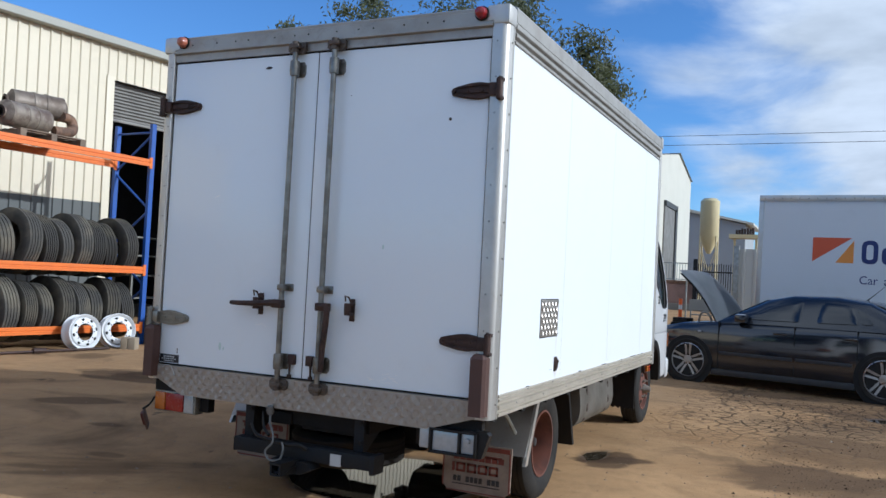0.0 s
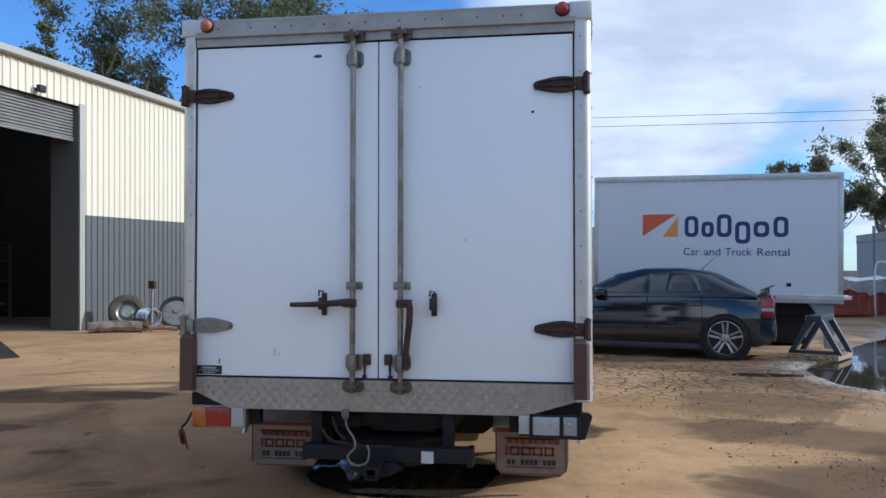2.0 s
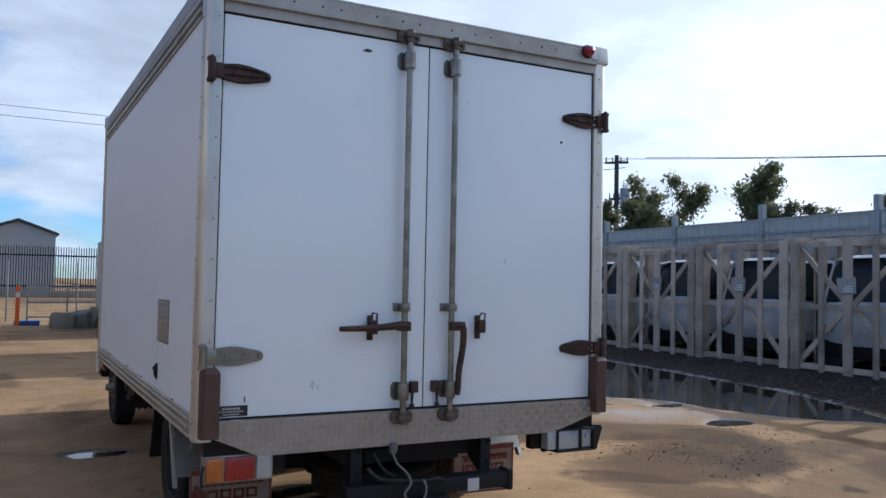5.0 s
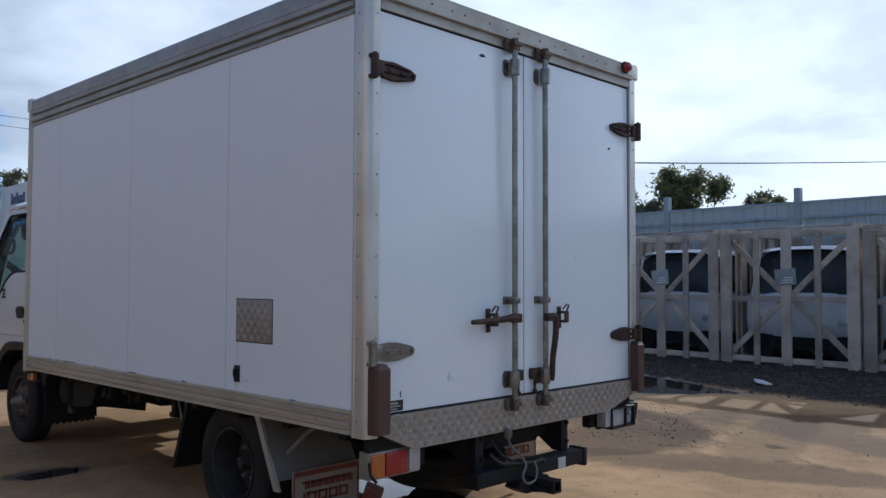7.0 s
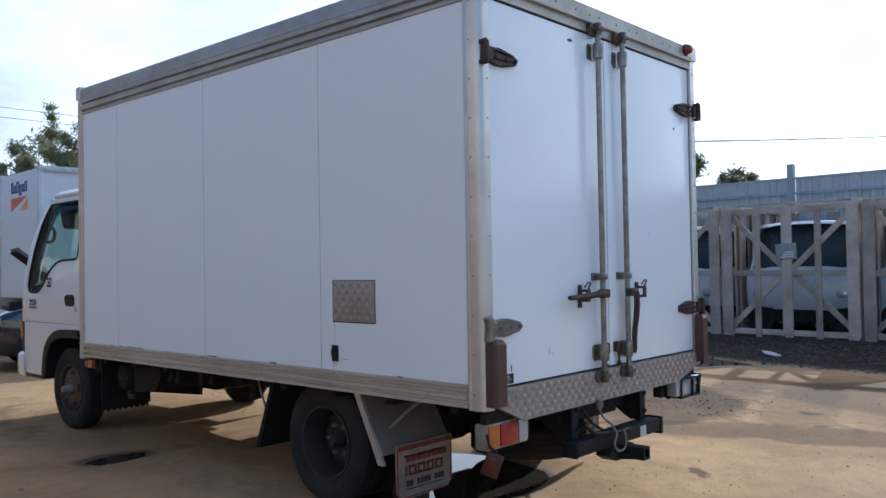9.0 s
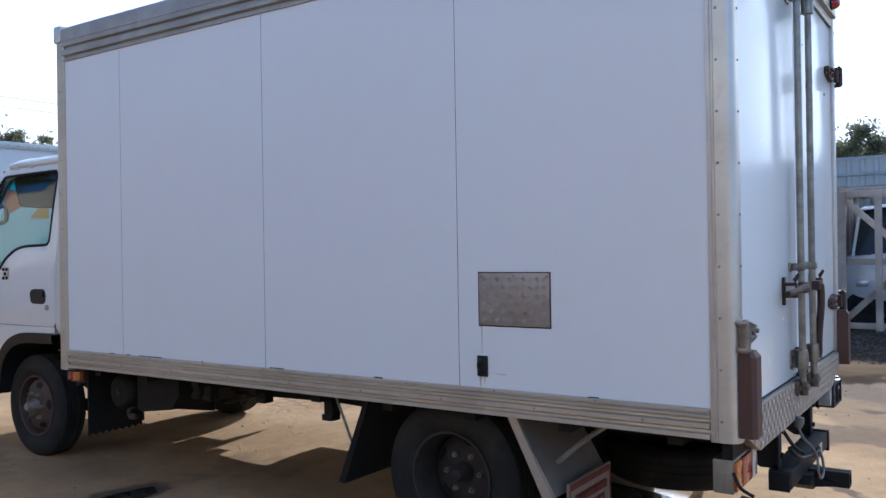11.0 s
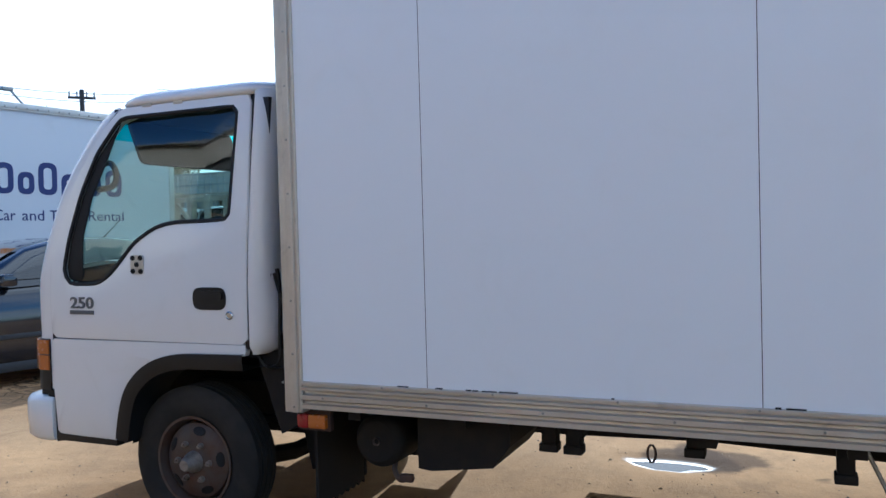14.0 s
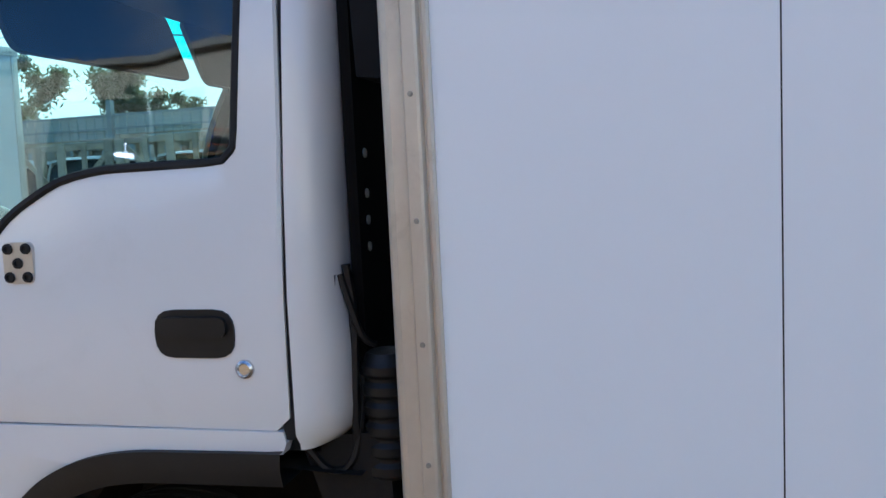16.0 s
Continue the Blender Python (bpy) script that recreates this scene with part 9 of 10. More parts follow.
def build_trees():
    # gums behind the shed
    for i, (x, y, h, s) in enumerate(((-19.5, 41.5, 23.5, 13.0), (-14.2, 41.5, 18.5, 11.5), (-23.5, 40.0, 21.0, 10.5), (-18.0, 46, 21.5, 12.0), (-26.8, 36.8, 16.6, 5.5))):
        grow_tree("gum_tree", x, y, h, s, 20 + i, LEAF, "tall gum tree with drooping foliage behind the shed", 0.33, 84, 115, 0.34, 1.6)
    # belt behind the fence, from the street lamps round to the south
    belt = [(16.5, 54, 11.0, 4.5), (21.5, 54, 13.6, 9.0), (25.5, 52, 11.4, 8.5), (28.5, 52, 11.4, 8), (31, 49, 10.9, 8), (33.5, 48, 10.6, 7), (35.5, 44.5, 9.2, 5.5),
            (39, 41, 11.6, 8.0), (43.2, 36.5, 13.0, 7.5), (44.8, 33.0, 9.8, 6), (48.5, 28, 10.2, 6.5), (51, 24.0, 12.2, 7.5), (53, 20, 9.0, 6.5), (55.5, 6.5, 11.0, 8.0), (57, -2, 9.5, 8.0), (24, 58, 10.5, 9), (30, 57, 9.0, 9), (36, 53, 8, 8), (27.5, 55, 9.4, 9), (33.5, 52, 8.6, 9), (38, 46, 8.0, 8), (19.5, 57, 11.5, 8), (41, 43, 8.5, 7), (36.6, 86, 20.5, 12.0), (40.8, 87, 20.5, 13.0), (44.4, 86, 19.0, 12.0), (32.5, 90, 23.0, 9.0), (28.6, 91.5, 15.5, 7.0)]
    for i, (x, y, h, s) in enumerate(belt):
        leaf = (LEAF_DARK, LEAF_DARK, LEAF_LIGHT)[i % 3] if i not in (6, 7) else LEAF_LIGHT
        grow_tree("gum_tree", x, y, h, s, 60 + i, leaf, "bushy gum tree beyond the boundary fence", 0.30, 70, 120, 0.40, 0.9)


def build_far_buildings():
    hall = thing("grey_hall", "large grey and dark banded industrial hall with a pale gable", "building", pose(-1.2, 0, 0))
    for z0, z1, mt, lb in ((10.3, 16.0, FAR_GREY, "grey upper cladding"), (6.6, 10.3, FAR_DARK, "dark band"), (0, 6.6, FAR_GREY, "grey lower wall")):
        bm = BM()
        box(bm, (-60, 86.0, z0), (-14.5, 86.4, z1))
        part("front_wall", bm, mt, hall, lb)
    bm = BM()
    box(bm, (-22.6, 85.6, 1.4), (-19.4, 85.75, 4.15), 0.02)
    sign = part("sign_board", bm, FAR_DARK, hall, "dark sign board with pale lettering")
    lettering("sign_word", "WIDE", 0.95, FAR_CREAM, sign, pose(-21.9, 85.59, 3.2, 90), "pale bold word", 0.01)
    bm = BM()
    box(bm, (-21.8, 85.57, 2.45), (-19.65, 85.6, 2.60))
    part("sign_bar", bm, FAR_CREAM, sign, "small pale line of unreadable print")
    bm = BM()
    for i in range(90):
        box(bm, (-60 + i * 0.505, 85.9, 10.3), (-59.85 + i * 0.505, 86.0, 15.9))
    part("ribs", bm, FAR_GREY, hall, "standing ribs", smooth=False)
    bm = BM()
    prism(bm, [(86.2, 0), (108, 0), (108, 15.8), (98, 18.0), (86.2, 16.1)], "x", -14.5, -13.2)
    part("gable_wall", bm, FAR_CREAM, hall, "pale gable end")
    bm = BM()
    v = [bm.verts.new(p) for p in ((-60, 85.8, 16.1), (-13.1, 85.8, 16.1), (-13.0, 98, 18.15), (-60, 98, 18.15), (-60, 108.2, 15.9), (-13.0, 108.2, 15.9))]
    bm.faces.new(v[:4])
    bm.faces.new((v[3], v[2], v[5], v[4]))
    part("roof", bm, FAR_GREY, hall)
    bm = BM()
    box(bm, (-60, 85.6, 15.9), (-14.4, 86, 16.35))
    part("gutter", bm, REFLECT, hall, "white gutter line")
    bm = BM()
    prism(bm, [(89.5, 0), (96.0, 0), (96.0, 10.9), (89.5, 10.9)], "x", -13.3, -13.05)
    part("side_door", bm, ROLLER, hall, "tall grey roller door")
    bm = BM()
    prism(bm, [(96.0, 0), (97.2, 0), (97.2, 11.1), (96.0, 11.1)], "x", -13.3, -12.9)
    prism(bm, [(89.5, 10.9), (97.2, 10.9), (97.2, 11.5), (89.5, 11.5)], "x", -13.3, -12.9)
    part("door_frame", bm, FAR_DARK, hall)
    bm = BM()
    box(bm, (-24.5, 85.7, 2.4), (-14.9, 85.85, 5.3))
    sign = part("sign_board", bm, FAR_DARK, hall, "dark sign board")
    for lo, hi in (((-19.3, 4.0), (-16.2, 4.75)), ((-19.3, 2.95), (-15.8, 3.25))):
        bm = BM()
        box(bm, (lo[0], 85.6, lo[1]), (hi[0], 85.7, hi[1]))
        part("sign_bar", bm, REFLECT, sign, "pale bar of lettering")
    silo = thing("silo", "yellow steel silo on a lattice tower", "silo", pose(-13.4, 120, 0))
    bm = BM()
    lathe(bm, [(0.3, 7.0), (1.35, 9.2), (1.35, 14.6), (0.9, 15.0), (0.0001, 15.1)], (0, 0, 0), (0, 0, 1), 24)
    part("hopper", bm, FAR_YELLOW, silo, "yellow hopper")
    for sx in (-1, 1):
        for sy in (-1, 1):
            bm = BM()
            cyl(bm, (sx * 1.1, sy * 1.1, 0), (sx * 1.1, sy * 1.1, 9.5), 0.12, n=6)
            cyl(bm, (sx * 1.1, sy * 1.1, 0.5), (-sx * 1.1, sy * 1.1, 7.5), 0.07, n=6)
            part("leg", bm, FAR_YELLOW, silo)
    low = thing("far_shed", "pale skillion-roofed far shed", "building")
    bm = BM()
    prism(bm, [(-22, 0), (-11.2, 0), (-11.2, 13.7), (-22, 16.0)], "y", 150, 168)
    part("wall", bm, FAR_GREY, low)
    bm = BM()
    prism(bm, [(-22, 16.0), (-9.8, 13.6), (-9.8, 13.95), (-22, 16.5)], "y", 149, 169)
    part("roof", bm, FAR_CREAM, low, "overhanging roof")
    gantry = thing("gantry", "tan steel gantry with machinery on top", "structure", pose(-5.8, 90, 0))
    bm = BM()
    for x in (-1.0, 1.2):
        box(bm, (x - 0.12, -0.12, 0), (x + 0.12, 0.12, 7.4))
    box(bm, (-1.5, -1, 7.4), (1.6, 1, 7.8))
    part("frame", bm, FAR_YELLOW, gantry)
    bm = BM()
    for i in range(7):
        box(bm, (-0.9 + i * 0.28, -0.4, 7.8), (-0.7 + i * 0.28, 0.4, 8.3 + 0.35 * random.random()), 0.05)
    part("machinery", bm, RUST, gantry)
    gable = thing("grey_gable_shed", "low grey gabled shed beyond the gate", "building", pose(-0.9, 92, 0))
    bm = BM()
    prism(bm, [(-3.6, 0), (3.6, 0), (3.6, 5.9), (0, 7.15), (-3.6, 5.9)], "y", 0, 20)
    part("wall", bm, FAR_GREY, gable)
    bm = BM()
    prism(bm, [(-3.9, 5.85), (0, 7.2), (3.9, 5.85), (3.9, 6.05), (0, 7.45), (-3.9, 6.05)], "y", -0.4, 20.4)
    part("roof", bm, FAR_DARK, gable, "dark roof edge")
    # picket fence and gate
    fence = thing("picket_fence", "black steel picket fence on a low plinth", "fence", pose(0, 60, 0), kind="structure")
    bm = BM()
    box(bm, (-12, -0.2, -0.1), (7, 0.2, 0.5), 0.02)
    part("plinth", bm, CONCRETE, fence)
    for i in range(-18, 60):
        bm = BM()
        x = -3.3 + i * 0.165
        box(bm, (x, -0.03, 0.5), (x + 0.055, 0.03, 3.55 if i % 4 else 3.62))
        part("picket", bm, BLACK, fence, smooth=False)
    for z in (0.75, 2.9):
        bm = BM()
        box(bm, (-6.3, -0.04, z), (6.6, 0.04, z + 0.1))
        part("rail", bm, BLACK, fence)
    bm = BM()
    box(bm, (-6.6, -0.1, 0.4), (-6.3, 0.1, 3.9))
    part("gate_post", bm, BLACK, fence)
    rail = thing("yard_railing", "grey balustrade on a brown earth wall by the far gate", "railing", pose(0, 61, 0), kind="structure")
    bm = BM()
    box(bm, (-15.0, 0, -0.1), (-6.6, 0.6, 2.0), 0.05)
    part("retaining_wall", bm, RUBBLE, rail, "pinkish brown retaining wall")
    bm = BM()
    box(bm, (-15.0, -0.05, 2.0), (-6.6, 0.6, 2.25), 0.02)
    part("coping", bm, BROWN_PIPE, rail, "rusty brown beam")
    for z in (2.3, 3.55):
        bm = BM()
        box(bm, (-15.0, 0.1, z), (-6.6, 0.16, z + 0.07))
        part("rail", bm, POLE, rail)
    for i in range(42):
        bm = BM()
        box(bm, (-15.0 + i * 0.2, 0.11, 2.3), (-14.96 + i * 0.2, 0.15, 3.55))
        part("baluster", bm, POLE, rail, smooth=False)
    # barrier and bollard near the picket fence
    bar = thing("crowd_barrier", "galvanised crowd barrier in a blue base", "barrier", pose(-1.35, 24.0, 0))
    bm = BM()
    for a, b in (((0, 0, 0.25), (2.2, 0, 0.25)), ((0, 0, 1.15), (2.2, 0, 1.15)), ((0, 0, 0.1), (0, 0, 1.2)), ((1.1, 0, 0.1), (1.1, 0, 1.2)), ((2.2, 0, 0.1), (2.2, 0, 1.2)), ((0, 0, 0.7), (2.2, 0, 0.7))):
        cyl(bm, a, b, 0.025, n=6)
    part("frame", bm, GALV, bar)
    bm = BM()
    box(bm, (-0.05, -0.03, 0.85), (0.55, -0.01, 1.2))
    part("board", bm, GUTTER, bar, "grey board")
    bm = BM()
    box(bm, (-0.35, -0.25, 0), (0.35, 0.25, 0.14), 0.03)
    part("base", bm, RACK_BLUE, bar, "blue plastic base")
    bo = thing("bollard", "orange delineator post beside a barrier", "bollard", pose(-1.62, 23.6, 0))
    for z0, z1, mt in ((0.0, 0.85, HIVIS), (0.85, 1.0, REFLECT), (1.0, 1.2, HIVIS)):
        bm = BM()
        cyl(bm, (0, 0, z0), (0, 0, z1), 0.06, n=12)
        part("band", bm, mt, bo)
    # shipping container and mesh fence behind the rental body
    cont = thing("shipping_container", "weathered silver-grey corrugated container", "container", pose(0.55, 18.2, 0))
    bm = BM()
    corrugated(bm, 0, 2.4, 0.15, 2.6, 0, 0.28, 0.035)
    part("end_wall", bm, FENCE_BLUE, cont, "corrugated end", smooth=False)
    bm = BM()
    box(bm, (0.03, 0.03, 0.1), (2.37, 6, 2.58))
    part("shell", bm, FENCE_BLUE, cont)
    for x in (-0.03, 2.3):
        bm = BM()
        box(bm, (x, -0.06, 0), (x + 0.14, 0.1, 2.68), 0.008)
        part("corner_post", bm, GALV, cont, "steel corner post")
    mesh = thing("temporary_fence", "sagging wire mesh fence panels by the far gate", "fence", pose(-4.0, 26.5, 0))
    for i in range(3):
        bm = BM()
        cyl(bm, (i * 2.1, 0, 0), (i * 2.1, 0, 2.0), 0.03, n=6)
        part("post", bm, GALV, mesh)
    # sandy spoil and a rusty beam behind the car
    bm = BM()
    for k in range(12):
        m = pose(k * 0.32, random.uniform(-0.2, 0.2), 0.1, random.uniform(-20, 20), random.uniform(-20, 20), random.uniform(0, 90))
        box(bm, (-0.3, -0.25, -0.2), (0.3, 0.25, 0.25 + 0.25 * random.random()), 0.1, m)
    single("spoil_heap", bm, CONCRETE, "pale heap of rubble by the far fence", "rubble", pose(-0.5, 22.5, 0))


def build_poles():
    for x, y, h, ax, ay, reach in ((61.8, 100.0, 16.6, 0.94, -0.34, 3.0),):
        lamp = thing("street_lamp", "grey street lamp with a curved arm", "street lamp", pose(x, y, -2.16) @ Matrix.Scale(1.357, 4))
        bm = BM()
        tube(bm, smooth_line([(0, 0, -0.5), (0, 0, h * 0.55), (0, 0, h * 0.85), (ax * reach * 0.25, ay * reach * 0.25, h * 0.96), (ax * reach, ay * reach, h)]), 0.12, 8)
        part("pole", bm, POLE, lamp)
        bm = BM()
        box(bm, (ax * reach - 0.4, ay * reach - 0.24, h - 0.12), (ax * reach + 0.8, ay * reach + 0.24, h + 0.14), 0.1)
        part("lantern", bm, POLE, lamp, "flat lantern head")
    pole = thing("power_pole", "dark timber power pole with a transformer and crossarms", "power pole", pose(62.4, 73.2, -2.2) @ Matrix.Scale(2.50, 4))
    bm = BM()
    cyl(bm, (0, 0, 0), (0, 0, 7.8), 0.13, 0.10, 10)
    part("pole", bm, TIMBER_POLE, pole)
    for z, w in ((7.45, 0.55), (5.7, 0.35)):
        bm = BM()
        m = pose(0, 0, z, 0, 0, -42)
        box(bm, (-w, -0.05, -0.05), (w, 0.05, 0.05), 0.0, m)
        part("crossarm", bm, TIMBER_POLE, pole)
        for k in (-0.9, -0.35, 0.35, 0.9):
            bm = BM()
            p = m @ Vector((k * w, 0, 0.05))
            cyl(bm, p, p + Vector((0, 0, 0.22)), 0.04, 0.03, 8)
            part("insulator", bm, GALV, pole)
    bm = BM()
    cyl(bm, (0.32, -0.25, 5.4), (0.32, -0.25, 6.2), 0.24, n=14)
    for k in (-0.12, 0, 0.12):
        cyl(bm, (0.32 + k, -0.25, 6.2), (0.32 + k, -0.25, 6.42), 0.03, n=6)
    part("transformer", bm, FENCE_POST, pole, "grey transformer can")
    bm = BM()
    tube(bm, [(0, 0, 4.3), (-1.2, 0.8, 6.0), (-2.3, 1.5, 7.6)], 0.05, 8)
    box(bm, (-2.75, 1.42, 7.55), (-2.2, 1.66, 7.68), 0.05)
    part("lamp_arm", bm, POLE, pole, "slanting outreach lamp arm")
    a, b = Vector((-70, 45.0, 11.3)), Vector((25.0, 43.5, 10.2))
    for off, dz in ((0, 0.0), (0.6, -0.42)):
        bm = BM()
        pts = [a.lerp(b, u) + Vector((0, off, dz - 1.2 * 4 * u * (1 - u) * 0.25)) for u in [i / 24 for i in range(25)]]
        tube(bm, pts, 0.014, 5, False)
        single("power_line", bm, WIRE, "thin overhead power line", "cable", group="power lines")
    for off, dz in ((0, 0.0), (0.5, -0.35)):
        bm = BM()
        c, d = Vector((24.2, 26.8, 7.6 + dz)), Vector((24.0 + off, 43.5, 10.2 + dz))
        tube(bm, [c.lerp(d, u) + Vector((0, 0, -0.5 * u * (1 - u) * 4)) for u in [i / 12 for i in range(13)]], 0.016, 5, False)
        single("power_line", bm, WIRE, "thin overhead power line", "cable", group="power lines")
    for off in (-0.7, 0.7):
        bm = BM()
        c, d = Vector((24.2 + off, 26.8 - off, 7.7)), Vector((60.0, -30.0 - off, 9.0))
        tube(bm, [c.lerp(d, u) + Vector((0, 0, -1.4 * u * (1 - u) * 4)) for u in [i / 16 for i in range(17)]], 0.016, 5, False)
        single("power_line", bm, WIRE, "thin overhead power line", "cable", group="power lines")


def build_flatbed():
    M = pose(-4.23, 15.6, 0, 0, 0, -2)
    fb = thing("flatbed_truck", "old white flat-tray truck with marker boards, parked", "truck", M)
    W = 1.45
    bm = BM()
    box(bm, (-W, 0, 1.10), (W, 5.6, 1.20), 0.01)
    part("tray", bm, TRAY, fb, "worn pale tray deck")
    for s in (-1, 1):
        bm = BM()
        box(bm, (s * (W - 0.06), 0, 0.98), (s * W, 5.6, 1.12), 0.008)
        part("side_rail", bm, TRAY, fb)
        for i in range(8):
            bm = BM()
            box(bm, (s * (W - 0.01), 0.3 + i * 0.66, 1.0), (s * (W + 0.02), 0.36 + i * 0.66, 1.09))
            part("rope_hook", bm, CHASSIS, fb)
    bm = BM()
    box(bm, (-W, -0.03, 1.0), (W, 0.06, 1.14), 0.01)
    part("rear_rail", bm, TRAY, fb, "pale rear cross rail")
    for x0, x1, mt in ((-W, -0.55, TRAY), (0.35, W, YELLOW_MARK)):
        bm = BM()
        for lo, hi in (((x0, 0.46), (x0 + 0.08, 1.0)), ((x1 - 0.08, 0.46), (x1, 1.0)), ((x0, 0.46), (x1, 0.52)), ((x0, 0.94), (x1, 1.0)), ((x0, 0.68), (x1, 0.72))):
            box(bm, (lo[0], -0.02, lo[1]), (hi[0], 0.04, hi[1]), 0.006)
        fr = part("lamp_frame", bm, mt, fb, "welded lamp frame")
        bm = BM()
        box(bm, (x0 + 0.1, 0.0, 0.53), (x1 - 0.1, 0.03, 0.67), 0.004)
        part("marker_board", bm, AMBER, fr, "orange marker board")
        for k in range(3):
            bm = BM()
            a = x0 + 0.15 + k * (x1 - x0 - 0.3) / 3
            prism(bm, [(a, 0.53), (a + 0.09, 0.53), (a + 0.02, 0.67), (a - 0.07, 0.67)], "y", -0.006, 0.004)
            part("stripe", bm, RED_LENS, fr, "red diagonal stripe")
        bm = BM()
        box(bm, (x0 + 0.12, 0.0, 0.75), (x0 + 0.42, 0.03, 0.91), 0.01)
        part("tail_lamp", bm, RED_LENS, fr, "red tail lamp")
    bm = BM()
    box(bm, (-0.45, 0.0, 0.50), (-0.02, 0.02, 0.62), 0.003)
    part("number_plate", bm, LABEL_WHITE, fb, "pale plate with plain bars")
    bm = BM()
    for i in range(6):
        box(bm, (-0.41 + i * 0.063, -0.006, 0.53), (-0.365 + i * 0.063, 0.002, 0.59))
    part("plate_bars", bm, PRINT_DARK, fb)
    for s in (-1, 1):
        bm = BM()
        box(bm, (s * 0.62, 0.32, 0.12), (s * 1.28, 0.34, 0.48), 0.004)
        part("mud_flap", bm, GUTTER, fb, "pale grey mud flap")
        for y, xx in ((1.2, 0.95), (7.4, 1.0)):
            bm = BM()
            lathe(bm, tyre_profile(0.46, 0.45 if y < 3 else 0.26, 0.26), (0, 0, 0), (1, 0, 0), 30)
            wh = part("wheel", bm, RUBBER, fb, "dark truck wheel", m=pose(s * xx, y, 0.455))
            bm = BM()
            lathe(bm, [(0.26, s * 0.10), (0.15, s * 0.06), (0.0001, s * 0.06)], (0, 0, 0), (1, 0, 0), 24)
            part("rim", bm, RIM_GREY, wh)
    bm = BM()
    for s in (-1, 1):
        box(bm, (s * 0.38, 0.1, 0.72), (s * 0.48, 8.2, 0.98))
    box(bm, (-0.8, 0.4, 0.5), (0.8, 2.2, 0.9), 0.05)
    part("chassis", bm, CHASSIS, fb, "dark chassis")
    # headboard and cab
    for z in (1.75, 2.15, 2.55, 2.9):
        bm = BM()
        cyl(bm, (-W, 5.5, z), (W, 5.5, z), 0.025, n=6)
        part("headboard_rail", bm, GALV, fb, "pipe rail of the headboard")
    for x in (-W, -0.5, 0.5, W):
        bm = BM()
        cyl(bm, (x, 5.5, 1.2), (x, 5.5, 2.95), 0.035, n=6)
        part("headboard_post", bm, GALV, fb, "pipe post of the headboard")
    bm = BM()
    rows = []
    for z, w, y0, y1 in ((0.85, 1.05, 5.9, 8.1), (1.7, 1.08, 5.9, 8.15), (2.3, 1.02, 5.95, 7.9), (2.72, 0.92, 6.05, 7.5), (2.8, 0.7, 6.2, 7.3)):
        rows.append([bm.verts.new(p) for p in ((-w, y0, z), (w, y0, z), (w, y1, z), (-w, y1, z))])
    for a, b in zip(rows, rows[1:]):
        bridge(bm, a, b)
    bm.faces.new(rows[-1])
    bmesh.ops.bevel(bm, geom=bm.edges[:], offset=0.06, segments=2, affect="EDGES")
    part("cab", bm, UTE_WHITE, fb, "white cab", angle=50)
    for lo, hi in (((-0.55, 5.86, 1.75), (0.55, 5.92, 2.35)), ((-1.085, 6.35, 1.75), (-1.03, 7.4, 2.4)), ((1.03, 6.35, 1.75), (1.085, 7.4, 2.4))):
        bm = BM()
        box(bm, lo, hi, 0.04)
        part("window", bm, CAR_GLASS_SOLID, fb, "dark cab window")
    bm = BM()
    cyl(bm, (W - 0.3, 5.7, 1.2), (W - 0.3, 5.7, 3.3), 0.06, n=8)
    part("exhaust_stack", bm, RUST, fb)
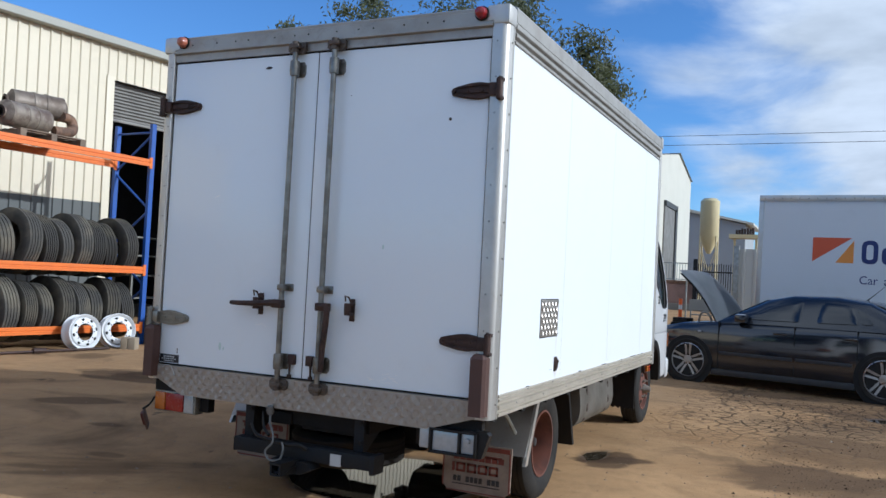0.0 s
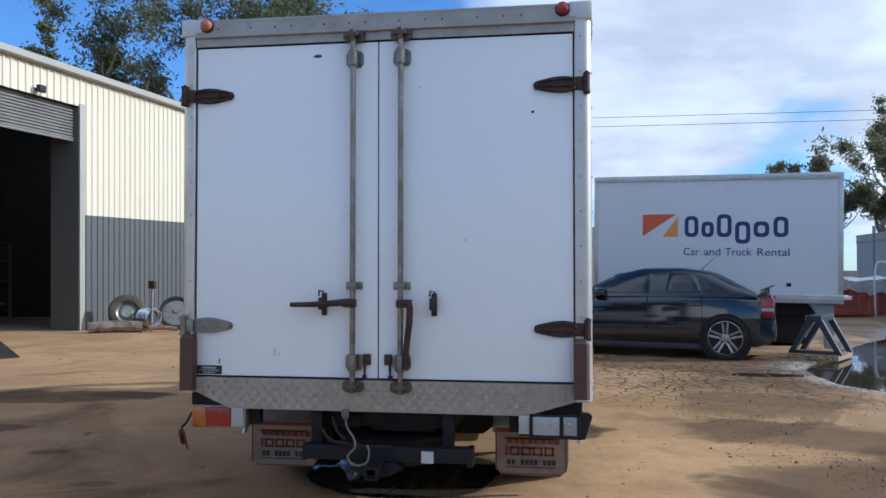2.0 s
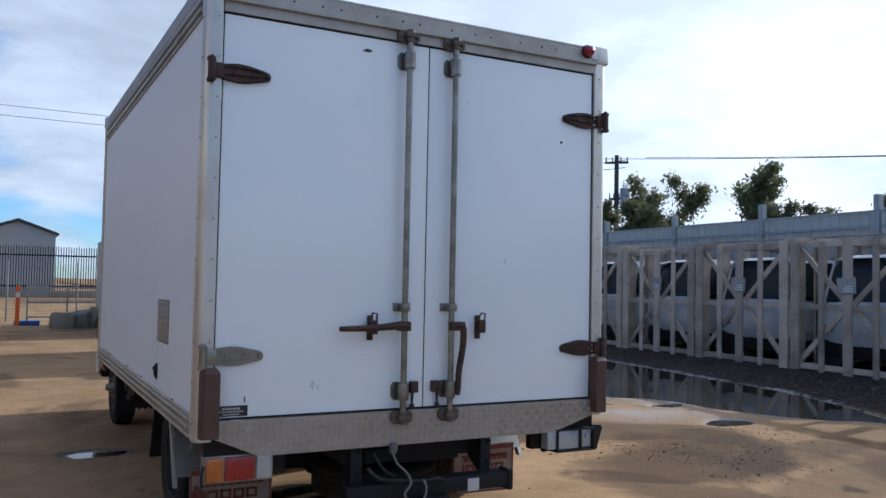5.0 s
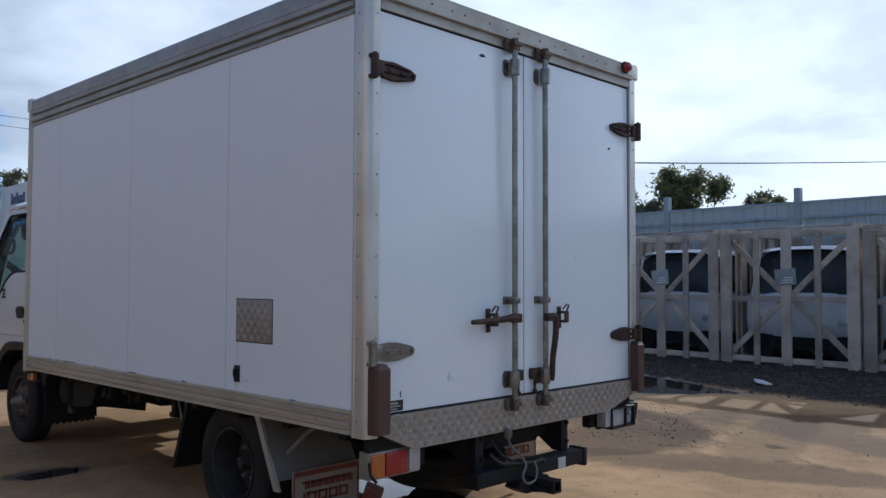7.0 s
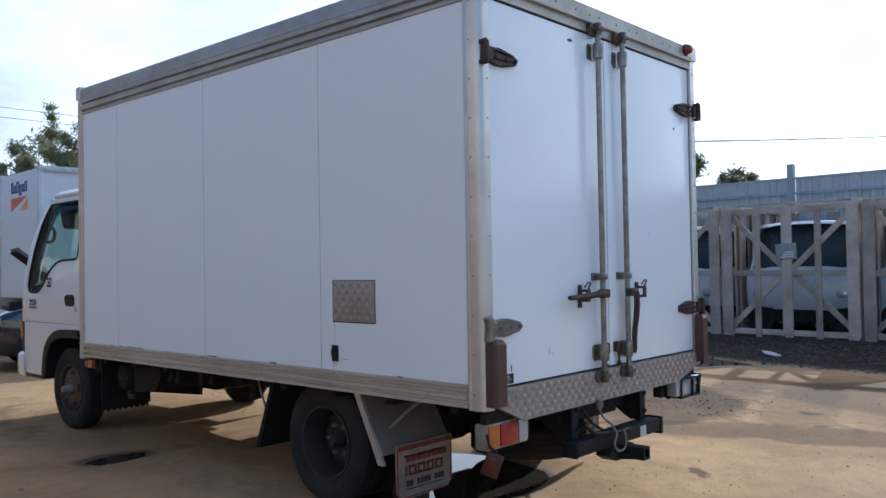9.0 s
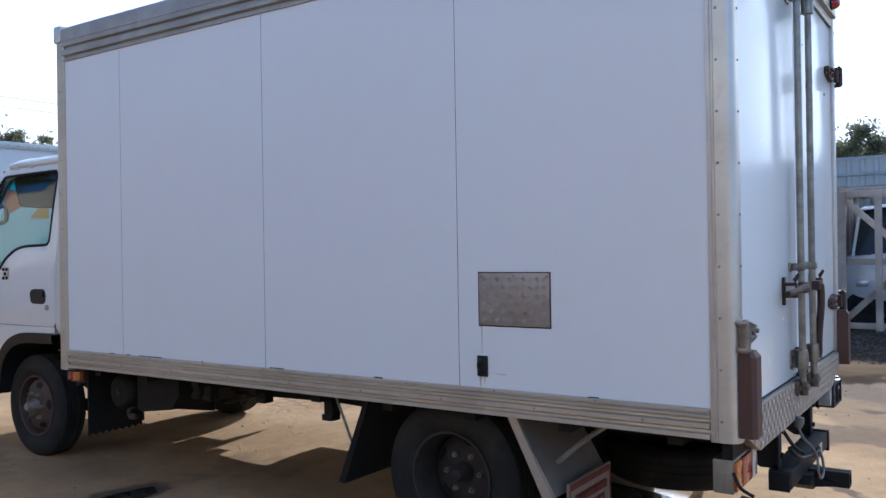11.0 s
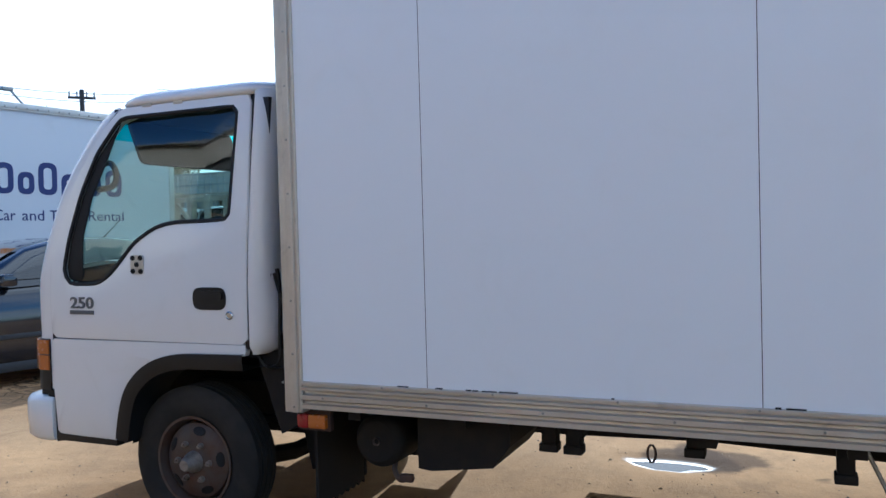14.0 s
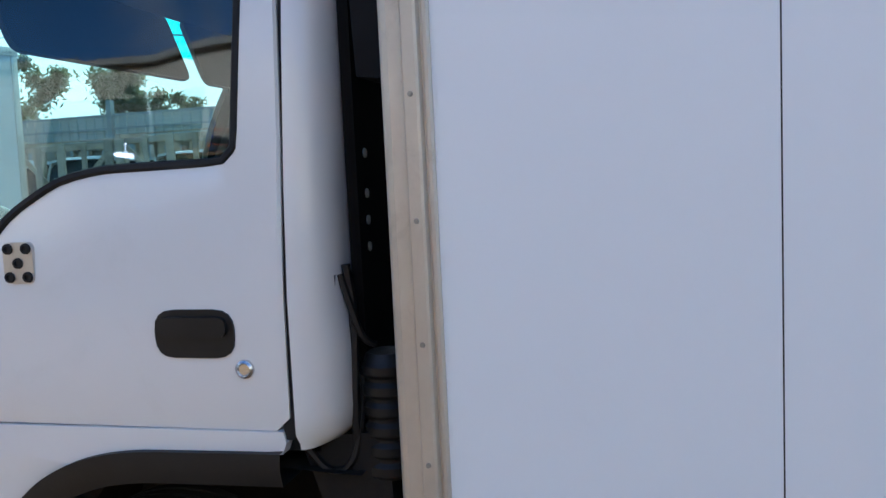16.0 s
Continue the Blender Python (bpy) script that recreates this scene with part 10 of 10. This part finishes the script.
    # the tray stands high on its springs
    for ob in fb.children:
        if ob.name.split(".")[0] != "wheel":
            ob.matrix_basis = pose(0, 0, 0.06 if ob.name.startswith("mud_flap") else 0.22) @ ob.matrix_basis
    # salvaged engine on the tray
    eng = thing("salvaged_engine", "greasy black truck engine and axle lying on the tray", "engine", M @ pose(0.42, 1.6, 1.42))
    rng = random.Random(5)
    bm = BM()
    box(bm, (-1.15, -0.45, 0.05), (0.35, 0.5, 0.75), 0.08)
    box(bm, (-0.9, -0.35, 0.7), (0.2, 0.35, 1.05), 0.08)
    part("block", bm, CHASSIS, eng, "greasy engine block")
    for k in range(26):
        bm = BM()
        m = pose(rng.uniform(-1.2, 0.9), rng.uniform(-0.5, 0.5), rng.uniform(0.25, 1.15), rng.uniform(-40, 40), rng.uniform(-40, 40), rng.uniform(0, 180))
        box(bm, (-0.16, -0.10, -0.08), (0.16, 0.10, 0.08), 0.02, m)
        part("engine_component", bm, CHASSIS, eng, "greasy engine component")
    for k in range(14):
        bm = BM()
        p = Vector((rng.uniform(-1.1, 0.6), rng.uniform(-0.5, 0.1), rng.uniform(0.5, 1.2)))
        q = p + Vector((rng.uniform(0.3, 0.9), rng.uniform(-0.1, 0.2), rng.uniform(-0.35, 0.25)))
        tube(bm, smooth_line([p, (p + q) / 2 + Vector((0, -0.1, 0.1)), q]), 0.025, 6)
        part("hose", bm, BLACK, eng, "tangled hose")
    bm = BM()
    lathe(bm, [(0.0001, 0.0), (0.10, 0.0), (0.13, 0.03), (0.28, 0.04), (0.30, 0.08), (0.30, 0.2)], (0.85, -0.6, 0.32), (0.1, 1, 0.05), 24)
    part("flywheel", bm, GALV, eng, "bare steel flywheel housing")
    bm = BM()
    lathe(bm, [(0.0001, 0.0), (0.14, 0.0), (0.16, 0.1), (0.12, 0.3)], (-0.55, -0.62, 0.62), (0, 1, 0), 16)
    part("turbo", bm, RUST, eng, "rusty turbo housing")
    bm = BM()
    cyl(bm, (-1.3, 0.3, 0.75), (-0.75, -0.2, 1.05), 0.25, n=14)
    part("air_box", bm, BLACK, eng, "black air box")


build_trees()
build_far_buildings()
build_poles()
build_flatbed()
